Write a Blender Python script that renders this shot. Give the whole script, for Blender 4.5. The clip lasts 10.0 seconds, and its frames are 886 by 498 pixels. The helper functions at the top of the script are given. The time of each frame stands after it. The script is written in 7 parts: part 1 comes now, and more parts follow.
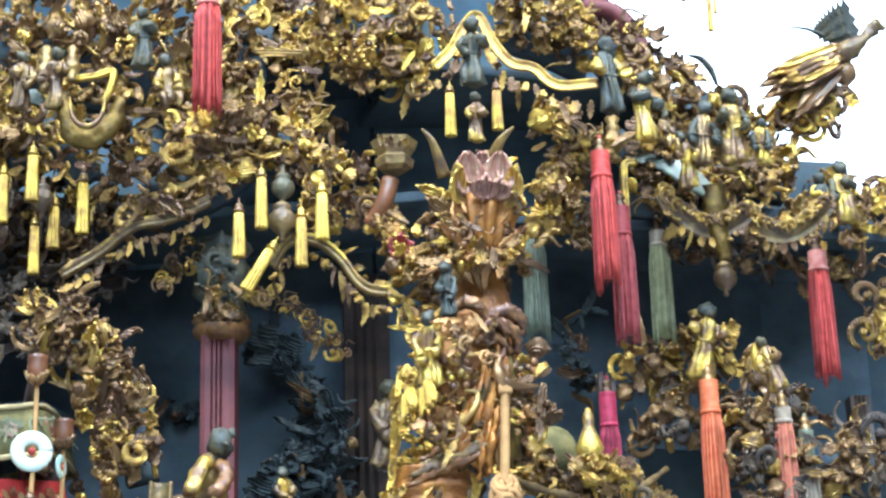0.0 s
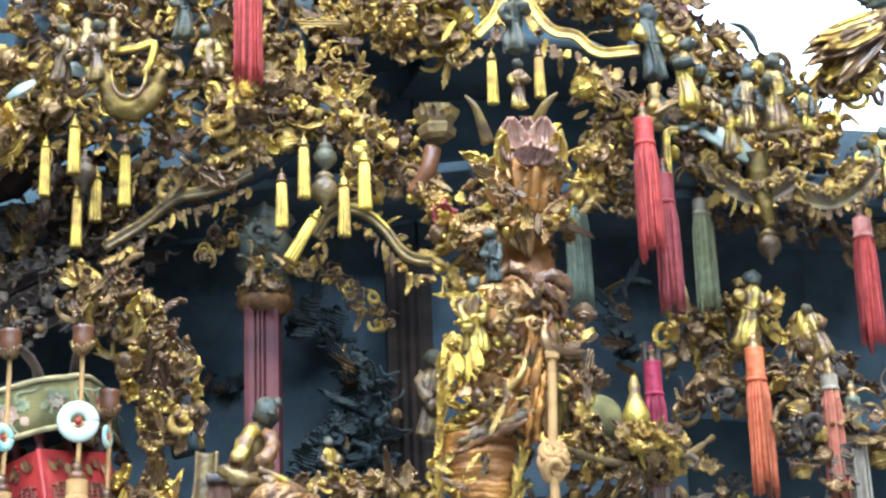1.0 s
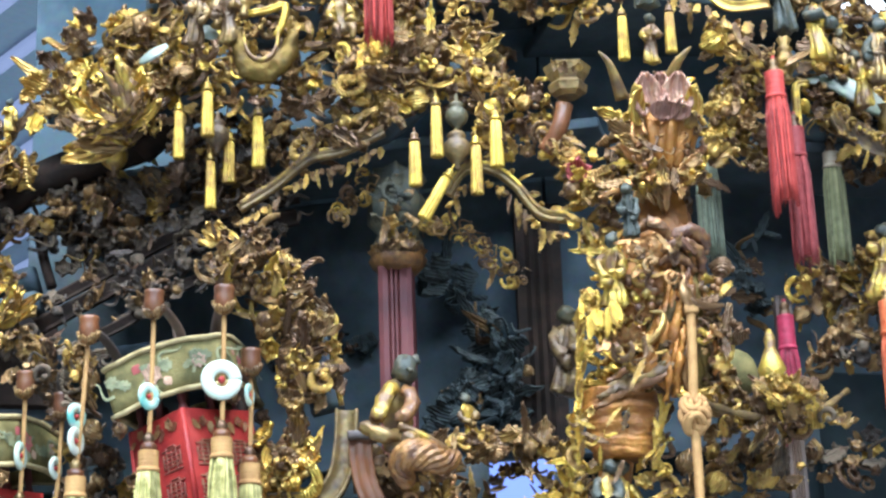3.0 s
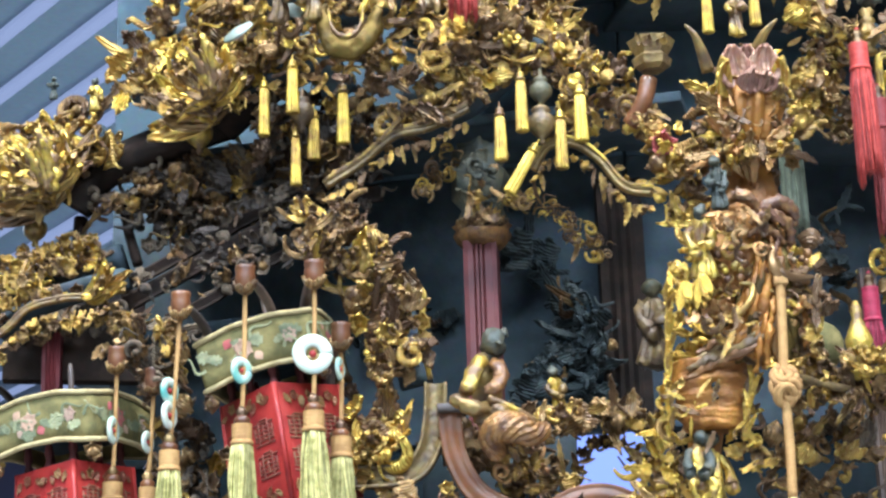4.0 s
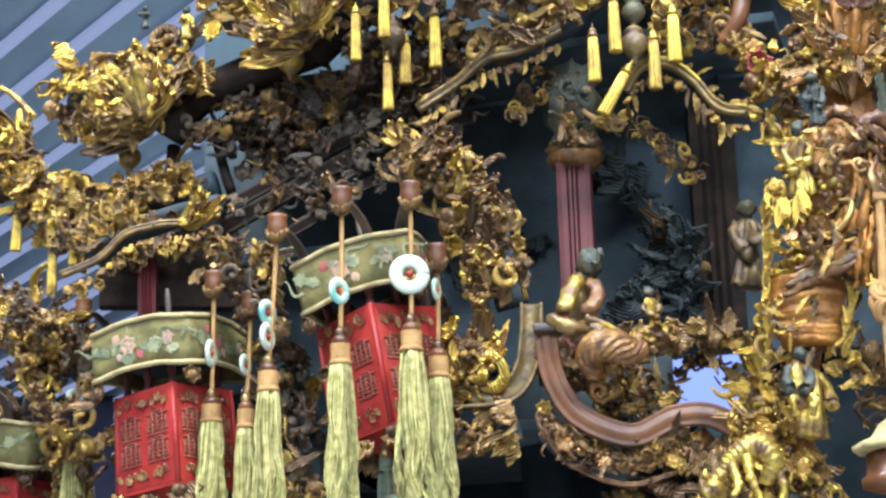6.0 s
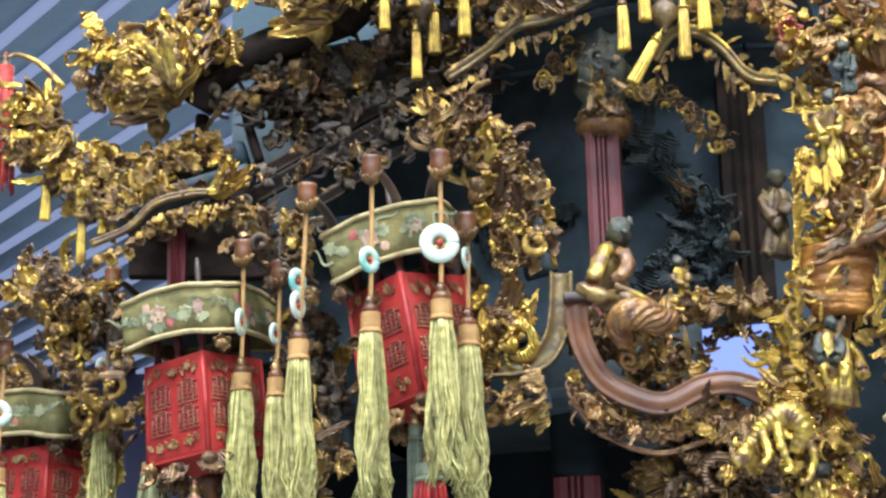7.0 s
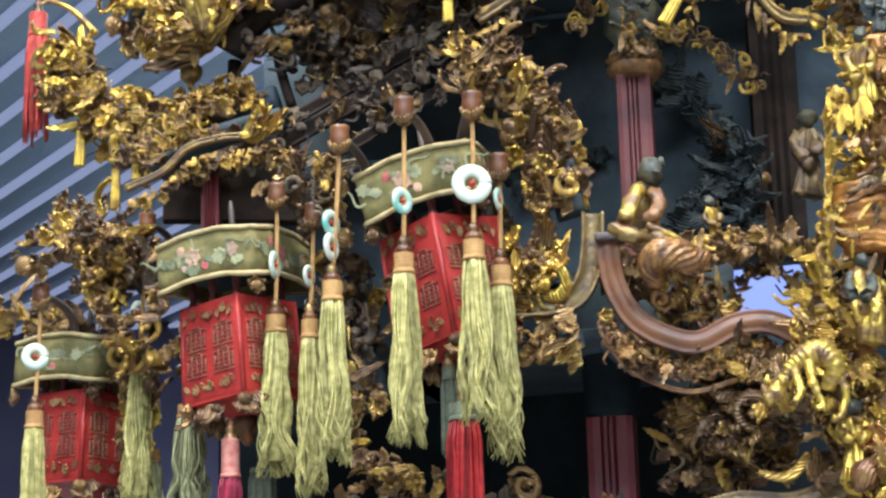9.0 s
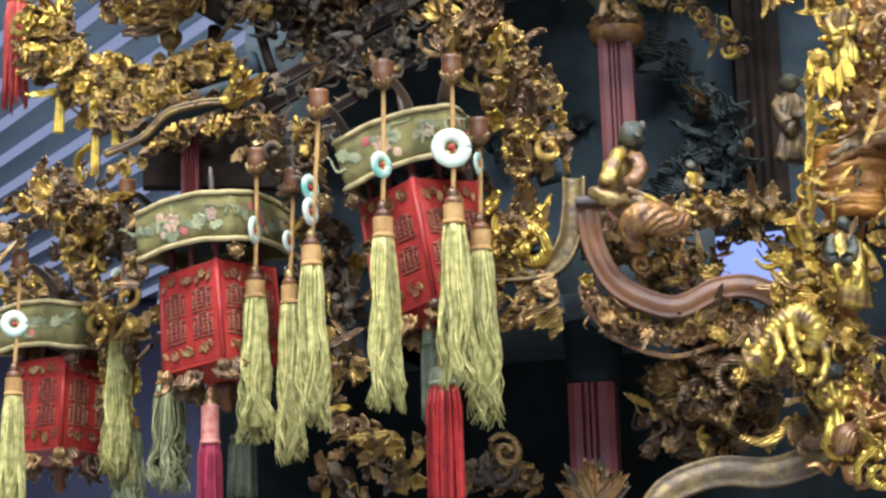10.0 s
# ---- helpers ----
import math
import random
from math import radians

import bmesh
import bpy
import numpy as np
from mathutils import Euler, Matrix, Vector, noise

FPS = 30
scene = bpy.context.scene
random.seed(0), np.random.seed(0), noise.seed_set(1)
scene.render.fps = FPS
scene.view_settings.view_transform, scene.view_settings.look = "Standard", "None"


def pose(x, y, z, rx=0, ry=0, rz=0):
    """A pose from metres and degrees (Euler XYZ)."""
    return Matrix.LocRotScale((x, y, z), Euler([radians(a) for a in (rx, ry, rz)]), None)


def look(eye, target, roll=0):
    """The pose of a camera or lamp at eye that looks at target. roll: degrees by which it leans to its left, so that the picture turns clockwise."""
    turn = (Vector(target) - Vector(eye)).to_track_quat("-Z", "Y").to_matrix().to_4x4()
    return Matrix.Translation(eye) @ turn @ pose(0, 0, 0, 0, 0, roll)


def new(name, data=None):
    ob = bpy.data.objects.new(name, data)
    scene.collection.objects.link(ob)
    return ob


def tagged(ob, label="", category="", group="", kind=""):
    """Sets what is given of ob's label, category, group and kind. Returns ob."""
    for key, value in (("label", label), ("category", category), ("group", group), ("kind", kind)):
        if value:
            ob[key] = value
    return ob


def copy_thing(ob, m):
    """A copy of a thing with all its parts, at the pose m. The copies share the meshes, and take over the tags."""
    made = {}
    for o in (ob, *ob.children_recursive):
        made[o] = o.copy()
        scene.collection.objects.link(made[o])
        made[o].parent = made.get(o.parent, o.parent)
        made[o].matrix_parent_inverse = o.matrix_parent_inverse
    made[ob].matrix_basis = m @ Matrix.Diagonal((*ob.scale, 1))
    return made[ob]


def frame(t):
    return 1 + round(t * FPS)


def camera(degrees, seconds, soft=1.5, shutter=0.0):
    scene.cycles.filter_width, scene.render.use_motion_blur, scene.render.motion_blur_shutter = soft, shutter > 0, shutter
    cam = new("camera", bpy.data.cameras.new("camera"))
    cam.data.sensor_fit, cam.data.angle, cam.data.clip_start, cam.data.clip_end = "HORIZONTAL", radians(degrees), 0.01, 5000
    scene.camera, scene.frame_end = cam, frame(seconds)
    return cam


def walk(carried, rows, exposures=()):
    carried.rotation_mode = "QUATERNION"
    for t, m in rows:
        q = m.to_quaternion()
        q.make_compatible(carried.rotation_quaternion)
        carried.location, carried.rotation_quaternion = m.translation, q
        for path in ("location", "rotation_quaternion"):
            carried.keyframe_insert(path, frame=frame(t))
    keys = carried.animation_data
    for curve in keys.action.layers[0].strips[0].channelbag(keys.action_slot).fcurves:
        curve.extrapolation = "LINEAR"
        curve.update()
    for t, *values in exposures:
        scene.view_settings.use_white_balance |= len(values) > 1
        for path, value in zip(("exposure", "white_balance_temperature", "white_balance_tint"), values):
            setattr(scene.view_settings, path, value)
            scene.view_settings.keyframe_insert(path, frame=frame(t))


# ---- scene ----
cam = camera(25.37, 10.0, soft=2.5)
PATH = [
    (0.0, pose(0.0789, -1.9191, 1.6346, 109.376, 0, -4.521) @ pose(0, 0, 0, 0, 0, -1.893)),
    (0.5, pose(0.0732, -1.9171, 1.6285, 109.206, 0, -4.031) @ pose(0, 0, 0, 0, 0, -2.010)),
    (1.0, pose(0.0654, -1.9040, 1.6168, 109.142, 0, -3.599) @ pose(0, 0, 0, 0, 0, -2.121)),
    (1.5, pose(0.0590, -1.9023, 1.6142, 108.851, 0, -3.003) @ pose(0, 0, 0, 0, 0, -2.151)),
    (2.0, pose(0.0508, -1.9014, 1.6118, 108.588, 0, -2.252) @ pose(0, 0, 0, 0, 0, -2.101)),
    (3.5, pose(0.0101, -1.9160, 1.6103, 107.886, 0, 0.192) @ pose(0, 0, 0, 0, 0, -1.868)),
    (4.0, pose(-0.0031, -1.9193, 1.6031, 107.602, 0, 1.072) @ pose(0, 0, 0, 0, 0, -1.817)),
    (4.5, pose(0.0000, -1.9200, 1.6000, 107.200, 0, 1.927) @ pose(0, 0, 0, 0, 0, -1.767)),
    (5.0, pose(-0.0064, -1.9173, 1.5907, 106.830, 0, 2.592) @ pose(0, 0, 0, 0, 0, -1.712)),
    (5.5, pose(-0.0164, -1.9153, 1.5833, 106.519, 0, 2.987) @ pose(0, 0, 0, 0, 0, -1.693)),
    (7.0, pose(-0.0336, -1.9162, 1.5750, 105.375, 0, 3.982) @ pose(0, 0, 0, 0, 0, -1.439)),
    (7.5, pose(-0.0307, -1.9147, 1.5741, 105.046, 0, 4.270) @ pose(0, 0, 0, 0, 0, -1.402)),
    (8.0, pose(-0.0308, -1.9202, 1.5696, 104.602, 0, 4.572) @ pose(0, 0, 0, 0, 0, -1.356)),
    (8.5, pose(-0.0308, -1.9267, 1.5671, 104.327, 0, 4.797) @ pose(0, 0, 0, 0, 0, -1.430)),
    (9.0, pose(-0.0350, -1.9231, 1.5605, 104.064, 0, 4.943) @ pose(0, 0, 0, 0, 0, -1.507)),
    (9.5, pose(-0.0314, -1.9163, 1.5552, 103.771, 0, 4.909) @ pose(0, 0, 0, 0, 0, -1.589)),
    (10.0, pose(-0.0269, -1.9104, 1.5517, 103.379, 0, 4.663) @ pose(0, 0, 0, 0, 0, -1.634)),
]
walk(cam, PATH, [(0.0, 0.64, 4800, 3), (4.5, 0.60, 5150, 5), (9.0, 0.38, 5500, 7), (10.0, 0.38, 5550, 7)])

# ---- light ----
world = bpy.data.worlds.new("hall_air")
scene.world = world
world.use_nodes = True
world.node_tree.nodes["Background"].inputs[0].default_value = (0.62, 0.72, 0.85, 1)
world.node_tree.nodes["Background"].inputs[1].default_value = 0.35


def area_lamp(name, at, target, size, watts, colour):
    lamp = bpy.data.lights.new(name, "AREA")
    lamp.shape, lamp.size, lamp.size_y = "RECTANGLE", size[0], size[1]
    lamp.energy, lamp.color = watts, colour
    ob = new(name, lamp)
    ob.matrix_world = look(at, target)
    return ob


area_lamp("unseen_lamp", (-1.3, -1.5, 5.55), (-0.1, 0, 2.2), (1.4, 0.7), 220, (1.0, 0.96, 0.87))
area_lamp("unseen_lamp", (1.6, -1.9, 5.55), (0.2, 0, 2.2), (1.4, 0.7), 205, (1.0, 0.96, 0.87))
# Unseen frontal fill, added to lift the dark interior.
area_lamp("unseen_lamp", (0, -4.6, 5.6), (0, -2.5, 1.5), (7.0, 3.2), 1120, (0.84, 0.93, 1.0))
# Unseen fill, added so that floor bounce brightens the far ceiling.
area_lamp("unseen_lamp", (-4.0, 10.0, 5.5), (-4.0, 10.1, 0), (8.0, 8.0), 700, (0.86, 0.92, 1.0))

# ---- materials ----


def material(name, base, rough=0.5, metal=0.0, other=None, amount=0.5, scale=60.0, bump=0.3, bump_scale=200.0, vary=0.0,
             own=False, coat=0.0, rough_other=None, metal_other=None, sharp=0.25, sheen=0.0, gloss=0.5):
    """Two colours mixed by noise at two scales, with grain in the relief and a change from object to object."""
    m = bpy.data.materials.new(name)
    m.use_nodes = True
    n, l = m.node_tree.nodes, m.node_tree.links
    b = n["Principled BSDF"]
    co = n.new("ShaderNodeTexCoord").outputs["Object"]
    big, fine = n.new("ShaderNodeTexNoise"), n.new("ShaderNodeTexNoise")
    big.inputs["Scale"].default_value, big.inputs["Detail"].default_value = scale, 6
    fine.inputs["Scale"].default_value, fine.inputs["Detail"].default_value = bump_scale, 4
    info = n.new("ShaderNodeObjectInfo")
    shift = n.new("ShaderNodeVectorMath")
    shift.operation = "MULTIPLY_ADD"
    l.new(info.outputs["Random"], shift.inputs[0])
    shift.inputs[1].default_value = (7.0, 5.0, 3.0)
    l.new(co, shift.inputs[2])
    l.new(shift.outputs[0], big.inputs["Vector"])
    l.new(shift.outputs[0], fine.inputs["Vector"])
    blend = n.new("ShaderNodeMath")
    blend.operation = "MULTIPLY_ADD"
    l.new(info.outputs["Random"], blend.inputs[0])
    blend.inputs[1].default_value = vary
    l.new(big.outputs["Fac"], blend.inputs[2])
    ramp = n.new("ShaderNodeMapRange")
    lo = 0.5 + vary * 0.5 - (amount - 0.5) * 0.6
    ramp.inputs["From Min"].default_value, ramp.inputs["From Max"].default_value = lo - sharp * 0.5, lo + sharp * 0.5
    l.new(blend.outputs[0], ramp.inputs["Value"])
    mix = n.new("ShaderNodeMix")
    mix.data_type = "RGBA"
    mix.inputs["A"].default_value = (*base, 1)
    mix.inputs["B"].default_value = (*(other or [c * 0.6 for c in base]), 1)
    l.new(ramp.outputs[0], mix.inputs["Factor"])
    tone = n.new("ShaderNodeMix")
    tone.data_type, tone.blend_type = "RGBA", "MULTIPLY"
    tone.inputs["Factor"].default_value = 0.35
    l.new(mix.outputs["Result"], tone.inputs["A"])
    l.new(fine.outputs["Color"], tone.inputs["B"])
    l.new(tone.outputs["Result"], b.inputs["Base Color"])
    for socket, one, two in (("Roughness", rough, rough_other), ("Metallic", metal, metal_other)):
        if two is None:
            b.inputs[socket].default_value = one
        else:
            r = n.new("ShaderNodeMapRange")
            r.inputs["To Min"].default_value, r.inputs["To Max"].default_value = one, two
            l.new(ramp.outputs[0], r.inputs["Value"])
            l.new(r.outputs[0], b.inputs[socket])
    height = fine.outputs["Fac"]
    if own:
        groove, add = n.new("ShaderNodeTexWave"), n.new("ShaderNodeMath")
        groove.inputs["Scale"].default_value, groove.inputs["Distortion"].default_value, groove.inputs["Detail"].default_value = 3.2, 5.0, 2.0
        l.new(co, groove.inputs["Vector"])
        add.operation = "MULTIPLY_ADD"
        l.new(groove.outputs["Fac"], add.inputs[0])
        add.inputs[1].default_value = 1.6
        l.new(height, add.inputs[2])
        height = add.outputs[0]
    bp = n.new("ShaderNodeBump")
    bp.inputs["Strength"].default_value, bp.inputs["Distance"].default_value = bump, 0.02 if own else 0.0015
    l.new(height, bp.inputs["Height"])
    l.new(bp.outputs[0], b.inputs["Normal"])
    b.inputs["Coat Weight"].default_value = coat
    b.inputs["Specular IOR Level"].default_value = gloss
    b.inputs["Sheen Weight"].default_value = sheen
    return m


GILT = material("bright_gilding", (0.86, 0.565, 0.10), 0.36, 0.85, (0.36, 0.20, 0.06), 0.46, 1.6, 0.45, 6.0, 0.4, True, 0, 0.44, 0.7, 0.3)
WORN = material("worn_gilding", (0.66, 0.405, 0.09), 0.38, 0.8, (0.17, 0.088, 0.036), 0.56, 1.8, 0.45, 7.0, 0.5, True, 0.05, 0.42, 0.45, 0.35)
WORN_W = material("aged_gilding", (0.50, 0.31, 0.075), 0.4, 0.7, (0.13, 0.07, 0.03), 0.6, 45, 0.7, 200, 0.2, False, 0.05, 0.45, 0.3, 0.35)
GILT_W = material("gilding", (0.74, 0.49, 0.075), 0.42, 0.75, (0.17, 0.085, 0.03), 0.52, 60, 0.7, 220, 0.2, False, 0, 0.42, 0.2, 0.22)
OLD = material("old_brown_gilding", (0.30, 0.19, 0.06), 0.45, 0.5, (0.11, 0.062, 0.028), 0.55, 70, 0.8, 240, 0.2, False, 0.05, 0.5, 0.2, 0.3)
YELLOW = material("yellow_gilt_rods", (0.66, 0.42, 0.05), 0.42, 0.5, (0.30, 0.16, 0.03), 0.45, 70, 0.5, 260, 0.2)
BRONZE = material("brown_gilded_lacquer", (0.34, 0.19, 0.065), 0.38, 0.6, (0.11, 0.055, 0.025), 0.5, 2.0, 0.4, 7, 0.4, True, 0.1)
BROWN_P = material("dark_brown_carving", (0.17, 0.115, 0.07), 0.6, 0.2, (0.08, 0.058, 0.044), 0.5, 2.0, 0.4, 7, 0.4, True, gloss=0.2)
ROSE = material("copper_toned_gilding", (0.50, 0.255, 0.085), 0.34, 0.75, (0.17, 0.07, 0.03), 0.5, 1.6, 0.25, 6.0, 0.5, True, 0.1, 0.4, 0.3, 0.3)
ROSE_W = material("copper_gilding", (0.36, 0.17, 0.045), 0.4, 0.5, (0.12, 0.05, 0.024), 0.55, 90, 0.8, 300, 0.2, False, 0.1, 0.45, 0.25, 0.3)
# DARK and TEAL: bluish base colours raised to imitate a veil of haze.
DARK = material("haze_lifted_wood", (0.092, 0.106, 0.112), 0.9, 0.0, (0.060, 0.071, 0.077), 0.5, 22, 0.6, 90, 0.2, gloss=0.1)
TEAL = material("haze_lifted_boards", (0.13, 0.165, 0.185), 0.9, 0.0, (0.085, 0.11, 0.125), 0.5, 18, 0.5, 90, 0.2, gloss=0.15)
BROWN = material("dark_brown_wood", (0.044, 0.027, 0.019), 0.9, 0.0, (0.024, 0.017, 0.013), 0.5, 30, 0.6, 160, 0.2, gloss=0.08)
# BLACK: darker copy of DARK, with the interior's shade in its colour.
BLACK = material("shade_darkened_wood", (0.022, 0.027, 0.029), 0.9, 0.0, (0.014, 0.018, 0.019), 0.5, 22, 0.5, 90, 0.2, gloss=0.1)
UMBER = material("dark_umber_lacquer", (0.12, 0.070, 0.046), 0.6, 0.0, (0.06, 0.038, 0.028), 0.5, 25, 0.5, 140, 0.2)
MOULD = material("reddish_brown_lacquered_moulding", (0.185, 0.068, 0.022), 0.42, 0.0, (0.095, 0.034, 0.013), 0.45, 25, 0.3, 150, 0.1, False, 0.1, gloss=0.35)
HONEY = material("honey_brown_wood", (0.46, 0.185, 0.022), 0.5, 0.3, (0.24, 0.085, 0.012), 0.5, 50, 0.8, 260, 0.1)
AMBER = material("golden_brown_lacquer", (0.15, 0.088, 0.012), 0.55, 0.7, (0.06, 0.032, 0.006), 0.5, 50, 0.6, 220, 0.2)
RED = material("red_lacquer", (0.40, 0.030, 0.020), 0.5, 0.0, (0.28, 0.02, 0.016), 0.45, 45, 0.4, 300, 0.1, False, 0.05, gloss=0.3)
PLUM = material("dull_red_lacquer", (0.140, 0.033, 0.027), 0.6, 0.0, (0.092, 0.022, 0.019), 0.4, 25, 0.25, 140, 0.1, gloss=0.3)
DEEPRED = material("deep_red_lacquer", (0.16, 0.02, 0.02), 0.6, 0.0, (0.10, 0.014, 0.015), 0.4, 25, 0.25, 140, 0.1)
PATINA = material("dark_blue_green_paint", (0.054, 0.053, 0.040), 0.5, 0.05, (0.11, 0.085, 0.04), 0.42, 90, 0.7, 260, 0.3, gloss=0.3)
# DIM: carving colours lowered to stand in for the interior's shade.
DIM = material("shade_toned_carving", (0.075, 0.078, 0.070), 0.85, 0.0, (0.045, 0.050, 0.048), 0.5, 2.0, 0.4, 7, 0.4, True, gloss=0.1)
SAGE = material("sage_green_brocade", (0.25, 0.19, 0.066), 0.8, 0.0, (0.135, 0.11, 0.040), 0.5, 60, 0.7, 700, 0.1, gloss=0.15)
SPRIG = material("olive_embroidery", (0.34, 0.31, 0.15), 0.75, 0.0, (0.17, 0.17, 0.08), 0.5, 2.0, 0.4, 9, 0.8, True)
BEIGE = material("beige_cord_trim", (0.50, 0.37, 0.17), 0.75, 0.0, (0.34, 0.24, 0.10), 0.4, 80, 0.6, 900, 0.1, gloss=0.2)
JADE = material("pale_jade", (0.60, 0.60, 0.45), 0.35, 0.0, (0.16, 0.38, 0.31), 0.24, 40, 0.05, 100, 0.5, False, 0.05, sharp=0.2)
CORD = material("tan_silk_cord", (0.50, 0.27, 0.09), 0.65, 0.0, (0.36, 0.18, 0.06), 0.5, 80, 0.7, 900, 0.2, gloss=0.2)
PETAL = material("rose_embroidery", (0.50, 0.10, 0.09), 0.7, 0.0, (0.62, 0.36, 0.22), 0.4, 2.0, 0.5, 9, 0.8, True)
PINK = material("faded_embroidery", (0.50, 0.30, 0.20), 0.7, 0.0, (0.42, 0.38, 0.20), 0.5, 2.0, 0.5, 9, 0.8, True)
RELIEF = material("dull_gilt_relief", (0.30, 0.13, 0.06), 0.5, 0.2, (0.24, 0.06, 0.035), 0.5, 60, 0.5, 300, 0.3)
RELIEF_L = material("gilt_relief_leaves", (0.36, 0.19, 0.06), 0.42, 0.4, (0.26, 0.07, 0.03), 0.5, 2.0, 0.4, 7, 0.4, True)
PALE = material("pale_grey_green_enamel", (0.31, 0.32, 0.25), 0.4, 0.0, (0.23, 0.24, 0.18), 0.4, 40, 0.2, 120, 0.2, gloss=0.3)


def silk(name, a, b):
    """Silk whose strands differ from one another."""
    m = material(name, a, 0.5, 0.0, b, 0.45, 130, 0.3, 900, 0.0, sheen=0.04, gloss=0.25)
    n, l = m.node_tree.nodes, m.node_tree.links
    bsdf = n["Principled BSDF"]
    geo, ramp, mix = n.new("ShaderNodeNewGeometry"), n.new("ShaderNodeMapRange"), n.new("ShaderNodeMix")
    ramp.inputs["To Min"].default_value, ramp.inputs["To Max"].default_value = 0.45, 1.25
    l.new(geo.outputs["Random Per Island"], ramp.inputs["Value"])
    mix.data_type, mix.blend_type = "RGBA", "MULTIPLY"
    mix.inputs["Factor"].default_value = 1.0
    l.new(bsdf.inputs["Base Color"].links[0].from_socket, mix.inputs["A"])
    l.new(ramp.outputs[0], mix.inputs["B"])
    l.new(mix.outputs["Result"], bsdf.inputs["Base Color"])
    return m


S_RED = silk("red_silk", (0.60, 0.075, 0.05), (0.42, 0.035, 0.026))
S_CRIM = silk("crimson_silk", (0.46, 0.035, 0.075), (0.30, 0.02, 0.045))
S_DULL = silk("dull_red_silk", (0.44, 0.075, 0.065), (0.30, 0.04, 0.038))
S_DEEP = silk("deep_red_silk", (0.52, 0.026, 0.020), (0.34, 0.014, 0.014))
S_ORANGE = silk("orange_silk", (0.75, 0.19, 0.06), (0.62, 0.11, 0.03))
S_SALMON = silk("salmon_silk", (0.70, 0.24, 0.12), (0.58, 0.15, 0.08))
S_BEIGE = silk("beige_silk", (0.52, 0.40, 0.27), (0.40, 0.28, 0.18))
S_GREEN = silk("yellow_green_silk", (0.70, 0.57, 0.20), (0.36, 0.30, 0.075))
S_OLIVE = silk("olive_silk", (0.40, 0.36, 0.17), (0.26, 0.24, 0.10))
S_GREY = silk("grey_green_silk", (0.27, 0.27, 0.17), (0.17, 0.17, 0.10))


def glow(name, colour, strength):
    m = bpy.data.materials.new(name)
    m.use_nodes = True
    b = m.node_tree.nodes["Principled BSDF"]
    b.inputs["Base Color"].default_value = (*[0.1 * q for q in colour], 1)
    b.inputs["Emission Color"].default_value = (*colour, 1)
    b.inputs["Emission Strength"].default_value = strength
    return m


# ---- shapes ----


class Shape:
    """Vertices and faces, put together piece by piece."""

    def __init__(self):
        self.v, self.f, self.m = [], [], []

    def add(self, verts, faces, slot=0):
        k = len(self.v)
        self.v += [tuple(p) for p in verts]
        self.f += [tuple(i + k for i in face) for face in faces]
        self.m += [slot] * len(faces)
        return self

    def put(self, other, m, slot=None):
        k = len(self.v)
        self.v += [tuple(m @ Vector(p)) for p in other.v]
        self.f += [tuple(i + k for i in face) for face in other.f]
        self.m += other.m if slot is None else [slot] * len(other.f)
        return self

    def mesh(self, name, *mats, smooth=True):
        me = bpy.data.meshes.new(name)
        me.from_pydata(self.v, [], self.f)
        for m in mats:
            me.materials.append(m)
        me.polygons.foreach_set("material_index", self.m)
        if smooth:
            me.shade_smooth()
        me.update()
        return me


def spline(points, steps):
    """A smooth curve through the points (Catmull-Rom)."""
    p = [Vector(q) for q in points]
    p = [2 * p[0] - p[1]] + p + [2 * p[-1] - p[-2]]
    out = []
    for i in range(1, len(p) - 2):
        for k in range(steps):
            t = k / steps
            a, b, c, d = p[i - 1:i + 3]
            out.append(0.5 * (2 * b + (c - a) * t + (2 * a - 5 * b + 4 * c - d) * t * t + (3 * b - a - 3 * c + d) * t ** 3))
    return out + [p[-2]]


def sweep(path, radii, sides=6, flat=1.0, up=(0, 0, 1), slot=0, shape=None):
    """A tube along the path; radii: one number, or one for each point. flat: thickness against width."""
    s = shape or Shape()
    path = [Vector(p) for p in path]
    n = len(path)
    if not hasattr(radii, "__len__"):
        radii = [radii] * n
    verts, faces = [], []
    last = Vector(up)
    for i, p in enumerate(path):
        t = (path[min(i + 1, n - 1)] - path[max(i - 1, 0)]).normalized()
        u = last - t * last.dot(t)
        if u.length < 1e-4:
            u = t.orthogonal()
        u.normalize()
        last = u
        w = t.cross(u)
        for k in range(sides):
            a = 2 * math.pi * k / sides
            verts.append(p + radii[i] * (w * math.cos(a) + u * math.sin(a) * flat))
    for i in range(n - 1):
        for k in range(sides):
            j = (k + 1) % sides
            faces.append((i * sides + k, i * sides + j, (i + 1) * sides + j, (i + 1) * sides + k))
    faces.append(tuple(range(sides))[::-1])
    faces.append(tuple((n - 1) * sides + k for k in range(sides)))
    return s.add(verts, faces, slot)


def strip(path, profile, normal, slot=0, shape=None):
    """A moulding: the closed profile of (across, out) carried along the path, standing out along the normal."""
    s = shape or Shape()
    path, nrm = [Vector(p) for p in path], Vector(normal).normalized()
    n, k = len(path), len(profile)
    verts, faces = [], []
    for i, p in enumerate(path):
        t = (path[min(i + 1, n - 1)] - path[max(i - 1, 0)]).normalized()
        side = t.cross(nrm).normalized()
        verts += [p + side * a + nrm * b for a, b in profile]
    for i in range(n - 1):
        for q in range(k):
            r = (q + 1) % k
            faces.append((i * k + q, i * k + r, (i + 1) * k + r, (i + 1) * k + q))
    faces.append(tuple(range(k))[::-1])
    faces.append(tuple((n - 1) * k + q for q in range(k)))
    return s.add(verts, faces, slot)


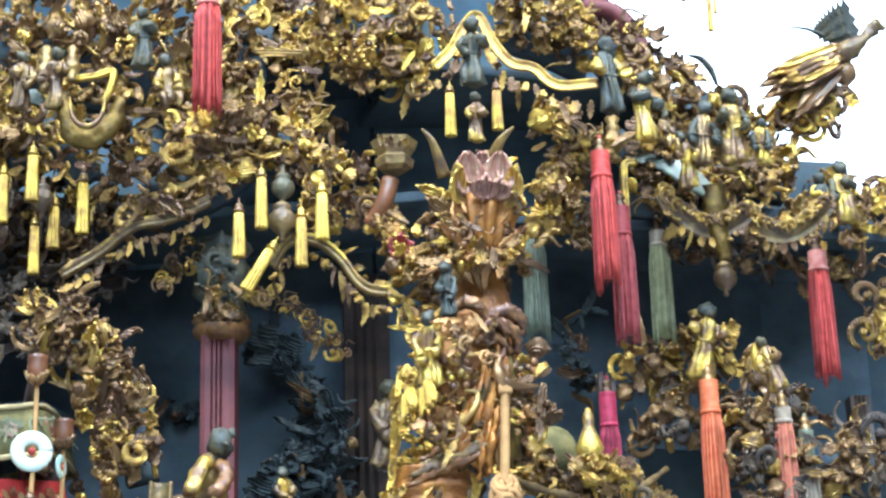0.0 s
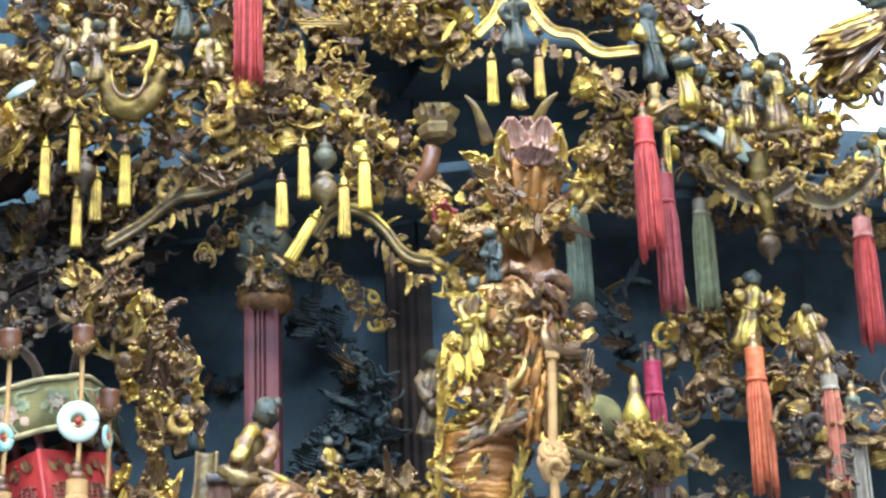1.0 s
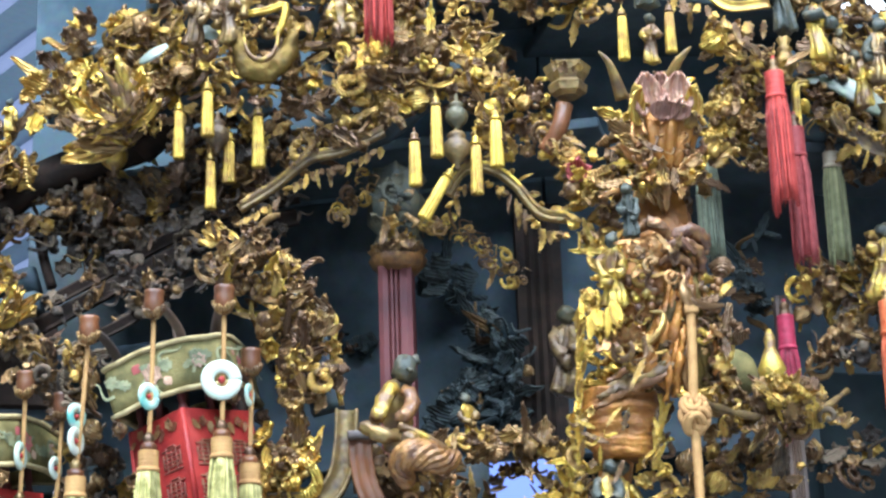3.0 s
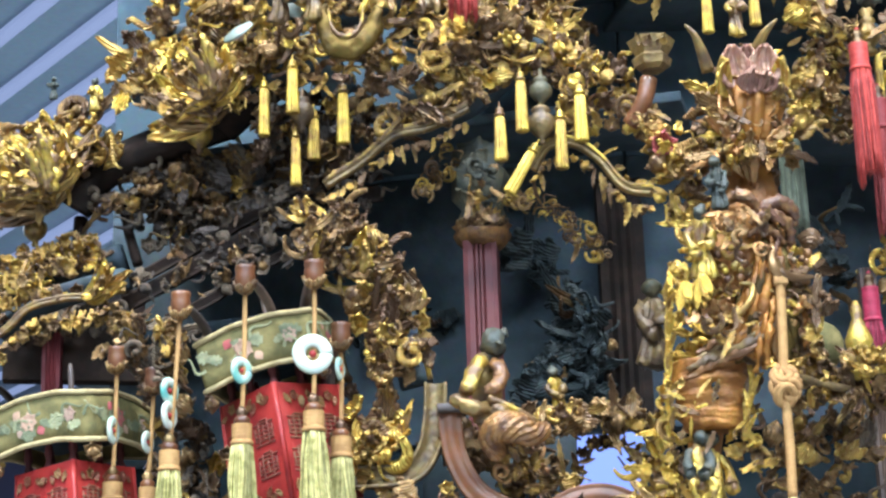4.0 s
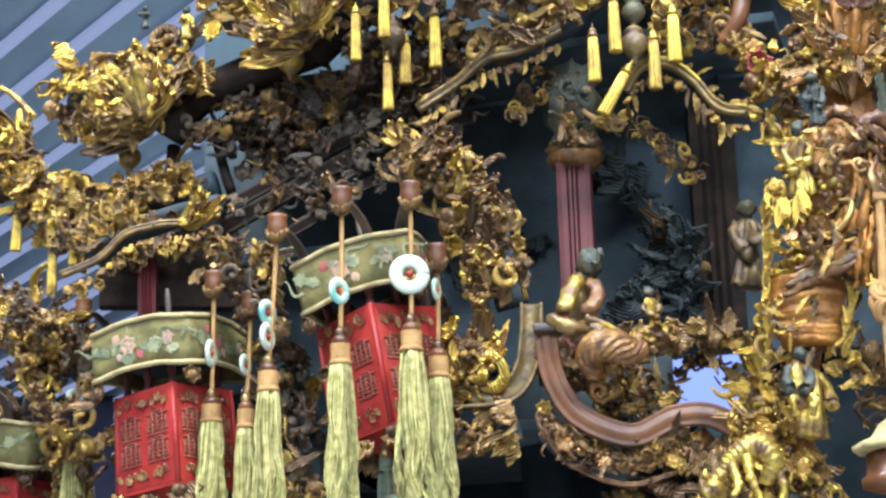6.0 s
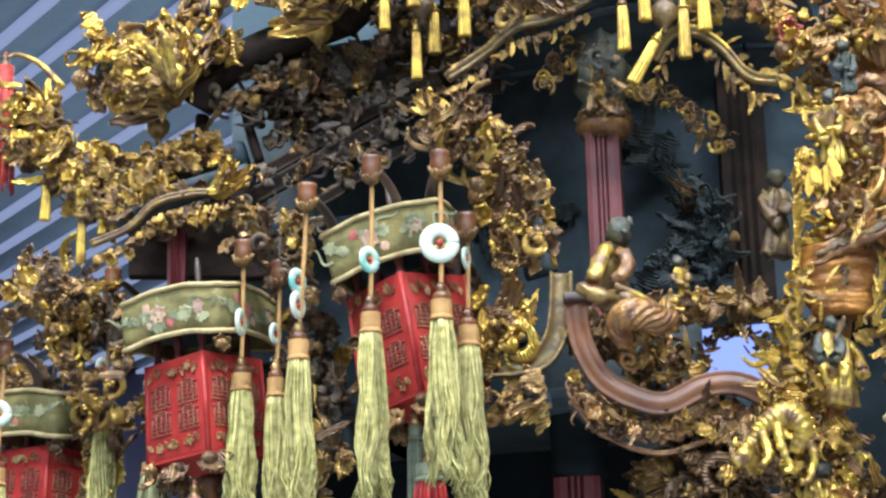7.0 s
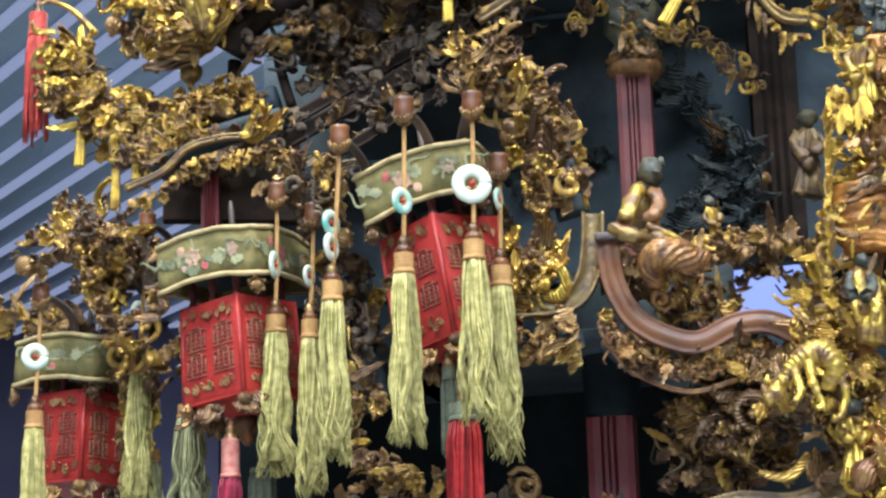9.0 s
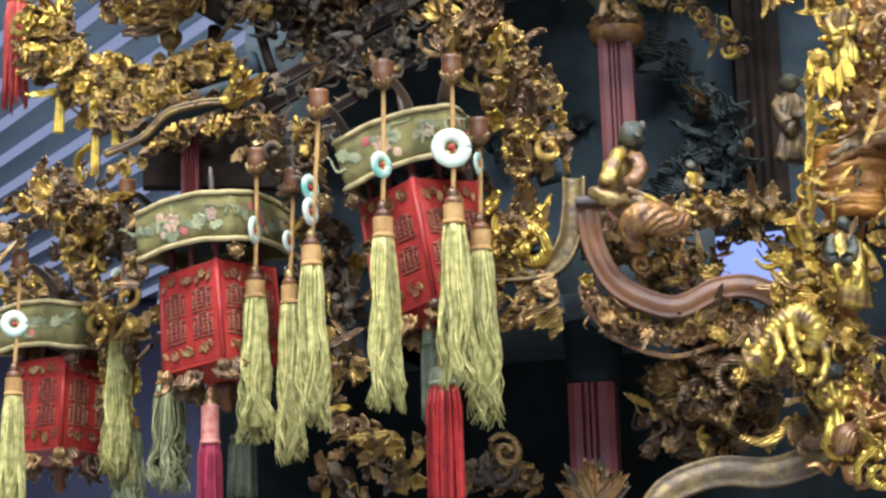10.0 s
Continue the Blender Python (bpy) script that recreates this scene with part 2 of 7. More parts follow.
def lathe(profile, sides=12, flute=0.0, flutes=0, slot=0, shape=None, squash=1.0):
    """A turned form about z: profile of (radius, height) from the bottom up."""
    s = shape or Shape()
    verts, faces = [], []
    for r, z in profile:
        for k in range(sides):
            a = 2 * math.pi * k / sides
            q = r * (1 + (flute * math.cos(a * flutes) if flutes else 0))
            verts.append((q * math.cos(a), q * math.sin(a) * squash, z))
    for i in range(len(profile) - 1):
        for k in range(sides):
            j = (k + 1) % sides
            faces.append((i * sides + k, i * sides + j, (i + 1) * sides + j, (i + 1) * sides + k))
    faces.append(tuple(range(sides))[::-1])
    faces.append(tuple((len(profile) - 1) * sides + k for k in range(sides)))
    return s.add(verts, faces, slot)


def globe(r, sides=10, rings=6):
    return [(max(r * math.sin(math.pi * i / rings), r * 0.02), -r * math.cos(math.pi * i / rings)) for i in range(rings + 1)]


def block(x0, x1, y0, y1, z0, z1, bevel=0.0):
    bm = bmesh.new()
    bmesh.ops.create_cube(bm, size=1)
    for v in bm.verts:
        v.co = Vector(((x0 + x1) / 2 + v.co.x * (x1 - x0), (y0 + y1) / 2 + v.co.y * (y1 - y0), (z0 + z1) / 2 + v.co.z * (z1 - z0)))
    if bevel:
        bmesh.ops.bevel(bm, geom=bm.edges[:], offset=bevel, segments=2, affect="EDGES", profile=0.5)
    s = Shape()
    bm.verts.index_update()
    s.add([v.co[:] for v in bm.verts], [[v.index for v in f.verts] for f in bm.faces])
    bm.free()
    return s


def thing(name, label, category, at=(0, 0, 0), group="", kind=""):
    e = new(name)
    e.empty_display_size = 0.02
    e.location = at
    return tagged(e, label, category, group, kind)


def part(name, shape, mats, parent, label="", m=None, smooth=True, kind=""):
    """One mesh object under a thing or a part; a shape or a ready mesh."""
    if isinstance(shape, Shape):
        shape = shape.mesh(name, *(mats if isinstance(mats, (list, tuple)) else [mats]), smooth=smooth)
    ob = new(name, shape)
    ob.parent = parent
    if m is not None:
        ob.matrix_basis = m
    return tagged(ob, label, kind=kind)


def single(name, shape, mats, label, category, m=None, group="", kind="", smooth=True):
    ob = new(name, shape.mesh(name, *(mats if isinstance(mats, (list, tuple)) else [mats]), smooth=smooth))
    if m is not None:
        ob.matrix_basis = m
    return tagged(ob, label, category, group, kind)


# ---- small carved pieces, one unit long, facing -y ----


def leaf(seed, length=1.0, width=0.45, curl=1.4, lobes=3, cup=0.25, nu=9, nv=4, lift=0.05):
    """A carved leaf that grows up z, curls out towards -y, with lobed edges and a middle rib."""
    rnd = random.Random(seed)
    s = Shape()
    top, ang, p = [], rnd.uniform(-0.1, 0.25), Vector((0, 0, 0))
    sway = rnd.uniform(-0.35, 0.35)
    ph = rnd.uniform(0, 3)
    line = []
    for i in range(nu + 1):
        line.append((p.copy(), ang))
        u = i / nu
        ang += curl / nu * (0.35 + 1.5 * u * u)
        p += Vector((sway * math.cos(3 * u) / nu * 0.8, -math.sin(ang), math.cos(ang))) * (length / nu)
    for side in (0, 1):
        for i, (q, a) in enumerate(line):
            u = i / nu
            w = width * (math.sin(math.pi * (0.08 + 0.89 * u ** 0.8)) ** 0.8) * (1 + 0.12 * math.sin(lobes * 2 * math.pi * u + ph)) * 0.5
            if lobes:
                w *= (1.16, 1.0, 0.70)[i % 3]
            w = max(w, 0.015)
            out = Vector((0, -math.cos(a), -math.sin(a)))
            for k in range(nv + 1):
                v = 2 * k / nv - 1
                h = cup * width * (abs(v) ** 1.6) + 0.085 * width * math.cos(3 * math.pi * v)
                th = 0.10 * width * (1 - abs(v) ** 3) + 0.02
                d = h * 0.6 + (lift * width * math.sin(6 * u + ph) if abs(v) > 0.8 else 0)
                top.append(q + Vector((w * v, 0, 0)) + out * (d + (th if side == 0 else -th * 0.6)))
    n1 = (nu + 1) * (nv + 1)
    f = []
    for i in range(nu):
        for k in range(nv):
            a, b = i * (nv + 1) + k, (i + 1) * (nv + 1) + k
            f.append((a, a + 1, b + 1, b))
            f.append((n1 + a, n1 + b, n1 + b + 1, n1 + a + 1))
        for k, flip in ((0, False), (nv, True)):
            a, b = i * (nv + 1) + k, (i + 1) * (nv + 1) + k
            f.append((a, b, n1 + b, n1 + a) if not flip else (a, n1 + a, n1 + b, b))
    for i, flip in ((0, True), (nu, False)):
        for k in range(nv):
            a = i * (nv + 1) + k
            f.append((a, n1 + a, n1 + a + 1, a + 1) if flip else (a, a + 1, n1 + a + 1, n1 + a))
    return s.add(top, f)


def scroll(seed, turns=1.3, thick=0.13, flat=0.8):
    """A C-scroll that winds up into a bead."""
    rnd = random.Random(seed)
    n = 20
    hand = rnd.choice((-1, 1))
    pts, rad = [], []
    for i in range(n + 1):
        u = i / n
        r = 0.5 * (1 - u) ** 0.9 + 0.09
        a = -1.2 + turns * 2 * math.pi * u ** 0.85
        pts.append((hand * r * math.cos(a), -0.30 * u * u - 0.05, r * math.sin(a) + 0.4))
        rad.append(thick * (0.45 + 0.75 * math.sin(math.pi * min(1, u + 0.12))))
    s = sweep(pts, rad, 6, flat, (0, -1, 0))
    b = Vector(pts[-1])
    return s.put(lathe(globe(thick * 1.15), 7), Matrix.Translation(b))


def flower(seed, petals=6):
    rnd = random.Random(seed)
    s = Shape()
    for k in range(petals):
        p = leaf(seed * 11 + k, 0.52, 0.42, 0.9, 0, 0.5, 5, 3)
        s.put(p, pose(0, 0, 0, 0, 360 * k / petals + rnd.uniform(-8, 8), 0) @ pose(0, 0, 0.06, 22, 0, 0))
    return s.put(lathe(globe(0.14), 8), pose(0, -0.12, 0))


def tuft(seed, n=4):
    """A fan of acanthus leaves from one root."""
    rnd = random.Random(seed)
    s = Shape()
    for k in range(n):
        a = (k - (n - 1) / 2) * 34 + rnd.uniform(-9, 9)
        p = leaf(seed * 7 + k, rnd.uniform(0.65, 1.0), rnd.uniform(0.36, 0.55), rnd.uniform(1.0, 2.8), rnd.choice((2, 3)), 0.3, 7, 3)
        s.put(p, pose(0, -0.05 * k, 0, 0, a, 0))
    return s.put(lathe(globe(0.13), 7), pose(0, -0.12, 0.06))


def bud(seed, ribs=6):
    prof = [(0.05, -0.5), (0.13, -0.46), (0.10, -0.40), (0.30, -0.28), (0.40, -0.05), (0.36, 0.15), (0.20, 0.33), (0.06, 0.46), (0.02, 0.5)]
    return lathe(prof, 12, 0.08, ribs)


def berries(seed, n=11):
    rnd = random.Random(seed)
    s = Shape()
    for k in range(n):
        s.put(lathe(globe(rnd.uniform(0.12, 0.18), 6, 4), 7), pose(rnd.uniform(-0.36, 0.36), rnd.uniform(-0.3, 0), rnd.uniform(-0.4, 0.4)))
    return s


def ribbon(seed):
    """A flat ribbon end that waves."""
    rnd = random.Random(seed)
    a, b = rnd.uniform(4, 6), rnd.uniform(0, 3)
    pts = [(0.28 * math.sin(a * u + b), -0.25 * math.cos(a * u * 0.8 + b), u) for u in [i / 14 for i in range(15)]]
    return sweep(pts, [0.13 * (0.55 + 0.5 * math.sin(2.6 * i / 14 + 0.3)) for i in range(15)], 6, 0.35, (0, -1, 0))


def tendril(seed):
    rnd = random.Random(seed)
    k = rnd.uniform(0.25, 0.4) * rnd.choice((-1, 1))
    pts = [(k * math.sin(5 * u), -0.25 * math.sin(3 * u), u * 1.1 - 0.1) for u in [i / 12 for i in range(13)]]
    return sweep(pts, [0.085 * (1 - 0.75 * i / 12) + 0.01 for i in range(13)], 5)


LIBRARY = {
    "leaf": [leaf(s, n, w, c, b, 0.35, 12, 6) for s, n, w, c, b in ((1, 1, .5, 1.5, 3), (2, 1, .42, 2.4, 2), (3, 1, .6, 1.0, 3), (4, 1, .36, .6, 4), (5, 1, .5, 3.0, 2), (6, 1, .7, 1.8, 3),
             (7, 1.5, .42, .9, 5), (8, 1.6, .34, -.9, 6), (9, 1.4, .5, 1.9, 4))],
    "blade": [leaf(s, 1, w, c, 0, 0.6, 10, 4, 0.02) for s, w, c in ((21, .30, .7), (22, .26, 1.1), (23, .34, .5), (24, .3, 1.6), (25, .28, -.6))],
    "scroll": [scroll(s, t, w) for s, t, w in ((1, 1.2, .14), (2, 1.5, .12), (3, .9, .17), (4, 1.3, .13), (5, 1.0, .15))],
    "flower": [flower(s, n) for s, n in ((1, 6), (2, 5), (3, 7))],
    "tuft": [tuft(s, n) for s, n in ((1, 4), (2, 5), (3, 3), (4, 4))],
    "bud": [bud(1, 6), bud(2, 8)],
    "berries": [berries(1), berries(2, 14)],
    "ribbon": [ribbon(s) for s in (1, 2, 3)],
    "tendril": [tendril(s) for s in (1, 2, 3)],
}
NAMES = {"leaf": "carved_leaf", "blade": "long_leaf", "scroll": "scroll", "flower": "flower", "tuft": "leaf_tuft", "bud": "bud", "berries": "berry_cluster",
         "ribbon": "ribbon", "tendril": "tendril"}
MESHES = {}


def piece_mesh(kind, i, mat):
    key = (kind, i, mat.name)
    if key not in MESHES:
        MESHES[key] = LIBRARY[kind][i].mesh(NAMES[kind], mat)
    return MESHES[key]


def piece(kind, at, size, mat, parent, rnd, turn=None, face=(0, -1, 0), tilt=25.0, stretch=1.0):
    """One carved piece at a place in the world, facing along face, turned by turn degrees in its plane."""
    i = rnd.randrange(len(LIBRARY[kind]))
    yaw = math.degrees(math.atan2(face[0], -face[1]))
    m = pose(*at) @ pose(0, 0, 0, 0, 0, yaw) @ pose(0, 0, 0, rnd.uniform(-tilt, tilt), 0, rnd.uniform(-tilt, tilt))
    if turn is None:
        turn = 420 * noise.noise(Vector(at) * 11 + Vector((3, 1, 7))) + rnd.uniform(-45, 45)
        if kind in ("leaf", "blade", "ribbon"):
            stretch = rnd.uniform(0.95, 1.45)
    m = m @ pose(0, 0, 0, 0, turn, 0)
    m = m @ Matrix.Diagonal((size, size, size * stretch, 1))
    ob = new(NAMES[kind], piece_mesh(kind, i, mat))
    ob.parent = parent
    ob.matrix_basis = Matrix.Translation(-parent.location) @ m
    return ob


MIX = (("leaf", 5), ("blade", 1.5), ("scroll", 0.8), ("tuft", 4.4), ("flower", 0.9), ("bud", 0.9), ("ribbon", 3.0), ("tendril", 1.0))
SEEDS = [0]


def spray(name, label, points, width, count, size, mats=None, face=(0, -1, 0), depth=0.03, mix=MIX, parent=None, category="carving", back=None, tilt=30):
    """Carved foliage massed along a line, as wide as width, with a dark core behind it when back is given."""
    SEEDS[0] += 1
    rnd = random.Random(SEEDS[0] * 17)
    mats = mats or ((WORN, 3), (GILT, 2))
    line = spline(points, 8)
    top = parent or thing(name, label, category, line[len(line) // 2])
    f = Vector(face).normalized()
    kinds, weights = zip(*mix)
    paints, shares = zip(*mats)
    lengths = [0]
    for a, b in zip(line, line[1:]):
        lengths.append(lengths[-1] + (b - a).length)
    count = int(count * 0.925)
    for k in range(count):
        d = (k + rnd.random()) / count * lengths[-1]
        i = max(j for j in range(len(line) - 1) if lengths[j] <= d)
        u = (d - lengths[i]) / max(1e-6, lengths[i + 1] - lengths[i])
        p = line[i].lerp(line[i + 1], u)
        t = (line[i + 1] - line[i]).normalized()
        side = t.cross(f).normalized()
        w = width if not hasattr(width, "__len__") else width[0] + (width[1] - width[0]) * d / lengths[-1]
        off = rnd.uniform(-0.5, 0.5) * w
        at = p + side * off + f * rnd.uniform(-0.3, 1) * depth * (1 - 0.7 * abs(2 * off / w))
        piece(rnd.choices(kinds, weights)[0], at, size * rnd.uniform(0.6, 1.35), rnd.choices(paints, shares)[0], top, rnd, None, f, tilt)
    if back:
        s = Shape()
        n = len(line)
        prof = [(-0.5, 0), (-0.45, 0.4), (-0.2, 0.75), (0.2, 0.75), (0.45, 0.4), (0.5, 0)]
        w = width if not hasattr(width, "__len__") else sum(width) / 2
        strip([p - f * depth * 1.2 - top.location for p in line], [(a * w * back, b * depth) for a, b in prof], f, 0, s)
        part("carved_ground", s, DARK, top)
    return top


def row(parent, points, count, kind, size, mat, face=(0, -1, 0), turn=180.0, out=0.004, tilt=8, seed=1, stretch=1.0):
    """A rhythm of alike pieces along a line, such as the leaves that hang under an eave."""
    rnd = random.Random(seed)
    line = spline(points, 8)
    f = Vector(face).normalized()
    for k in range(count):
        u = (k + 0.5) / count * (len(line) - 1)
        i = int(u)
        p = line[i].lerp(line[min(i + 1, len(line) - 1)], u - i)
        piece(kind, p + f * out, size * rnd.uniform(0.85, 1.15), mat, parent, rnd, turn + rnd.uniform(-14, 14), f, tilt, stretch)


ROUND = [(-0.5, 0), (-0.5, 0.35), (-0.36, 0.62), (-0.12, 0.66), (-0.06, 0.45), (0.06, 0.45), (0.14, 0.7), (0.34, 0.6), (0.5, 0.3), (0.5, 0)]


def moulding(name, label, points, width, mat, face=(0, -1, 0), steps=10, profile=ROUND, parent=None, deep=1.0):
    line = spline(points, steps)
    if parent:
        s = strip([p - parent.location for p in line], [(a * width, b * width * deep) for a, b in profile], face)
        return part(name, s, mat, parent, label)
    return single(name, strip(line, [(a * width, b * width * deep) for a, b in profile], face), mat, label, "moulding")


def fan(parent, at, count, length, a0, a1, mats, face=(0, -1, 0), seed=1, layers=2):
    """Long leaves that spread from one root, between two angles from upright, in layers."""
    rnd = random.Random(seed)
    f = Vector(face).normalized()
    for j in range(layers):
        for k in range(count):
            u = (k + 0.5) / count
            ang = a0 + (a1 - a0) * u + rnd.uniform(-5, 5)
            piece("blade", Vector(at) + f * (0.012 * j + 0.006 * rnd.random()), length * (1 - 0.33 * j) * rnd.uniform(0.85, 1.1), mats[(k + j) % len(mats)], parent, rnd, ang, f, 10, rnd.uniform(1.0, 1.35))

OGEE = [(-0.5, 0), (-0.5, 0.34), (-0.43, 0.44), (-0.36, 0.34), (-0.2, 0.46), (0, 0.5), (0.2, 0.46), (0.36, 0.34), (0.43, 0.44), (0.5, 0.34), (0.5, 0)]

# ---- the hall ----
CEIL = glow("pale_lilac_lamp_strip", (0.56, 0.58, 0.80), 0.36)
SKYL = glow("white_skylight", (1.0, 1.0, 1.0), 3.0)
LILAC = glow("lilac_backdrop_glow", (0.26, 0.32, 0.80), 0.75)
SLATE = material("slate_blue_ceiling_panel", (0.34, 0.41, 0.44), 0.6, 0, (0.29, 0.35, 0.39), 0.5, 1.5, 0.1, 30)
STONE = material("pale_hall_stone", (0.60, 0.60, 0.59), 0.5, 0, (0.52, 0.52, 0.51), 0.5, 1.0, 0.1, 40)
single("floor", block(-9, 9, -7, 17, -0.1, 0), STONE, "grey stone floor of the exhibition hall", "floor", kind="structure")
ceiling = single("ceiling", block(-9, 9, -7, 17, 5.7, 5.8), SLATE, "slate blue hall ceiling", "ceiling", kind="structure")
PURP = material("dusky_purple_wall", (0.075, 0.066, 0.105), 0.6, 0, (0.058, 0.052, 0.085), 0.5, 1.2, 0.1, 30)
single("wall_north", block(-9, 9, 17, 17.1, 0, 5.7), PURP, "dusky purple end wall of the hall", "wall", kind="structure")
# Added glowing backdrop, set where the view through the opening meets it.
single("light_screen", block(0.4, 7, 13.1, 13.2, 2.6, 5.6, 0.02), LILAC, "lilac glowing backdrop behind the cloud-shaped opening", "screen", kind="structure")
single("wall_south", block(-9, 9, -7.1, -7, 0, 5.7), STONE, "grey hall wall", "wall", kind="structure")
single("wall_west", block(-9.1, -9, -7, 17, 0, 5.7), SLATE, "slate blue hall wall", "wall", kind="structure")
single("wall_east", block(9, 9.1, -7, 17, 0, 5.7), STONE, "grey hall wall", "wall", kind="structure")
single("skylight", block(0.25, 7, 3.0, 13.0, 5.6, 5.69), SKYL, "white overexposed skylight in the ceiling", "skylight", kind="structure")
TURN = 90 - math.degrees(math.atan2(1.28, 1))
base_strip = None
for i in range(30):
    y = 2.2 + i * 0.52
    m = pose(-4.4, y + 1.8, 5.66) @ pose(0, 0, 0, 0, 0, -(90 - TURN))
    if base_strip is None:
        base_strip = single("strip_light", block(-4.6, 4.6, -0.034, 0.034, -0.02, 0.02, 0.008), CEIL, "long pale lilac strip light on the ceiling", "strip light", m, "ceiling strip lights")
    else:
        copy_thing(base_strip, m)

# ---- the pavilion's dark core ----
LF, RF = (-0.3, -0.95, 0), (0.2, -0.98, 0)


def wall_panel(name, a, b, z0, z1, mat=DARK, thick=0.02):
    """An upright board from a to b on plan."""
    v = Vector((b[0] - a[0], b[1] - a[1]))
    return single(name, block(0, v.length, 0, thick, z0, z1, 0.002), mat, "dark inner panel of the pavilion", "panel",
                  pose(a[0], a[1], 0, 0, 0, math.degrees(math.atan2(v.y, v.x))), kind="structure")


# Wall tones hold haze and shade: TEAL raised, BLACK lowered, DARK between.
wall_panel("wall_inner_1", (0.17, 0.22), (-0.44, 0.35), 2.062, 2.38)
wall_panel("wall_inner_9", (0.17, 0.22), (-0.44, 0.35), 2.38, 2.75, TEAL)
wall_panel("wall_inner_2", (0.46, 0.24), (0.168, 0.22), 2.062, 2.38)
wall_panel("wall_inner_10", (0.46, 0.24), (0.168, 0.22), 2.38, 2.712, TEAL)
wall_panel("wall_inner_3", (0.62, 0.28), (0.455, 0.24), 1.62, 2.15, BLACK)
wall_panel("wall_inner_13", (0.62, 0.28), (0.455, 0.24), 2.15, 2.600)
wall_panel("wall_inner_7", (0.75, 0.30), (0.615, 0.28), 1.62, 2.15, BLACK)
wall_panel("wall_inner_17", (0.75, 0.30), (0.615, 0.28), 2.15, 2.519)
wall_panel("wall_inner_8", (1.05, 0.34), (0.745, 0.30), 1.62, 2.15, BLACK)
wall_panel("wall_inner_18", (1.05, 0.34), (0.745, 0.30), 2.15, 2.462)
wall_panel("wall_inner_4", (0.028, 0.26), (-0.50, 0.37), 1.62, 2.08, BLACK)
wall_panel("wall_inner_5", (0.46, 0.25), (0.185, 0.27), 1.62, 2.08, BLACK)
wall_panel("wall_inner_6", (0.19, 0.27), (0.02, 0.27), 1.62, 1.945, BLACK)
wall_panel("wall_inner_11", (-0.373, 0.16), (-0.520, 0.13), 2.119, 2.223, BROWN)
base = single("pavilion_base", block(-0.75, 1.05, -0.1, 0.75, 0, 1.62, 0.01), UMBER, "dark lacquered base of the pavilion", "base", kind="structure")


def soffit(a, c, d, z, label="dark boarded underside that shades the tier below"):
    """A level board from the line a-c back by d."""
    v = Vector((c[0] - a[0], c[1] - a[1]))
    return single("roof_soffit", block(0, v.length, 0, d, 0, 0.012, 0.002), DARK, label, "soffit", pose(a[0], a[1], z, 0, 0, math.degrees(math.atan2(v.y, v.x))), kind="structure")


soffit((-0.40, 0.19), (0.22, 0.05), 0.30, (-0.051, 0.050, 2.385)[2])
# Unseen eave board overhead, added to keep key light off the upper wall.
soffit((-0.50, 0.10), (0.55, -0.04), 0.50, 2.90)
# Hidden board, added to shade a lit patch of the inner wall.
soffit((-0.12, 0.11), (0.205, 0.04), 0.28, (0.143, 0.060, 2.572)[2])
soffit((0.20, 0.03), (0.60, 0.14), 0.24, (0.313, 0.050, 2.534)[2])
soffit((0.30, 0.06), (0.95, 0.16), 0.26, (0.562, 0.100, 2.362)[2])
soffit(((-0.297, 0.000, 1.933)[0], 0.02), ((0.100, 0.000, 1.915)[0], -0.07), 0.36, (-0.026, -0.060, 1.937)[2], "dark underside of the upper tier floor")
soffit((-0.50, 0.14), ((-0.297, 0.000, 1.933)[0] - 0.002, 0.02), 0.34, (-0.026, -0.060, 1.937)[2], "dark underside of the upper tier floor")
soffit((-0.56, 0.30), (-0.2, 0.18), 0.24, (-0.460, 0.180, 2.194)[2])

# ---- the red column ----


def column(at, width, z0, z1, mat=PLUM):
    """A square column with reeded front, a gilded capital and a leafed neck."""
    top = thing("column", "dull red lacquered reeded column with a dark gilded capital", "column", at)
    h = width / 2
    prof = [(-h, -h), (-h, h * 0.9), (-h * 0.72, h), (-h * 0.4, h), (-h * 0.34, h * 0.86), (-h * 0.24, h * 1.08), (-h * 0.1, h * 1.08), (-h * 0.04, h * 0.86), (h * 0.02, h * 1.08),
            (h * 0.14, h * 1.08), (h * 0.22, h * 0.86), (h * 0.3, h), (h * 0.72, h), (h, h * 0.9), (h, -h)]
    part("shaft", strip([(0, 0, z0 - at[2]), (0, 0, z1 - at[2])], prof, (-0.1, -1, 0)), mat, top, smooth=False)
    return top


col = column((-0.000, 0.030, 2.177), 0.0345, 1.98, (0.002, 0.030, 2.236)[2])
cap_z = (0.002, 0.030, 2.236)
block_shape = lathe([(0.022, 0.006), (0.023, 0.016), (0.020, 0.026), (0.026, 0.040), (0.028, 0.060), (0.023, 0.075), (0.027, 0.085), (0.027, 0.095)], 24, 0.10, 8)
block_shape.v = [tuple(Vector(q) + 0.006 * noise.noise_vector(Vector(q) * 90)) for q in block_shape.v]
part("capital", block_shape, PATINA, col, "dark blue-green carved capital", Matrix.Translation(Vector(cap_z) - col.location))
part("capital_ring", lathe([(0.019, -0.016), (0.025, -0.010), (0.029, -0.002), (0.026, 0.004), (0.030, 0.009), (0.024, 0.012)], 24, 0.06, 12), ROSE_W, col, "brown moulded ring under the capital", Matrix.Translation(Vector(cap_z) - col.location))
row(col, [(-0.022, -0.004, 2.232), (0.001, -0.012, 2.231), (0.025, -0.004, 2.232)], 7, "tuft", 0.015, BRONZE, turn=0, seed=3, tilt=15)
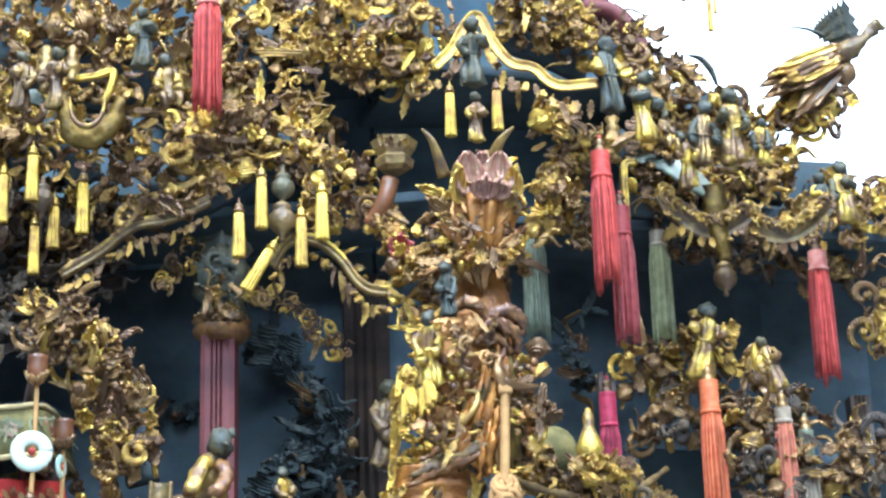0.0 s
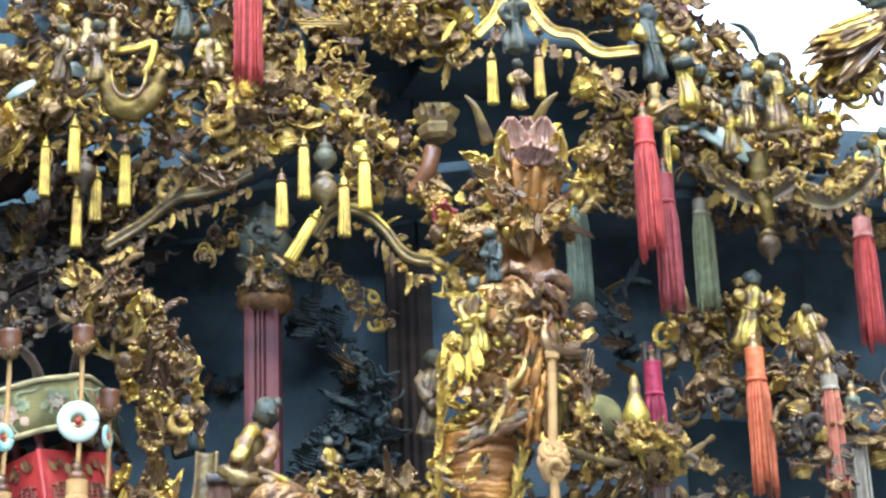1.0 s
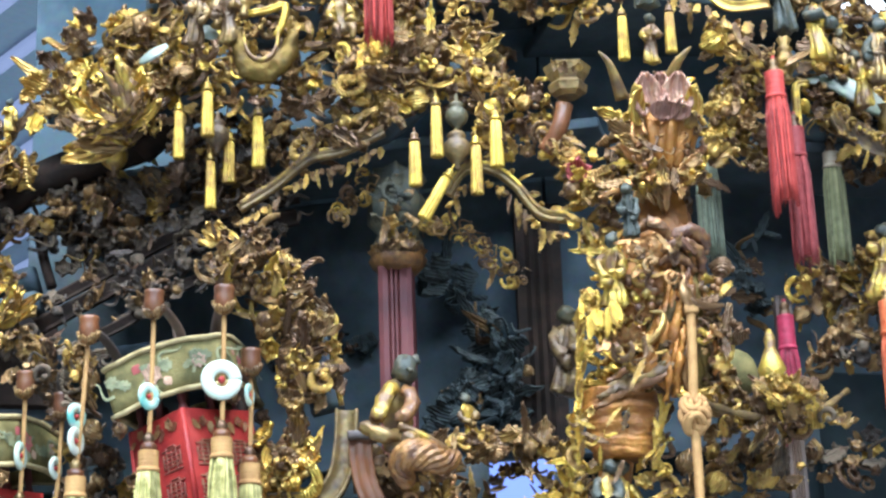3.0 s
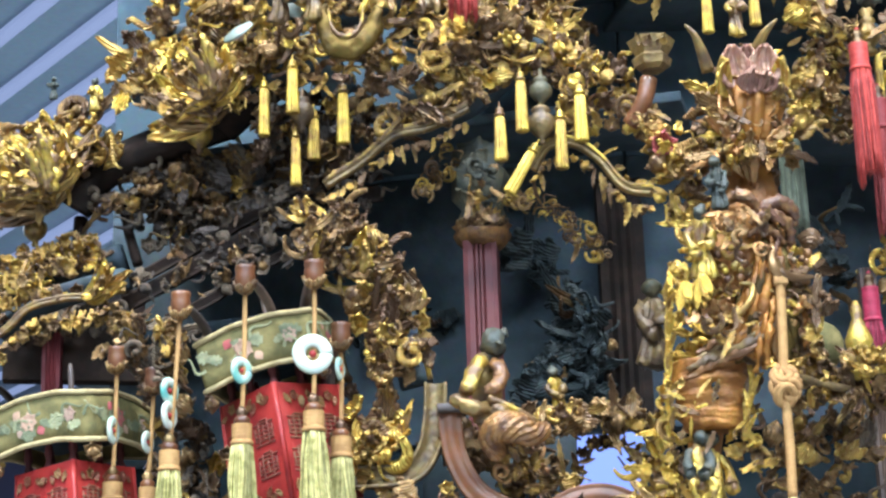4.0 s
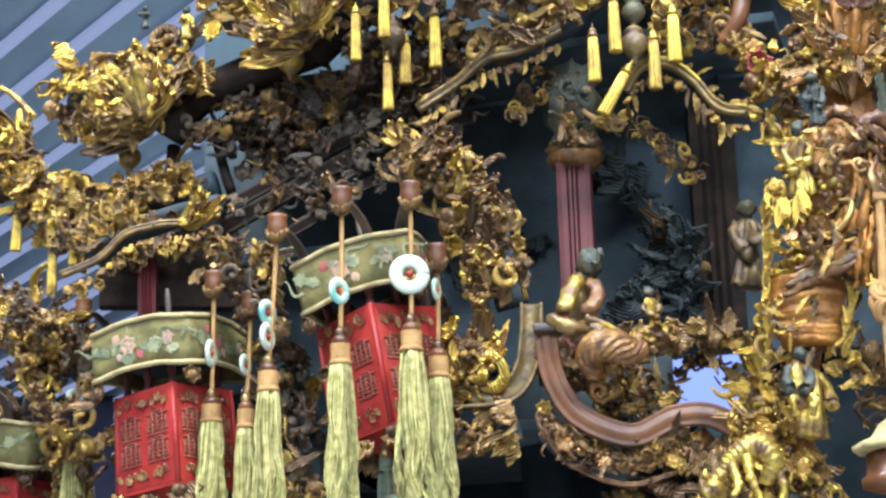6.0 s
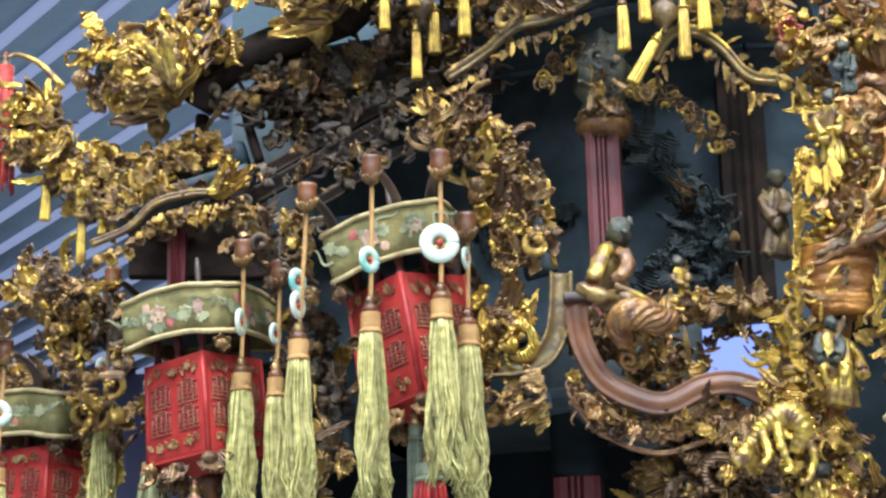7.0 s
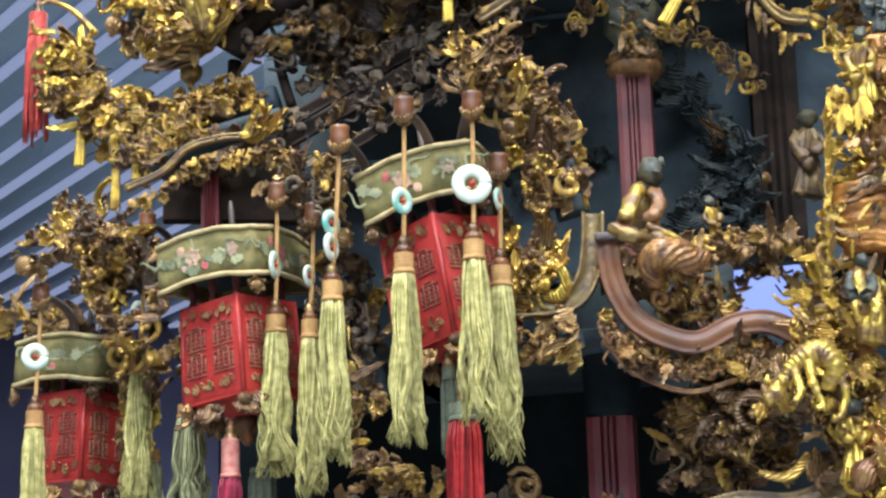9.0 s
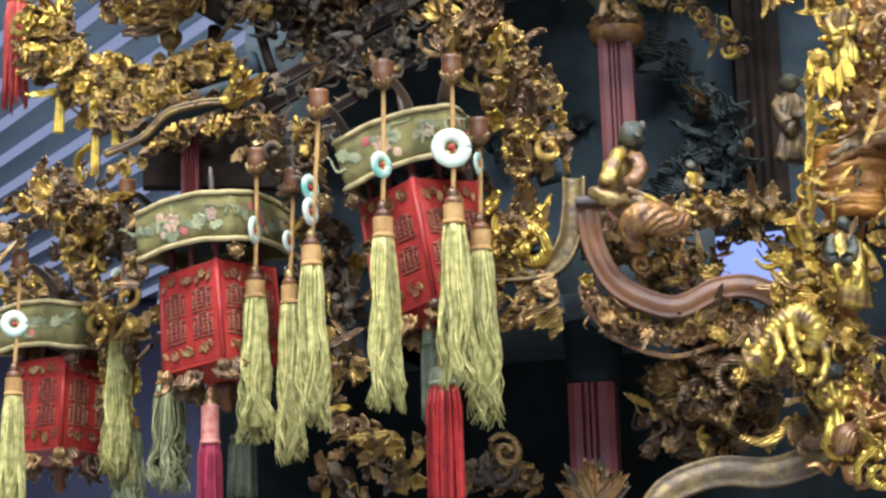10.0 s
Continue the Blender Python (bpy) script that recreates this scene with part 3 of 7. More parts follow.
spray("", "", [(-0.013, -0.010, 2.248), (0.019, -0.010, 2.246)], 0.05, 14, 0.017, ((WORN, 2), (BRONZE, 2)), parent=col)
col2 = column((-0.040, 0.060, 1.829), 0.0465, 1.62, (-0.038, 0.060, 1.873)[2], DEEPRED)
# Capital takes the darkened wood, so the niche's shade is in its colour.
part("capital", lathe([(0.026, 0), (0.030, 0.008), (0.028, 0.016), (0.030, 0.05), (0.030, 0.16)], 10), BLACK, col2, "capital with its shade in the colour", Matrix.Translation(Vector((-0.038, 0.060, 1.873)) - col2.location))
# Post 0, widened over a panel joint, has interior shade in its brown.
for i, (at, w, z0, z1) in enumerate((((0.156, 0.190, 2.165), 0.050, (0.143, 0.190, 2.067)[2], 2.34), ((0.711, 0.200, 2.236), 0.0230, 1.8, 2.2), ((-0.271, 0.220, 2.361), 0.0172, (-0.272, 0.220, 2.330)[2], (-0.271, 0.220, 2.394)[2]),
                                     ((-0.464, 0.120, 2.151), 0.0195, (-0.464, 0.120, 2.100)[2], (-0.464, 0.120, 2.183)[2]), ((0.407, 0.090, 2.246), 0.0172, 1.93, 2.2))):
    h = w / 2
    prof = [(-h, -h), (-h, h)] + [(h * q, h * (1.12 if k % 2 else 0.92)) for k, q in enumerate((-0.6, -0.4, -0.2, 0.0, 0.2, 0.4, 0.6))] + [(h, h), (h, -h)]
    single("post", strip([(0, 0, (1.62 if i in (1, 4) else z0) - at[2]), (0, 0, z1 - at[2])], prof, (0, -1, 0)), RED if i == 2 else (DEEPRED if i == 3 else (BROWN if i == 0 else UMBER)), "slim post inside the pavilion with its shade in the colour" if i == 0 else "slim red lacquered post inside the pavilion", "post", pose(*at), smooth=False)

# ---- mouldings and arches ----
moulding("ogee_moulding", "reddish brown S-curved lacquered moulding", [(-0.034, -0.120, 2.015), (-0.035, -0.120, 1.999), (-0.029, -0.120, 1.966), (-0.011, -0.120, 1.935), (0.020, -0.120, 1.917),
         (0.046, -0.120, 1.913), (0.078, -0.120, 1.927), (0.107, -0.120, 1.929), (0.132, -0.120, 1.918), (0.154, -0.120, 1.899)], 0.0218, MOULD, profile=OGEE)
moulding("trough_moulding", "olive gilt trough moulding beside the lantern", [(-0.048, -0.100, 2.046), (-0.050, -0.100, 2.012), (-0.057, -0.100, 1.980), (-0.078, -0.100, 1.960), (-0.132, -0.100, 1.958)], 0.0218, OLD,
         profile=[(-0.5, 0), (-0.5, 0.5), (-0.38, 0.55), (-0.32, 0.2), (0.1, 0.12), (0.34, 0.2), (0.4, 0.5), (0.5, 0.45), (0.5, 0)])
ARCH_L = [(-0.157, -0.020, 2.278), (-0.121, -0.020, 2.301), (-0.085, -0.030, 2.326), (-0.050, -0.030, 2.334), (-0.008, -0.040, 2.350)]
ARCH_R = [(0.055, -0.040, 2.279), (0.071, -0.050, 2.301), (0.099, -0.050, 2.302), (0.123, -0.050, 2.284), (0.146, -0.060, 2.250), (0.173, -0.070, 2.240)]
for k, a in enumerate((ARCH_L, ARCH_R)):
    m = moulding("eave_moulding", "brown eave moulding with a gilded edge and hanging leaves", a, 0.0105, OLD)
    moulding("lip", "gilded lip", [Vector(p) + Vector((0, -0.006, 0.0045)) for p in a], 0.0032, GILT_W, parent=m)
    row(m, [Vector(p) - Vector((0, 0, 0.014)) for p in a], 26, "leaf", 0.015, WORN, LF, 180, 0.0, 30, 5 + k)
    row(m, [Vector(p) + Vector((0, 0, 0.008)) for p in a], 12, "leaf", 0.013, WORN, LF, 70, 0.0, 40, 9 + k)
EAVE = [(-0.533, 0.020, 2.130), (-0.494, 0.020, 2.146), (-0.467, 0.020, 2.171), (-0.431, 0.020, 2.180), (-0.404, 0.020, 2.181), (-0.366, 0.010, 2.185)]
m = moulding("eave_moulding", "gilded eave moulding of the lower roof corner", EAVE, 0.0086, WORN_W, LF)
row(m, [Vector(p) - Vector((0, 0, 0.014)) for p in EAVE], 24, "leaf", 0.016, WORN, LF, 180, 0.0, 30, 15)
row(m, [Vector(p) - Vector((0, 0, 0.028)) for p in EAVE], 12, "flower", 0.018, WORN, LF, 0, 0.0, 20, 16)
STEP = [(-0.5, 0), (-0.5, 0.5), (-0.3, 0.5), (-0.24, 0.34), (0.04, 0.34), (0.1, 0.2), (0.36, 0.2), (0.42, 0.3), (0.5, 0.3), (0.5, 0)]
SIDE_BEAM = [(-0.380, 0.100, 2.194), (-0.311, 0.100, 2.231), (-0.249, 0.100, 2.264), (-0.186, 0.100, 2.293), (-0.105, 0.100, 2.309)]
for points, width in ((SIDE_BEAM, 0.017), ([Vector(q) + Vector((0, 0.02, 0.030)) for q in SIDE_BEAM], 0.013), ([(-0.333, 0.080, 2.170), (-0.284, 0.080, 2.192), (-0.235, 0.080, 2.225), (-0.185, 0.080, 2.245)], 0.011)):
    moulding("side_beam", "dark brown stepped beam under the side roof", points, width, BROWN, LF, profile=STEP)
spray("beam_carving", "dark brown carving between the side beams", [Vector(q) + Vector((0, -0.004, 0.012)) for q in SIDE_BEAM], 0.05, 95, 0.018, ((BROWN_P, 3), (BRONZE, 1)), LF)
RIDGE = [(0.221, -0.080, 2.481), (0.240, -0.080, 2.501), (0.254, -0.080, 2.527), (0.268, -0.080, 2.539), (0.283, -0.080, 2.509), (0.301, -0.080, 2.486), (0.324, -0.080, 2.480), (0.347, -0.080, 2.461), (0.389, -0.080, 2.463)]
FLATP = [(-0.5, 0), (-0.5, 0.2), (-0.4, 0.3), (-0.3, 0.18), (0.3, 0.16), (0.42, 0.28), (0.5, 0.2), (0.5, 0)]
m = moulding("gable_moulding", "bright yellow gilded ogee gable moulding", RIDGE, 0.0115, YELLOW, profile=FLATP)
row(m, [Vector(p) - Vector((0, 0, 0.02)) for p in RIDGE], 22, "leaf", 0.02, WORN, turn=180, seed=25, tilt=20)

# ---- carved masses ----
MED, FIN, BIG = 0.023, 0.016, 0.029
G1, G2, G3 = ((GILT, 2), (WORN, 3), (BRONZE, 1)), ((GILT, 1), (WORN, 3), (BRONZE, 2)), ((WORN, 1), (BRONZE, 2), (BROWN_P, 1))
spray("roof_carving", "densely carved gilded foliage along the roof ridge", [(0.078, 0.020, 2.594), (0.151, 0.000, 2.558), (0.223, -0.020, 2.562)], 0.0976, 170, MED, G1, back=0.8)
spray("roof_carving", "gilded carved foliage under the gable", [(0.102, 0.000, 2.524), (0.162, 0.000, 2.511), (0.223, 0.000, 2.524)], 0.0517, 70, MED, G1)
spray("roof_carving", "densely carved gilded foliage of the gable", [(0.296, -0.020, 2.575), (0.347, 0.000, 2.565), (0.404, 0.020, 2.547)], 0.0689, 110, MED, G2, back=0.8)
spray("roof_carving", "carved gilded foliage on the roof slope", [(0.423, 0.050, 2.582), (0.466, 0.060, 2.538), (0.512, 0.080, 2.506), (0.567, 0.100, 2.494)], 0.0689, 130, MED, G2, RF, back=0.7)
spray("roof_carving", "carved gilded foliage on the roof corner", [(0.534, 0.100, 2.487), (0.590, 0.120, 2.488), (0.638, 0.140, 2.462)], 0.0632, 80, MED, G2, RF, back=0.7)
spray("eave_carving", "gilded scroll frieze of the side balcony", [(0.439, 0.060, 2.404), (0.528, 0.080, 2.384), (0.640, 0.100, 2.378), (0.741, 0.120, 2.378)], 0.0574, 150, MED, G2, RF, back=0.8)
spray("eave_carving", "gilded carvings on the far roof corner", [(0.671, 0.150, 2.438), (0.716, 0.150, 2.424), (0.779, 0.160, 2.427)], 0.0459, 50, MED, G1, RF, back=0.7)
spray("eave_carving", "gilded foliage beside the tower", [(0.322, -0.050, 2.424), (0.370, 0.000, 2.419), (0.393, 0.000, 2.400)], 0.0632, 70, MED, G1)
spray("side_carving", "dark gilded carving below the side balcony", [(0.425, 0.090, 2.214), (0.475, 0.100, 2.204), (0.527, 0.100, 2.235), (0.541, 0.100, 2.178)], 0.0747, 110, MED, G2, RF)
spray("side_carving", "dark gilded carving of the side niche", [(0.432, 0.080, 2.149), (0.485, 0.080, 2.136), (0.561, 0.090, 2.150), (0.610, 0.100, 2.183)], 0.0632, 110, MED, G3, RF)
spray("side_carving", "dark gilded scroll carving of the side rail", [(0.527, 0.060, 2.106), (0.608, 0.070, 2.108), (0.697, 0.080, 2.084)], 0.0747, 120, MED, G3, RF, back=0.6)
spray("side_carving", "gilded carving beside the far post", [(0.721, 0.120, 2.331), (0.706, 0.120, 2.220)], 0.0402, 50, MED, G2, RF)
spray("cup_carving", "gilded lotus cup with curling leaves", [(0.299, -0.060, 2.070), (0.334, -0.080, 2.048), (0.367, -0.080, 2.050), (0.410, -0.060, 2.062)], 0.0402, 60, MED, G2)
spray("cup_carving", "dark gilded carving beneath the lotus cup", [(0.300, -0.040, 2.040), (0.414, -0.020, 2.032)], 0.0345, 40, MED, G3)
# upper left
spray("roof_carving", "densely carved gilded figures and foliage on the upper tier", [(-0.260, 0.020, 2.567), (-0.181, 0.020, 2.540), (-0.114, 0.000, 2.531), (-0.036, 0.000, 2.544), (0.042, 0.000, 2.538)], 0.1206, 330, MED, G2, LF, back=0.8)
spray("roof_carving", "gilded leaves above the hanging rods", [(-0.079, -0.030, 2.390), (-0.033, -0.030, 2.377), (0.019, -0.040, 2.410), (0.066, -0.040, 2.429)], 0.0804, 150, MED, G2, LF, back=0.7)
spray("roof_carving", "gilded foliage over the arch", [(0.054, -0.040, 2.416), (0.100, -0.040, 2.385), (0.146, -0.050, 2.356)], 0.0574, 90, MED, G1, LF)
spray("roof_carving", "gilded foliage around the arch crown", [(0.088, -0.050, 2.344), (0.145, -0.060, 2.322), (0.187, -0.100, 2.289)], 0.0402, 50, MED, G2, LF)
spray("roof_carving", "gilded carving beside the hanging rods", [(-0.234, 0.040, 2.444), (-0.178, 0.020, 2.442), (-0.153, 0.020, 2.404)], 0.0632, 70, MED, G2, LF, back=0.6)
spray("arch_fretwork", "fine dark gilded fretwork under the arch", [(-0.060, 0.020, 2.269), (-0.035, 0.020, 2.312), (-0.017, 0.020, 2.317)], 0.0195, 40, 0.012, G2, mix=(("scroll", 4), ("tendril", 3), ("leaf", 1)))
spray("arch_fretwork", "fine gilded scroll fretwork under the arch", [(0.031, 0.020, 2.265), (0.063, 0.020, 2.257), (0.097, 0.020, 2.237), (0.125, 0.020, 2.206)], 0.0207, 60, 0.012, G2, mix=(("scroll", 4), ("tendril", 2), ("leaf", 1)))
# gilded corner eaves on the left
spray("corner_eave", "gilded upswept leaf fan of the roof corner", [(-0.389, 0.120, 2.466), (-0.335, 0.100, 2.448), (-0.281, 0.080, 2.444), (-0.223, 0.060, 2.467)], 0.0747, 130, BIG, G1, LF, back=0.6)
spray("corner_eave", "gilded foliage above the roof corner", [(-0.354, 0.100, 2.511), (-0.288, 0.080, 2.513), (-0.210, 0.060, 2.493)], 0.0517, 80, BIG, G1, LF, back=0.7)
spray("corner_eave", "gilded upswept leaf fan of the lower roof corner", [(-0.577, 0.160, 2.388), (-0.513, 0.140, 2.377), (-0.460, 0.130, 2.378), (-0.420, 0.120, 2.406)], 0.0747, 120, BIG, G1, LF, back=0.6)
spray("corner_eave", "gilded leaves at the tip of the roof corner", [(-0.672, 0.200, 2.341), (-0.644, 0.200, 2.312), (-0.592, 0.180, 2.309)], 0.0517, 50, BIG, G1, LF)
spray("corner_eave", "gilded hanging cluster under the roof corner", [(-0.644, 0.200, 2.295), (-0.610, 0.200, 2.255), (-0.565, 0.180, 2.226), (-0.523, 0.140, 2.251)], 0.0402, 70, MED, G1, LF)
spray("side_carving", "dark carved foliage under the side eave", [(-0.512, 0.120, 2.244), (-0.461, 0.120, 2.248), (-0.404, 0.120, 2.265)], 0.0402, 90, FIN, G2, LF, back=0.8)
spray("side_carving", "dark carved foliage along the side roof", [(-0.411, 0.160, 2.332), (-0.325, 0.150, 2.337), (-0.221, 0.130, 2.337)], 0.0689, 150, MED, ((BROWN_P, 3), (BRONZE, 2), (WORN, 1)), LF)
spray("side_carving", "dark carved beam ends below the roof corner", [(-0.379, 0.180, 2.304), (-0.313, 0.170, 2.332), (-0.208, 0.150, 2.347), (-0.142, 0.120, 2.360)], 0.0632, 150, MED, ((BROWN_P, 3), (BRONZE, 2), (WORN, 1)), LF)
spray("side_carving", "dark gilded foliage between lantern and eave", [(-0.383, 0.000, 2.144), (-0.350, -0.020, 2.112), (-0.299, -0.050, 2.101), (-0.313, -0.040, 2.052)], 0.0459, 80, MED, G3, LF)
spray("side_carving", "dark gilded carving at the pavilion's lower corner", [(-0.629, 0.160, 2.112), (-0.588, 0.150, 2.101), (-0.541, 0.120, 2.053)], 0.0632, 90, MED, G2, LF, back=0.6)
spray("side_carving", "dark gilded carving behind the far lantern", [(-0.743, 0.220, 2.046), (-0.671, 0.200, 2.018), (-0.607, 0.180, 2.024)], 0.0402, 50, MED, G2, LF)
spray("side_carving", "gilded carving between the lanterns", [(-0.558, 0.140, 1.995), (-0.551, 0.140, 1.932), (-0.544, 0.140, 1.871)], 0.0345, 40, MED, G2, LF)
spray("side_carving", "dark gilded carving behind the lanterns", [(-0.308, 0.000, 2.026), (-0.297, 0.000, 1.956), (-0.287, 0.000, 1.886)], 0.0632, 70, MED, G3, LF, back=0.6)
# carved clump beside the column, and below
spray("carved_bracket", "tall dark gilded openwork bracket with figures", [(-0.173, -0.100, 2.192), (-0.134, -0.100, 2.190), (-0.108, -0.100, 2.155), (-0.087, -0.100, 2.109), (-0.077, -0.100, 2.052)], 0.0632, 190, MED, ((GILT, 1), (WORN, 2), (BRONZE, 4)), LF, back=0.5)
spray("carved_bracket", "gilded leaf carving in the corner of the moulding", [(-0.142, -0.090, 2.003), (-0.109, -0.090, 1.996), (-0.099, -0.090, 1.984)], 0.0517, 55, BIG, ((GILT, 2), (WORN, 2), (BRONZE, 1)), back=0.8)
spray("apron_carving", "gilded scroll apron under the moulding", [(-0.138, -0.100, 1.934), (-0.101, -0.100, 1.922), (-0.063, -0.100, 1.931)], 0.0253, 36, MED, G2, back=0.8)
spray("apron_carving", "brown and gold carved apron below the S-curved moulding", [(-0.040, -0.110, 1.928), (-0.009, -0.110, 1.902), (0.034, -0.110, 1.887), (0.071, -0.110, 1.896), (0.124, -0.110, 1.902)], 0.0253, 75, FIN, ((WORN, 2), (ROSE, 2), (BRONZE, 2)), back=0.95, tilt=12)
spray("panel_carving", "gilded carved panel of scaly fish and leaves", [(-0.035, -0.080, 1.983), (-0.002, -0.080, 1.993), (0.040, -0.080, 1.974), (0.043, -0.080, 1.936)], 0.0574, 110, MED, ((WORN, 2), (BRONZE, 3)))
spray("panel_carving", "gilded leaf border around the cloud-shaped opening", [(0.050, -0.070, 2.007), (0.086, -0.070, 2.018), (0.131, -0.070, 2.008), (0.164, -0.070, 1.976), (0.171, -0.070, 1.932)], 0.0253, 70, MED, ((WORN, 2), (BRONZE, 3)))
spray("panel_carving", "gilded cloud-shaped rim of the opening", [(0.076, -0.050, 1.947), (0.082, -0.050, 1.973), (0.102, -0.050, 1.992), (0.131, -0.050, 1.988), (0.151, -0.050, 1.965), (0.153, -0.050, 1.937)], 0.0092, 34, 0.014, G2)
spray("lower_carving", "gilded mythical beasts and foliage below the tower", [(0.039, -0.060, 1.852), (0.081, -0.080, 1.858), (0.128, -0.100, 1.874), (0.178, -0.120, 1.884)], 0.0747, 150, BIG, ((WORN, 2), (BRONZE, 3)), back=0.6)
spray("lower_carving", "dark gilded foliage in the lower niche", [(0.012, -0.020, 1.827), (0.065, -0.030, 1.818), (0.122, -0.060, 1.817)], 0.0632, 90, MED, G3)
spray("lower_carving", "gilded carving at the tower foot", [(0.144, -0.120, 1.828), (0.180, -0.140, 1.803), (0.222, -0.140, 1.822)], 0.0804, 70, BIG, G2)
spray("lower_carving", "dark carved figures below the lanterns", [(-0.316, 0.020, 1.800), (-0.247, 0.000, 1.784), (-0.136, 0.000, 1.791)], 0.0459, 60, MED, G3)
moulding("base_moulding", "brown curved moulding at the pavilion's foot", [(0.002, -0.100, 1.716), (0.027, -0.100, 1.747), (0.071, -0.100, 1.762), (0.122, -0.100, 1.760), (0.169, -0.100, 1.777), (0.186, -0.100, 1.807)], 0.0276, OLD, profile=OGEE)

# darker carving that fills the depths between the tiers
spray("inner_carving", "dark gilded inner carving of the upper tier", [(-0.223, 0.060, 2.407), (-0.170, 0.080, 2.356), (-0.090, 0.040, 2.367)], 0.0689, 90, MED, ((BROWN_P, 3), (BRONZE, 2), (WORN, 1)), LF)
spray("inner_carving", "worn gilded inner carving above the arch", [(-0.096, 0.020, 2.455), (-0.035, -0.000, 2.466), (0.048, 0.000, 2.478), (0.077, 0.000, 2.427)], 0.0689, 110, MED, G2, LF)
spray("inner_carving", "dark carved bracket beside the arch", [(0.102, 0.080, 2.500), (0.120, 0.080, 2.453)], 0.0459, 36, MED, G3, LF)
spray("inner_carving", "dark carved foliage beside the arch", [(-0.136, 0.060, 2.276), (-0.211, 0.080, 2.250), (-0.290, 0.085, 2.212)], 0.0459, 70, FIN, ((BRONZE, 1), (BROWN_P, 2)), LF)
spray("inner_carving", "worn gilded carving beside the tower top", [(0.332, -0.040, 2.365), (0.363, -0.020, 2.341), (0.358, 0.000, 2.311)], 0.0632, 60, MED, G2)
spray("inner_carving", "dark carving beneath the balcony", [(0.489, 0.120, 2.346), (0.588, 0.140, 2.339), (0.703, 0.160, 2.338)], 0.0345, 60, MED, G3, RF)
spray("inner_carving", "carving in the interior with its shade in the colour", [(-0.135, 0.270, 2.219), (-0.050, 0.255, 2.190)], 0.0919, 40, BIG, ((DIM, 4), (BRONZE, 1)), LF)
spray("inner_carving", "carving at the interior's back with its shade in the colour", [(0.033, 0.120, 2.090), (0.095, 0.140, 2.117), (0.125, 0.160, 2.198)], 0.0632, 46, BIG, ((DIM, 4), (BRONZE, 1)))
spray("inner_carving", "carving in the side interior, shade in most of its colours", [(0.377, 0.160, 2.288), (0.379, 0.160, 2.196)], 0.0459, 26, MED, ((DIM, 3), (BRONZE, 1), (WORN, 1)))
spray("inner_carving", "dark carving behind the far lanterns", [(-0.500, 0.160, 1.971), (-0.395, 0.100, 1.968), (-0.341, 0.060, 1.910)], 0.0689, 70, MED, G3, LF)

for at, n in (((-0.279, 0.040, 2.392), 0.078), ((-0.462, 0.090, 2.319), 0.080)):
    t = thing("roof_corner_fan", "gilded fan of long curling leaves at the roof corner", "carving", at, "roof corner fans")
    fan(t, at, 16, n * 0.66, -105, 75, (GILT, WORN, BRONZE), LF, 5, 3)
    fan(t, Vector(at) + Vector((0, 0.02, -0.01)), 14, n * 0.95, -112, 40, (WORN, BRONZE, GILT), LF, 6, 1)
t = thing("roof_corner_fan", "gilded spray of pointed leaves at the eave tip", "carving", (-0.644, 0.200, 2.326), "roof corner fans")
fan(t, (-0.628, 0.190, 2.328), 9, 0.05, -130, 10, (GILT, WORN), LF, 8, 2)
spray("roof_carving", "gilded leaves at the top of the upper tier", [(-0.009, 0.060, 2.600), (0.053, 0.060, 2.586), (0.103, 0.060, 2.600)], 0.0861, 90, MED, G2, LF)
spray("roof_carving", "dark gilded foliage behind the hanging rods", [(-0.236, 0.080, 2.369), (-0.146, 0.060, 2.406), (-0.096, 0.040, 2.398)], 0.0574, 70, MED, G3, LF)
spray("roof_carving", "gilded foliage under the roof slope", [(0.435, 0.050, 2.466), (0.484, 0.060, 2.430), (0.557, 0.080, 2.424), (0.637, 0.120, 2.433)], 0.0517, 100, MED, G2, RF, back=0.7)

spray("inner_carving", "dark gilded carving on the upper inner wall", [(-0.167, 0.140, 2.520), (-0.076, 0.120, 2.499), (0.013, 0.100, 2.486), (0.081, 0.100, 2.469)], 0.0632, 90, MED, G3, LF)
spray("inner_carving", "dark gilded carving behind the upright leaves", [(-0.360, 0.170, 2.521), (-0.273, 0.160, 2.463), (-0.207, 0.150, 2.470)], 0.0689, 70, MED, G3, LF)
spray("inner_carving", "dark carved brackets under the roof corner", [(-0.396, 0.200, 2.325), (-0.331, 0.200, 2.364), (-0.305, 0.200, 2.281)], 0.0517, 60, MED, ((BROWN_P, 3), (BRONZE, 2), (WORN, 1)), LF)

LIP = [(-0.043, -0.110, 1.922), (-0.023, -0.110, 1.895), (0.008, -0.110, 1.876), (0.039, -0.110, 1.869), (0.070, -0.110, 1.876), (0.102, -0.110, 1.887)]
m = moulding("apron_lip", "copper-toned beaded lip of the carved apron", LIP, 0.0052, ROSE_W)
row(m, [Vector(p) + Vector((0, 0, 0.011)) for p in LIP], 22, "scroll", 0.014, ROSE, seed=51, turn=0, tilt=12)
row(m, [Vector(p) + Vector((0, 0, 0.024)) for p in LIP], 18, "flower", 0.016, WORN, seed=52, turn=0, tilt=12)
t = thing("lotus_carving", "gilded lotus leaves at the red column's foot", "carving", (-0.044, 0.000, 1.754))
fan(t, (-0.044, 0.000, 1.754), 9, 0.034, -75, 75, (ROSE, BRONZE, WORN), (0, -1, 0), 61, 2)
fan(t, (-0.044, -0.010, 1.743), 9, 0.044, -75, 75, (BRONZE, ROSE, BROWN_P), (0, -1, 0), 62, 1)
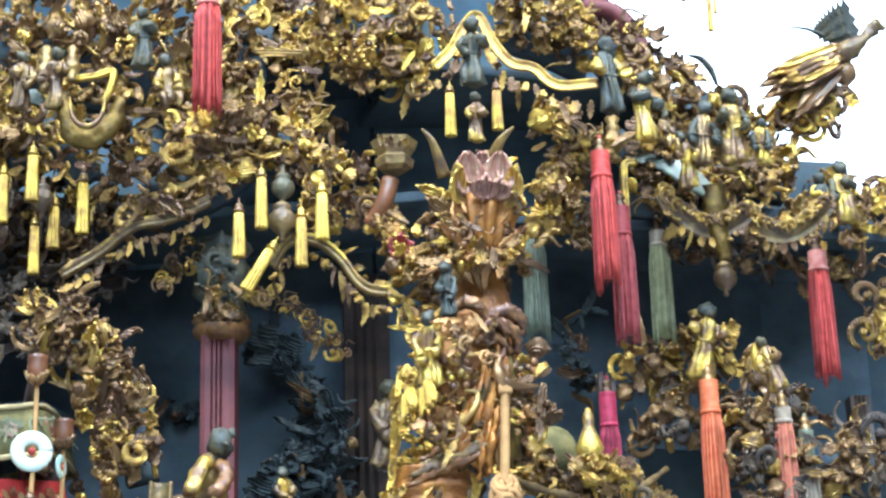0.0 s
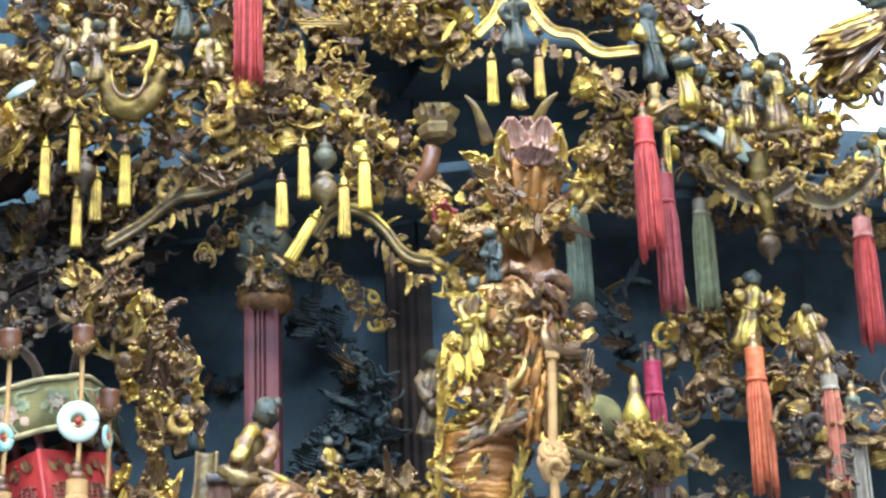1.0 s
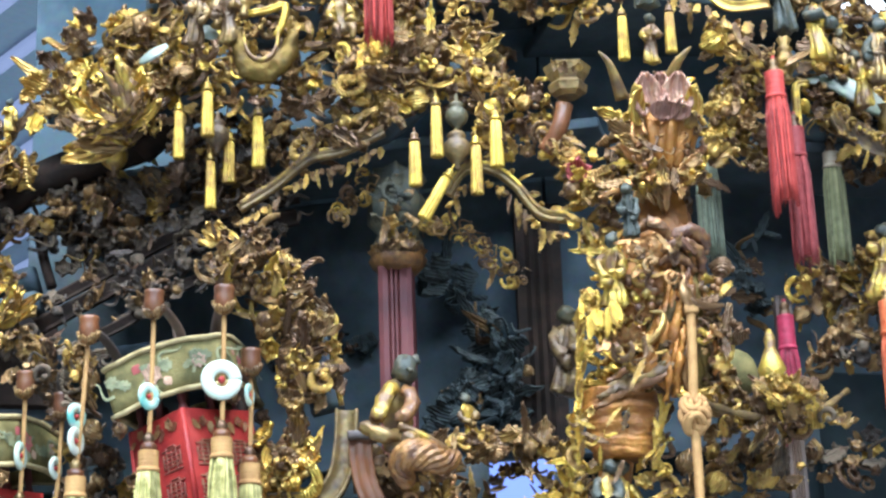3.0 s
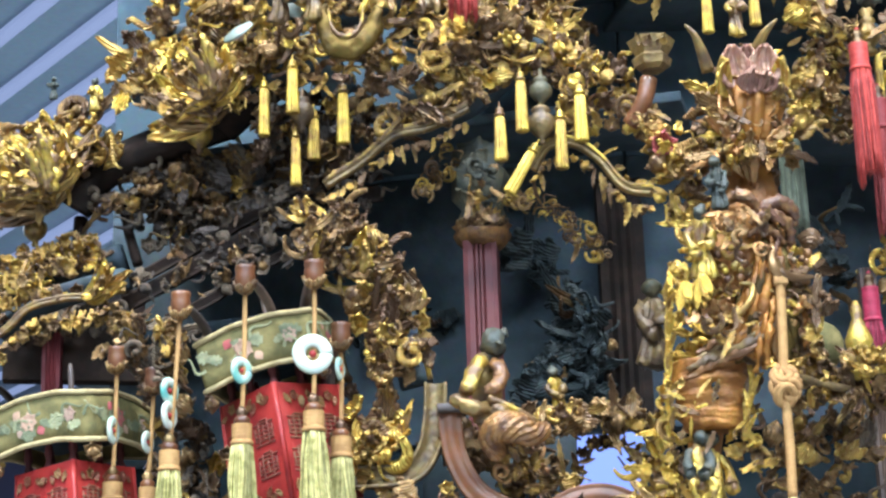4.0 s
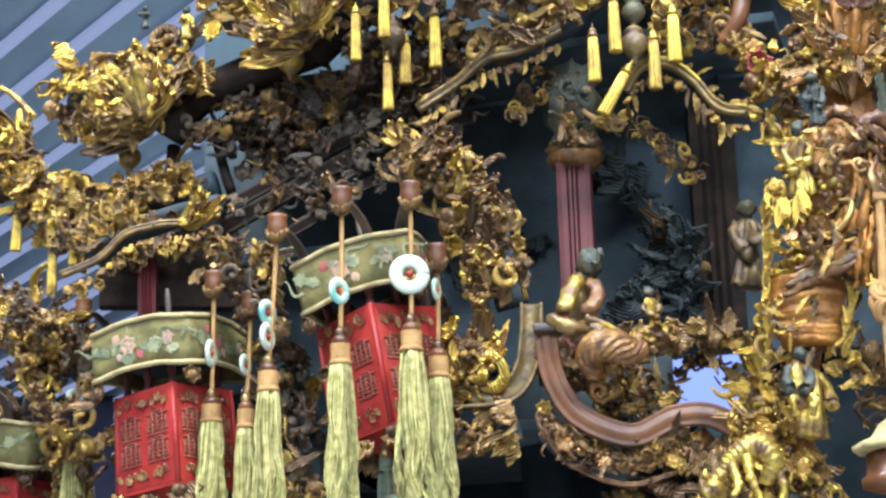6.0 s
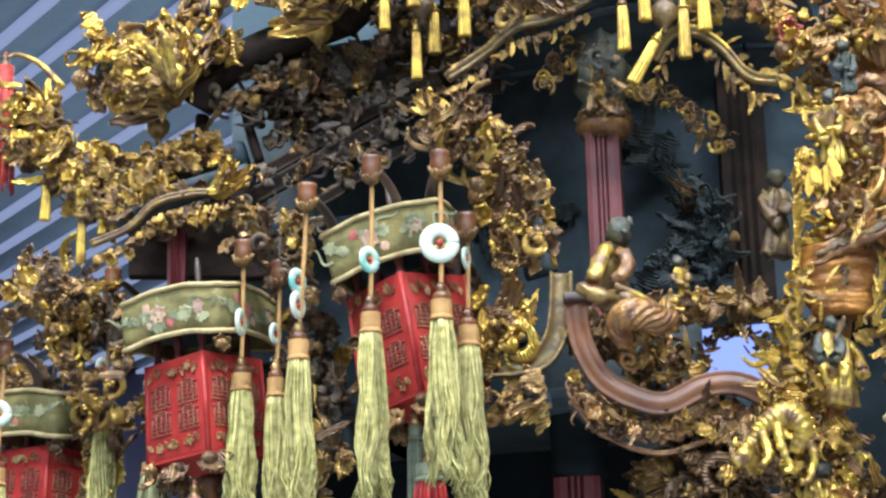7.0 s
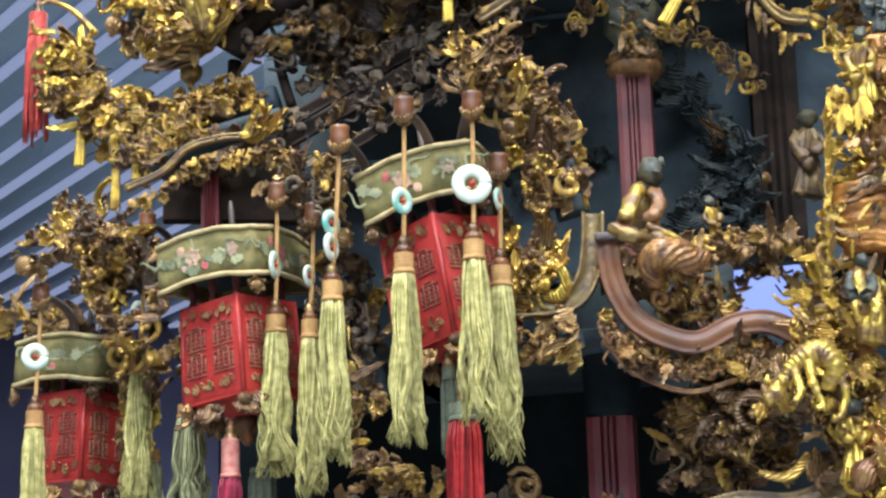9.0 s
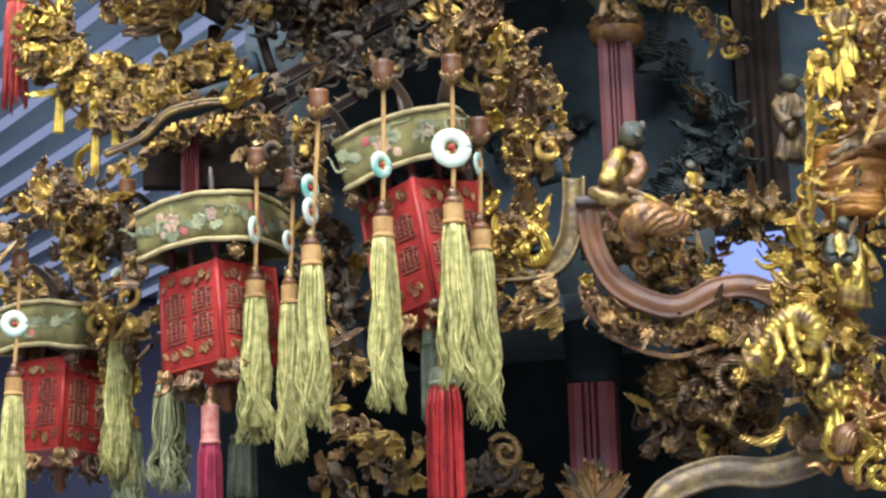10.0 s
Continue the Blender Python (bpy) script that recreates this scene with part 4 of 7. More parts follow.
spray("lower_carving", "bright gilded carved beast head and scrolls", [(0.173, -0.170, 1.788), (0.199, -0.180, 1.770), (0.211, -0.180, 1.741)], 0.0517, 40, BIG, ((GILT, 3), (ROSE, 2)))
spray("lower_carving", "dark gilded foliage behind the beasts", [(0.016, 0.030, 1.856), (0.070, 0.020, 1.830), (0.124, 0.000, 1.836)], 0.0747, 70, MED, G3)
spray("lower_carving", "gilded scrolls on the tower's foot", [(0.175, -0.160, 1.937), (0.181, -0.160, 1.891), (0.173, -0.160, 1.850)], 0.0574, 60, MED, G2)
spray("lower_carving", "carved gilded border below the lantern", [(-0.287, -0.020, 1.889), (-0.287, -0.020, 1.850), (-0.260, -0.020, 1.821), (-0.222, -0.020, 1.814)], 0.0230, 34, MED, G2)
spray("lower_carving", "carved gilded pieces around the far lantern", [(-0.581, 0.120, 2.031), (-0.544, 0.100, 2.000), (-0.526, 0.100, 1.938)], 0.0345, 40, MED, G2, LF)

spray("eave_frieze", "fine gilded frieze above the eave moulding", [(-0.521, 0.030, 2.160), (-0.478, 0.030, 2.185), (-0.430, 0.030, 2.201), (-0.384, 0.040, 2.215)], 0.0264, 60, FIN, G2, LF, back=0.9)
t = thing("wing_tip", "bright gilded leaf wing at the eave's end", "carving", (-0.400, 0.000, 2.170))
fan(t, (-0.400, 0.000, 2.169), 6, 0.05, 45, 95, (GILT, GILT, WORN), LF, 71, 2)
spray("corner_eave", "gilded clustered leaves and fruit at the roof corner", [(-0.649, 0.180, 2.354), (-0.625, 0.180, 2.290), (-0.569, 0.170, 2.267), (-0.519, 0.150, 2.231)], 0.0574, 90, MED, G1, LF)
spray("corner_eave", "gilded foliage under the roof corner pendant", [(-0.557, 0.100, 2.176), (-0.507, 0.100, 2.205), (-0.448, 0.120, 2.261)], 0.0287, 45, MED, G2, LF)
spray("side_carving", "dark gilded dragon scrolls on the lower corner", [(-0.655, 0.160, 2.126), (-0.601, 0.150, 2.127), (-0.560, 0.120, 2.073), (-0.596, 0.140, 2.035)], 0.0459, 70, MED, G2, LF)
t = thing("lotus_cup", "gilded lotus cup with tall curling leaves", "carving", (0.367, -0.080, 2.042))
fan(t, (0.366, -0.080, 2.039), 11, 0.034, -85, 85, (GILT, GILT, WORN), (0, -1, 0), 81, 2)
single("gilt_finial", lathe([(0.006, -0.03), (0.012, -0.022), (0.014, -0.01), (0.009, 0.002), (0.005, 0.012), (0.006, 0.02), (0.002, 0.03)], 12), GILT_W, "small gilded bulb finial above the lotus cup", "finial", pose(*(0.363, -0.060, 2.094)))
spray("panel_carving", "gilded leaves over the carved fish", [(-0.002, -0.120, 1.989), (0.023, -0.130, 1.980), (0.051, -0.120, 1.992)], 0.0230, 22, FIN, G2)

single("cup_bracket", sweep(spline([(0.265, -0.170, 2.034), (0.307, -0.120, 2.030), (0.355, -0.080, 2.031), (0.413, 0.000, 2.053), (0.460, 0.060, 2.089)], 5), [0.0035 + 0.0012 * math.sin(1.9 * i) for i in range(21)], 8), OLD, "thin worn gilded stalk carrying the lotus cup", "bracket")

single("moulding_cap", block(-0.014, 0.014, -0.016, 0.008, -0.004, 0.004, 0.002), UMBER, "dark stepped cap of the curved moulding", "cap", pose(*(-0.033, -0.122, 2.015)))

for x0, x1, z0, z1 in (((-0.033, -0.035, 1.965)[0], (0.086, -0.035, 1.960)[0], (0.028, -0.035, 1.920)[2], (0.033, -0.035, 2.012)[2]), ((0.084, -0.035, 1.960)[0], (0.174, -0.035, 1.956)[0], (0.108, -0.035, 1.903)[2], (0.110, -0.035, 1.937)[2]),
                       ((0.148, -0.035, 1.957)[0], (0.176, -0.035, 1.956)[0], (0.158, -0.035, 1.933)[2], (0.163, -0.035, 1.996)[2])):
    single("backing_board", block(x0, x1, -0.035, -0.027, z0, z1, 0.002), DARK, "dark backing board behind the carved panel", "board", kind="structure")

spray("corner_eave", "gilded small leaves over the roof corner fan", [(-0.357, 0.050, 2.429), (-0.306, 0.040, 2.403), (-0.250, 0.030, 2.422)], 0.0517, 36, FIN, G1, LF)
spray("corner_eave", "gilded small leaves over the lower corner fan", [(-0.541, 0.100, 2.351), (-0.487, 0.090, 2.332), (-0.432, 0.090, 2.369)], 0.0517, 36, FIN, G1, LF)
spray("side_carving", "worn gilded carving beside the knotted rope", [(0.292, -0.040, 2.024), (0.325, -0.020, 1.988), (0.363, 0.000, 1.957)], 0.0632, 50, MED, G3, RF)
spray("side_carving", "dark carving below the knotted rope", [(0.270, 0.000, 1.960), (0.323, 0.000, 1.930), (0.377, 0.000, 1.923)], 0.0459, 36, MED, G3, RF)
spray("", "", [(-0.006, -0.012, 2.274), (0.020, -0.012, 2.273)], 0.0459, 26, 0.016, ((PATINA, 3), (BRONZE, 1)), parent=col)
spray("lower_carving", "dark gilded figures in the lower shade", [(-0.139, 0.050, 1.791), (-0.094, 0.050, 1.778)], 0.0345, 20, MED, ((WORN, 1), (BRONZE, 2)))

# ---- the carved tower in front ----
tower = thing("carved_tower", "tall honey-brown and gilded carved bracket post", "carving", (0.206, -0.200, 2.037))
core = [(0.255, -0.200, 2.303), (0.253, -0.200, 2.252), (0.249, -0.190, 2.200), (0.251, -0.200, 2.143), (0.244, -0.200, 2.090), (0.236, -0.190, 2.050), (0.202, -0.180, 1.990), (0.194, -0.170, 1.962), (0.185, -0.160, 1.892), (0.181, -0.150, 1.802)]
part("post_core", sweep([p - tower.location for p in spline(core, 5)], [0.018 + 0.015 * math.sin(min(3.1, i * 0.11)) for i in range(46)], 9, 0.8), HONEY, tower)
block_at = Vector((0.201, -0.200, 2.000)) - tower.location
s = lathe([(0.002, -0.031)] + [((0.027 + 0.0105 * (k / 40) ** 0.8) * (1 + 0.05 * ((k // 5) % 2)), -0.030 + 0.060 * k / 40) for k in range(41)] + [(0.004, 0.032)], 44, squash=0.75)
s.v = [tuple(Vector(p) + 0.0032 * noise.noise_vector(Vector((p[0] * 30, p[1] * 30, p[2] * 90))) + 0.0016 * noise.noise_vector(Vector((p[0] * 160, p[1] * 160, p[2] * 420)))) for p in s.v]
part("wood_core", s, HONEY, tower, "honey brown rough-hewn wooden core", Matrix.Translation(block_at + Vector((0, 0, 0.002))))
# Flat black discs give the shade of two peg holes; nothing is hollowed.
for dz, size in ((0.004, 1.0), (-0.006, 0.6)):
    part("peg_hole", lathe([(0.0036 * size, -0.002), (0.004 * size, 0), (0.0036 * size, 0.001)], 12), BLACK, tower, "", Matrix.Translation(block_at + Vector((0.0, -0.0290, dz))) @ pose(0, 0, 0, 90))
drape = spline([(0.268, -0.232, 2.100), (0.262, -0.240, 2.072), (0.240, -0.240, 2.048), (0.205, -0.232, 2.036), (0.176, -0.222, 2.024)], 7)
CARAMEL = material("caramel_brown_carved_wood", (0.30, 0.125, 0.028), 0.45, 0.2, (0.15, 0.06, 0.016), 0.5, 45, 0.6, 240, 0.1)
cloth = sweep([q - tower.location for q in spline([(0.262, -0.226, 2.118), (0.262, -0.232, 2.088), (0.252, -0.230, 2.060), (0.228, -0.222, 2.036)], 8)], [0.016 + 0.010 * math.sin(math.pi * i / 28) for i in range(25)], 18, 0.42, (0, -1, 0))
cloth.v = [tuple(Vector(q) + 0.004 * noise.noise_vector(Vector((q[0] * 130, q[1] * 60, q[2] * 45)))) for q in cloth.v]
part("draped_cloth", cloth, CARAMEL, tower, "caramel brown carved drapery")
for k in range(4):
    lift = Vector((0.003 * k, -0.002 * (k % 2), 0.007 * k - 0.010))
    ridge = sweep([q + lift - tower.location for q in drape], [0.002 + 0.0032 * math.sin(math.pi * (0.1 + 0.85 * i / (len(drape) - 1))) for i in range(len(drape))], 9, 0.7)
    ridge.v = [tuple(Vector(q) + 0.004 * noise.noise_vector(Vector(q) * 150 + Vector((k, 0, 0)))) for q in ridge.v]
    part("drapery_sweep", ridge, (CARAMEL, WORN_W, OLD)[k % 3], tower, "brown carved swag above the wooden core")
T1 = ((ROSE, 3), (WORN, 1), (GILT, 1))
spray("", "", [(0.242, -0.200, 2.301), (0.252, -0.200, 2.278)], 0.0517, 18, 0.022, ((ROSE, 2), (GILT, 1), (WORN, 2)), parent=tower, mix=(("leaf", 5), ("tuft", 2)))
spray("", "", [(0.224, -0.210, 2.288), (0.254, -0.220, 2.256), (0.249, -0.200, 2.219)], 0.0976, 80, 0.022, G2, parent=tower)
spray("", "", [(0.233, -0.220, 2.256), (0.263, -0.220, 2.223)], 0.0689, 30, 0.024, T1, parent=tower)

spray("", "", [(0.224, -0.215, 2.149), (0.223, -0.215, 2.096), (0.211, -0.210, 2.056)], 0.0689, 52, 0.020, ((GILT, 2), (ROSE, 2), (WORN, 2)), parent=tower)
spray("", "", [(0.280, -0.220, 2.147), (0.289, -0.220, 2.105), (0.281, -0.220, 2.053)], 0.0402, 40, 0.022, ((GILT, 1), (ROSE, 2), (WORN, 2)), parent=tower)
spray("", "", [(0.194, -0.180, 2.182), (0.187, -0.180, 2.117), (0.180, -0.180, 2.054)], 0.0345, 50, 0.021, ((GILT, 3), (WORN, 1)), parent=tower)
spray("", "", [(0.170, -0.180, 2.044), (0.169, -0.180, 1.981), (0.147, -0.160, 1.925)], 0.0195, 36, 0.019, ((GILT, 3), (YELLOW, 1)), parent=tower)
spray("", "", [(0.151, -0.170, 1.923), (0.163, -0.160, 1.872), (0.169, -0.160, 1.811)], 0.0747, 60, 0.024, G1, parent=tower)
spray("", "", [(0.236, -0.200, 2.031), (0.229, -0.200, 1.974), (0.224, -0.190, 1.925)], 0.0230, 26, 0.018, G1, parent=tower)
spray("tower_flank", "gilded foliage on the flank of the tower", [(0.175, -0.120, 2.288), (0.190, -0.130, 2.249), (0.184, -0.130, 2.198)], 0.0517, 60, MED, G1)
# the draped middle of the tower: two rolled caps, a carved plank, hanging folds and grapes


def on_tower(points, steps=7):
    return [p - tower.location for p in spline(points, steps)]


def carved(shape, amount, freq, seed=0.0):
    """Uneven chisel work over a whole shape."""
    shape.v = [tuple(Vector(p) + amount * noise.noise_vector(Vector(p) * freq + Vector((seed, 0, seed)))) for p in shape.v]
    return shape


FOLDS = (([(0.258, -0.245, 2.148), (0.254, -0.250, 2.105), (0.244, -0.245, 2.065), (0.233, -0.230, 2.028)], 0.012), ([(0.254, -0.240, 2.144), (0.245, -0.246, 2.096), (0.230, -0.240, 2.056), (0.212, -0.225, 2.027)], 0.012),
         ([(0.263, -0.240, 2.144), (0.263, -0.247, 2.100), (0.259, -0.243, 2.060), (0.256, -0.230, 2.022)], 0.012), ([(0.267, -0.235, 2.130), (0.272, -0.240, 2.092), (0.273, -0.237, 2.056), (0.274, -0.225, 2.028)], 0.010),
         ([(0.242, -0.235, 2.109), (0.229, -0.238, 2.077), (0.215, -0.232, 2.053), (0.197, -0.220, 2.031)], 0.010), ([(0.256, -0.252, 2.078), (0.249, -0.250, 2.048), (0.245, -0.236, 2.019)], 0.009))
for k, (pts, r) in enumerate(FOLDS):
    for d in (-1, 0, 1):
        line = [p + Vector((0.0075 * d * (0.5 + 0.9 * i / 24), 0.004 * abs(d), 0.004 * d)) for i, p in enumerate(on_tower(pts, 9))]
        n_ = len(line)
        part("drapery_fold", carved(sweep(line, [r * (0.26 + 0.30 * i / n_) * (1.0 if i < n_ - 3 else 0.5) * (1 + 0.25 * math.sin(i * 0.9 + k + 2 * d)) for i in range(n_)], 9, 0.8), 0.003, 170, k + d), (HONEY, HONEY, ROSE_W, AMBER)[(k + d) % 4], tower, "honey brown hanging fold")
for k, (pts, r) in enumerate((([(0.214, -0.240, 2.161), (0.221, -0.245, 2.171), (0.234, -0.248, 2.173), (0.245, -0.245, 2.165), (0.247, -0.240, 2.156)], 0.0085), ([(0.249, -0.245, 2.152), (0.256, -0.252, 2.161), (0.267, -0.252, 2.164), (0.278, -0.246, 2.157), (0.280, -0.240, 2.146)], 0.0095),
                              ([(0.240, -0.250, 2.146), (0.250, -0.256, 2.150), (0.262, -0.256, 2.150), (0.273, -0.250, 2.143), (0.276, -0.242, 2.127)], 0.0075), ([(0.237, -0.246, 2.137), (0.247, -0.252, 2.140), (0.258, -0.252, 2.138), (0.269, -0.246, 2.126)], 0.0065))):
    line = on_tower(pts, 5)
    part("rolled_cap", carved(sweep(line, [r * (0.45 + 0.3 * math.sin(math.pi * i / (len(line) - 1))) * (1.15 if i % 2 else 0.92) for i in range(len(line))], 11, 0.85), 0.0032, 180, 3 + k), ROSE_W, tower, "copper-toned rolled cap")
plank = on_tower([(0.230, -0.225, 2.171), (0.226, -0.228, 2.132), (0.222, -0.225, 2.091), (0.215, -0.215, 2.053)], 7)
part("carved_plank", carved(sweep(plank, 0.021, 14, 0.4, (0, -1, 0)), 0.005, 140), HONEY, tower, "honey brown carved plank")
grape = random.Random(77)
for at, n_ in (((0.222, -0.247, 2.110), 20), ((0.277, -0.243, 2.106), 12)):
    for k in range(n_):
        dx, dz = grape.uniform(-1, 1), grape.uniform(-1, 1)
        part("grape", lathe(globe(grape.uniform(0.0034, 0.0048), 7, 5), 8), ROSE_W if k % 3 else GILT_W, tower, "", Matrix.Translation(Vector(at) - tower.location + Vector((0.016 * dx * (0.75 + 0.25 * dz), 0.004 * abs(dx), 0.016 * dz))))
for k, pts in enumerate(([(0.201, -0.235, 2.065), (0.219, -0.246, 2.061), (0.234, -0.250, 2.074), (0.237, -0.246, 2.089), (0.226, -0.245, 2.092)], [(0.259, -0.255, 2.111), (0.264, -0.258, 2.097), (0.276, -0.254, 2.093), (0.292, -0.245, 2.096)], [(0.256, -0.256, 2.124), (0.257, -0.260, 2.102), (0.266, -0.256, 2.086)])):
    line = on_tower(pts, 6)
    part("scrolled_band", sweep(line, [0.0022 + 0.0036 * math.sin(math.pi * i / (len(line) - 1)) for i in range(len(line))], 8, 0.6), WORN_W if k == 0 else BRONZE, tower, "curled band")
spray("", "", [(0.194, -0.235, 2.056), (0.214, -0.245, 2.058), (0.229, -0.250, 2.072)], 0.0287, 16, 0.014, ((WORN, 2), (ROSE, 1)), parent=tower)
spray("", "", [(0.267, -0.235, 2.103), (0.283, -0.230, 2.068), (0.283, -0.220, 2.035)], 0.0287, 18, 0.016, ((WORN, 2), (ROSE, 1), (GILT, 1)), parent=tower)
# ---- statues: plain painted shapes ----


def statue(at, height, turn=0.0, lean=0.0, robe=GILT_W, label="small gilded statuette with a dark painted head", seated=False, seed=0, sleeve=None):
    """A plain robed statuette in one mesh: robe, sash, sleeves, head and hair."""
    rnd = random.Random(seed + 5)
    s = Shape()
    h = height
    if seated:
        lathe([(0.13 * h, 0.1 * h), (0.15 * h, 0.2 * h), (0.105 * h, 0.36 * h), (0.115 * h, 0.55 * h), (0.125 * h, 0.66 * h), (0.085 * h, 0.74 * h), (0.04 * h, 0.79 * h)], 16, 0.05, 7, 0, s, 0.75)
        for q in (-1, 1):
            k = rnd.uniform(0.8, 1.2)
            sweep(spline([(q * 0.07 * h, 0, 0.17 * h), (q * 0.13 * h * k, -0.16 * h, 0.2 * h), (q * 0.15 * h, -0.22 * h, 0.1 * h), (q * 0.12 * h, -0.2 * h, -0.06 * h)], 3), [(0.085 - 0.004 * i) * h for i in range(10)], 8, 1, shape=s)
    else:
        lathe([(0.13 * h, 0), (0.155 * h, 0.02 * h), (0.13 * h, 0.18 * h), (0.10 * h, 0.36 * h), (0.095 * h, 0.46 * h), (0.12 * h, 0.62 * h), (0.115 * h, 0.69 * h), (0.07 * h, 0.75 * h), (0.035 * h, 0.79 * h)], 28, 0.17, 7, 0, s, 0.72)
    lathe([(0.10 * h, 0.43 * h), (0.115 * h, 0.45 * h), (0.10 * h, 0.48 * h)], 12, 0, 0, 0, s, 0.78)
    for q in (-1, 1):
        z, x = rnd.uniform(0.3, 0.62) * h, rnd.uniform(0.02, 0.2)
        sweep(spline([(q * 0.10 * h, 0, 0.69 * h), (q * 0.17 * h, -0.03 * h, 0.55 * h), (q * x * h, -0.15 * h, z), (q * (x - 0.03) * h, -0.19 * h, z + 0.01 * h)], 3),
              [q2 * h * (1.35 if seated else 1) for q2 in (0.045, 0.048, 0.05, 0.052, 0.058, 0.068, 0.08, 0.084, 0.04, 0.022)], 8, 1, slot=2, shape=s)
    tilt = rnd.uniform(-0.03, 0.03) * h
    s.put(lathe(globe(0.098 * h, 10, 7), 12, squash=1.05), pose(tilt, -0.025 * h, 0.865 * h), 1)
    s.put(lathe(globe(0.05 * h, 8, 5), 9), pose(tilt * 1.3, 0.02 * h, 0.945 * h), 1)
    s.put(lathe([(0.088 * h, 0), (0.094 * h, 0.012 * h), (0.08 * h, 0.03 * h)], 10), pose(tilt, -0.012 * h, 0.89 * h), 1)
    bend = rnd.uniform(-0.05, 0.05)
    s.v = [(x + bend * h * math.sin(3 * z / h), y + 0.03 * h * math.sin(4 * z / h + seed), z) for x, y, z in s.v]
    s.v = [tuple(Vector(p) + 0.045 * h * noise.noise_vector(Vector(p) * (10 / h) + Vector((seed, seed, 0))) + 0.022 * h * noise.noise_vector(Vector(p) * (26 / h) + Vector((0, seed, seed)))) for p in s.v]
    return single("statuette", s, [robe, PATINA, sleeve or robe], label, "statuette", pose(*at) @ pose(0, 0, 0, 0, lean, turn), "carved statuettes")


s = Shape()
sweep(spline([(-0.001, -0.120, 2.017), (0.001, -0.125, 2.038), (-0.001, -0.130, 2.055), (0.004, -0.130, 2.066)], 4), [0.0129, 0.0137, 0.0141, 0.0141, 0.0137, 0.0133, 0.0133, 0.0137, 0.0133, 0.0122, 0.0099, 0.0076, 0.0053], 12, 0.75, slot=0, shape=s)
sweep(spline([(-0.003, -0.140, 2.060), (-0.010, -0.150, 2.047), (-0.016, -0.155, 2.032), (-0.021, -0.155, 2.021)], 4), [0.0053, 0.0072, 0.0080, 0.0080, 0.0080, 0.0076, 0.0076, 0.0076, 0.0084, 0.0087, 0.0084, 0.0068, 0.0038], 10, 0.8, slot=2, shape=s)
sweep(spline([(0.008, -0.140, 2.058), (0.015, -0.155, 2.039), (0.007, -0.165, 2.025), (-0.001, -0.165, 2.021)], 4), [0.0046, 0.0061, 0.0068, 0.0072, 0.0072, 0.0068, 0.0068, 0.0072, 0.0072, 0.0068, 0.0061, 0.0046, 0.0030], 10, 0.8, slot=3, shape=s)
sweep(spline([(0.003, -0.140, 2.012), (-0.008, -0.165, 2.005), (-0.023, -0.165, 2.011), (-0.030, -0.160, 2.018)], 4), [0.0091, 0.0095, 0.0095, 0.0091, 0.0091, 0.0084, 0.0084, 0.0076, 0.0072, 0.0068, 0.0068, 0.0065, 0.0046], 10, 0.8, slot=0, shape=s)
sweep(spline([(-0.003, -0.140, 2.009), (0.012, -0.165, 2.004), (0.006, -0.160, 1.999), (-0.014, -0.155, 2.000)], 4), [0.0076, 0.0087, 0.0091, 0.0091, 0.0087, 0.0084, 0.0084, 0.0080, 0.0076, 0.0072, 0.0068, 0.0065, 0.0046], 10, 0.8, slot=0, shape=s)
s.put(lathe(globe(0.0125, 10, 7), 14, squash=1.05), Matrix.Translation(Vector((0.008, -0.135, 2.075))) @ Matrix.Diagonal((0.95, 1, 1.12, 1)), 1)
s.put(lathe(globe(0.0035, 8, 5), 9), Matrix.Translation(Vector((0.012, -0.148, 2.072))), 1)
s.put(lathe(globe(0.0045, 8, 5), 9), Matrix.Translation(Vector((0.019, -0.130, 2.086))), 1)
s.put(lathe([(0.006, -0.010), (0.0058, 0.0), (0.007, 0.006)], 10), Matrix.Translation(Vector((0.006, -0.132, 2.066))), 1)
single("statuette", carved(s, 0.0042, 150), [WORN_W, PATINA, GILT_W, ROSE_W], "seated brown statuette with blue-grey head and yellow sleeve", "statuette", None, "carved statuettes")
single("gilt_staff", sweep(spline([(0.001, -0.165, 2.016), (0.023, -0.160, 2.006), (0.045, -0.150, 1.994)], 4), 0.0038, 8), GILT_W, "slanting gilded staff before the seated statuette", "staff")
statue((0.073, -0.060, 2.016), 0.0546, 30, -14, YELLOW, "small gilded statuette reaching forward", False, 2, WORN_W)
statue((0.182, -0.240, 1.903), 0.0603, 0, 0, GILT_W, "gilded statuette with a dark cap at the tower foot", True, 3, PATINA)
statue((0.192, -0.200, 1.889), 0.0861, 10, 4, GILT_W, "gilded statuette with a dark cap beside the tower", False, 4)
statue((0.171, -0.180, 1.773), 0.0747, 0, 0, GILT_W, "gilded statuette under the tower", False, 5)
statue((0.252, -0.170, 2.421), 0.0747, 0, 0, PATINA, "dark blue-green painted statuette on the gable", False, 6)
statue((0.253, -0.180, 2.358), 0.0517, 10, 0, GILT_W, "gilded statuette below the gable", False, 7)
statue((0.407, -0.060, 2.439), 0.0879, 20, -5, PATINA, "dark painted statuette with gilded sleeves on the roof slope", False, 48, GILT_W)
statue((0.441, -0.060, 2.407), 0.0822, 30, 0, GILT_W, "gilded statuette with dark shoulders on the roof slope", False, 49, PATINA)
statue((0.503, -0.030, 2.393), 0.0732, 10, 5, WORN_W, "worn gilded statuette with a dark cap", False, 50, PATINA)
statue((0.539, -0.030, 2.395), 0.0853, 0, -5, GILT_W, "gilded statuette with a tall dark cap", False, 51, PATINA)
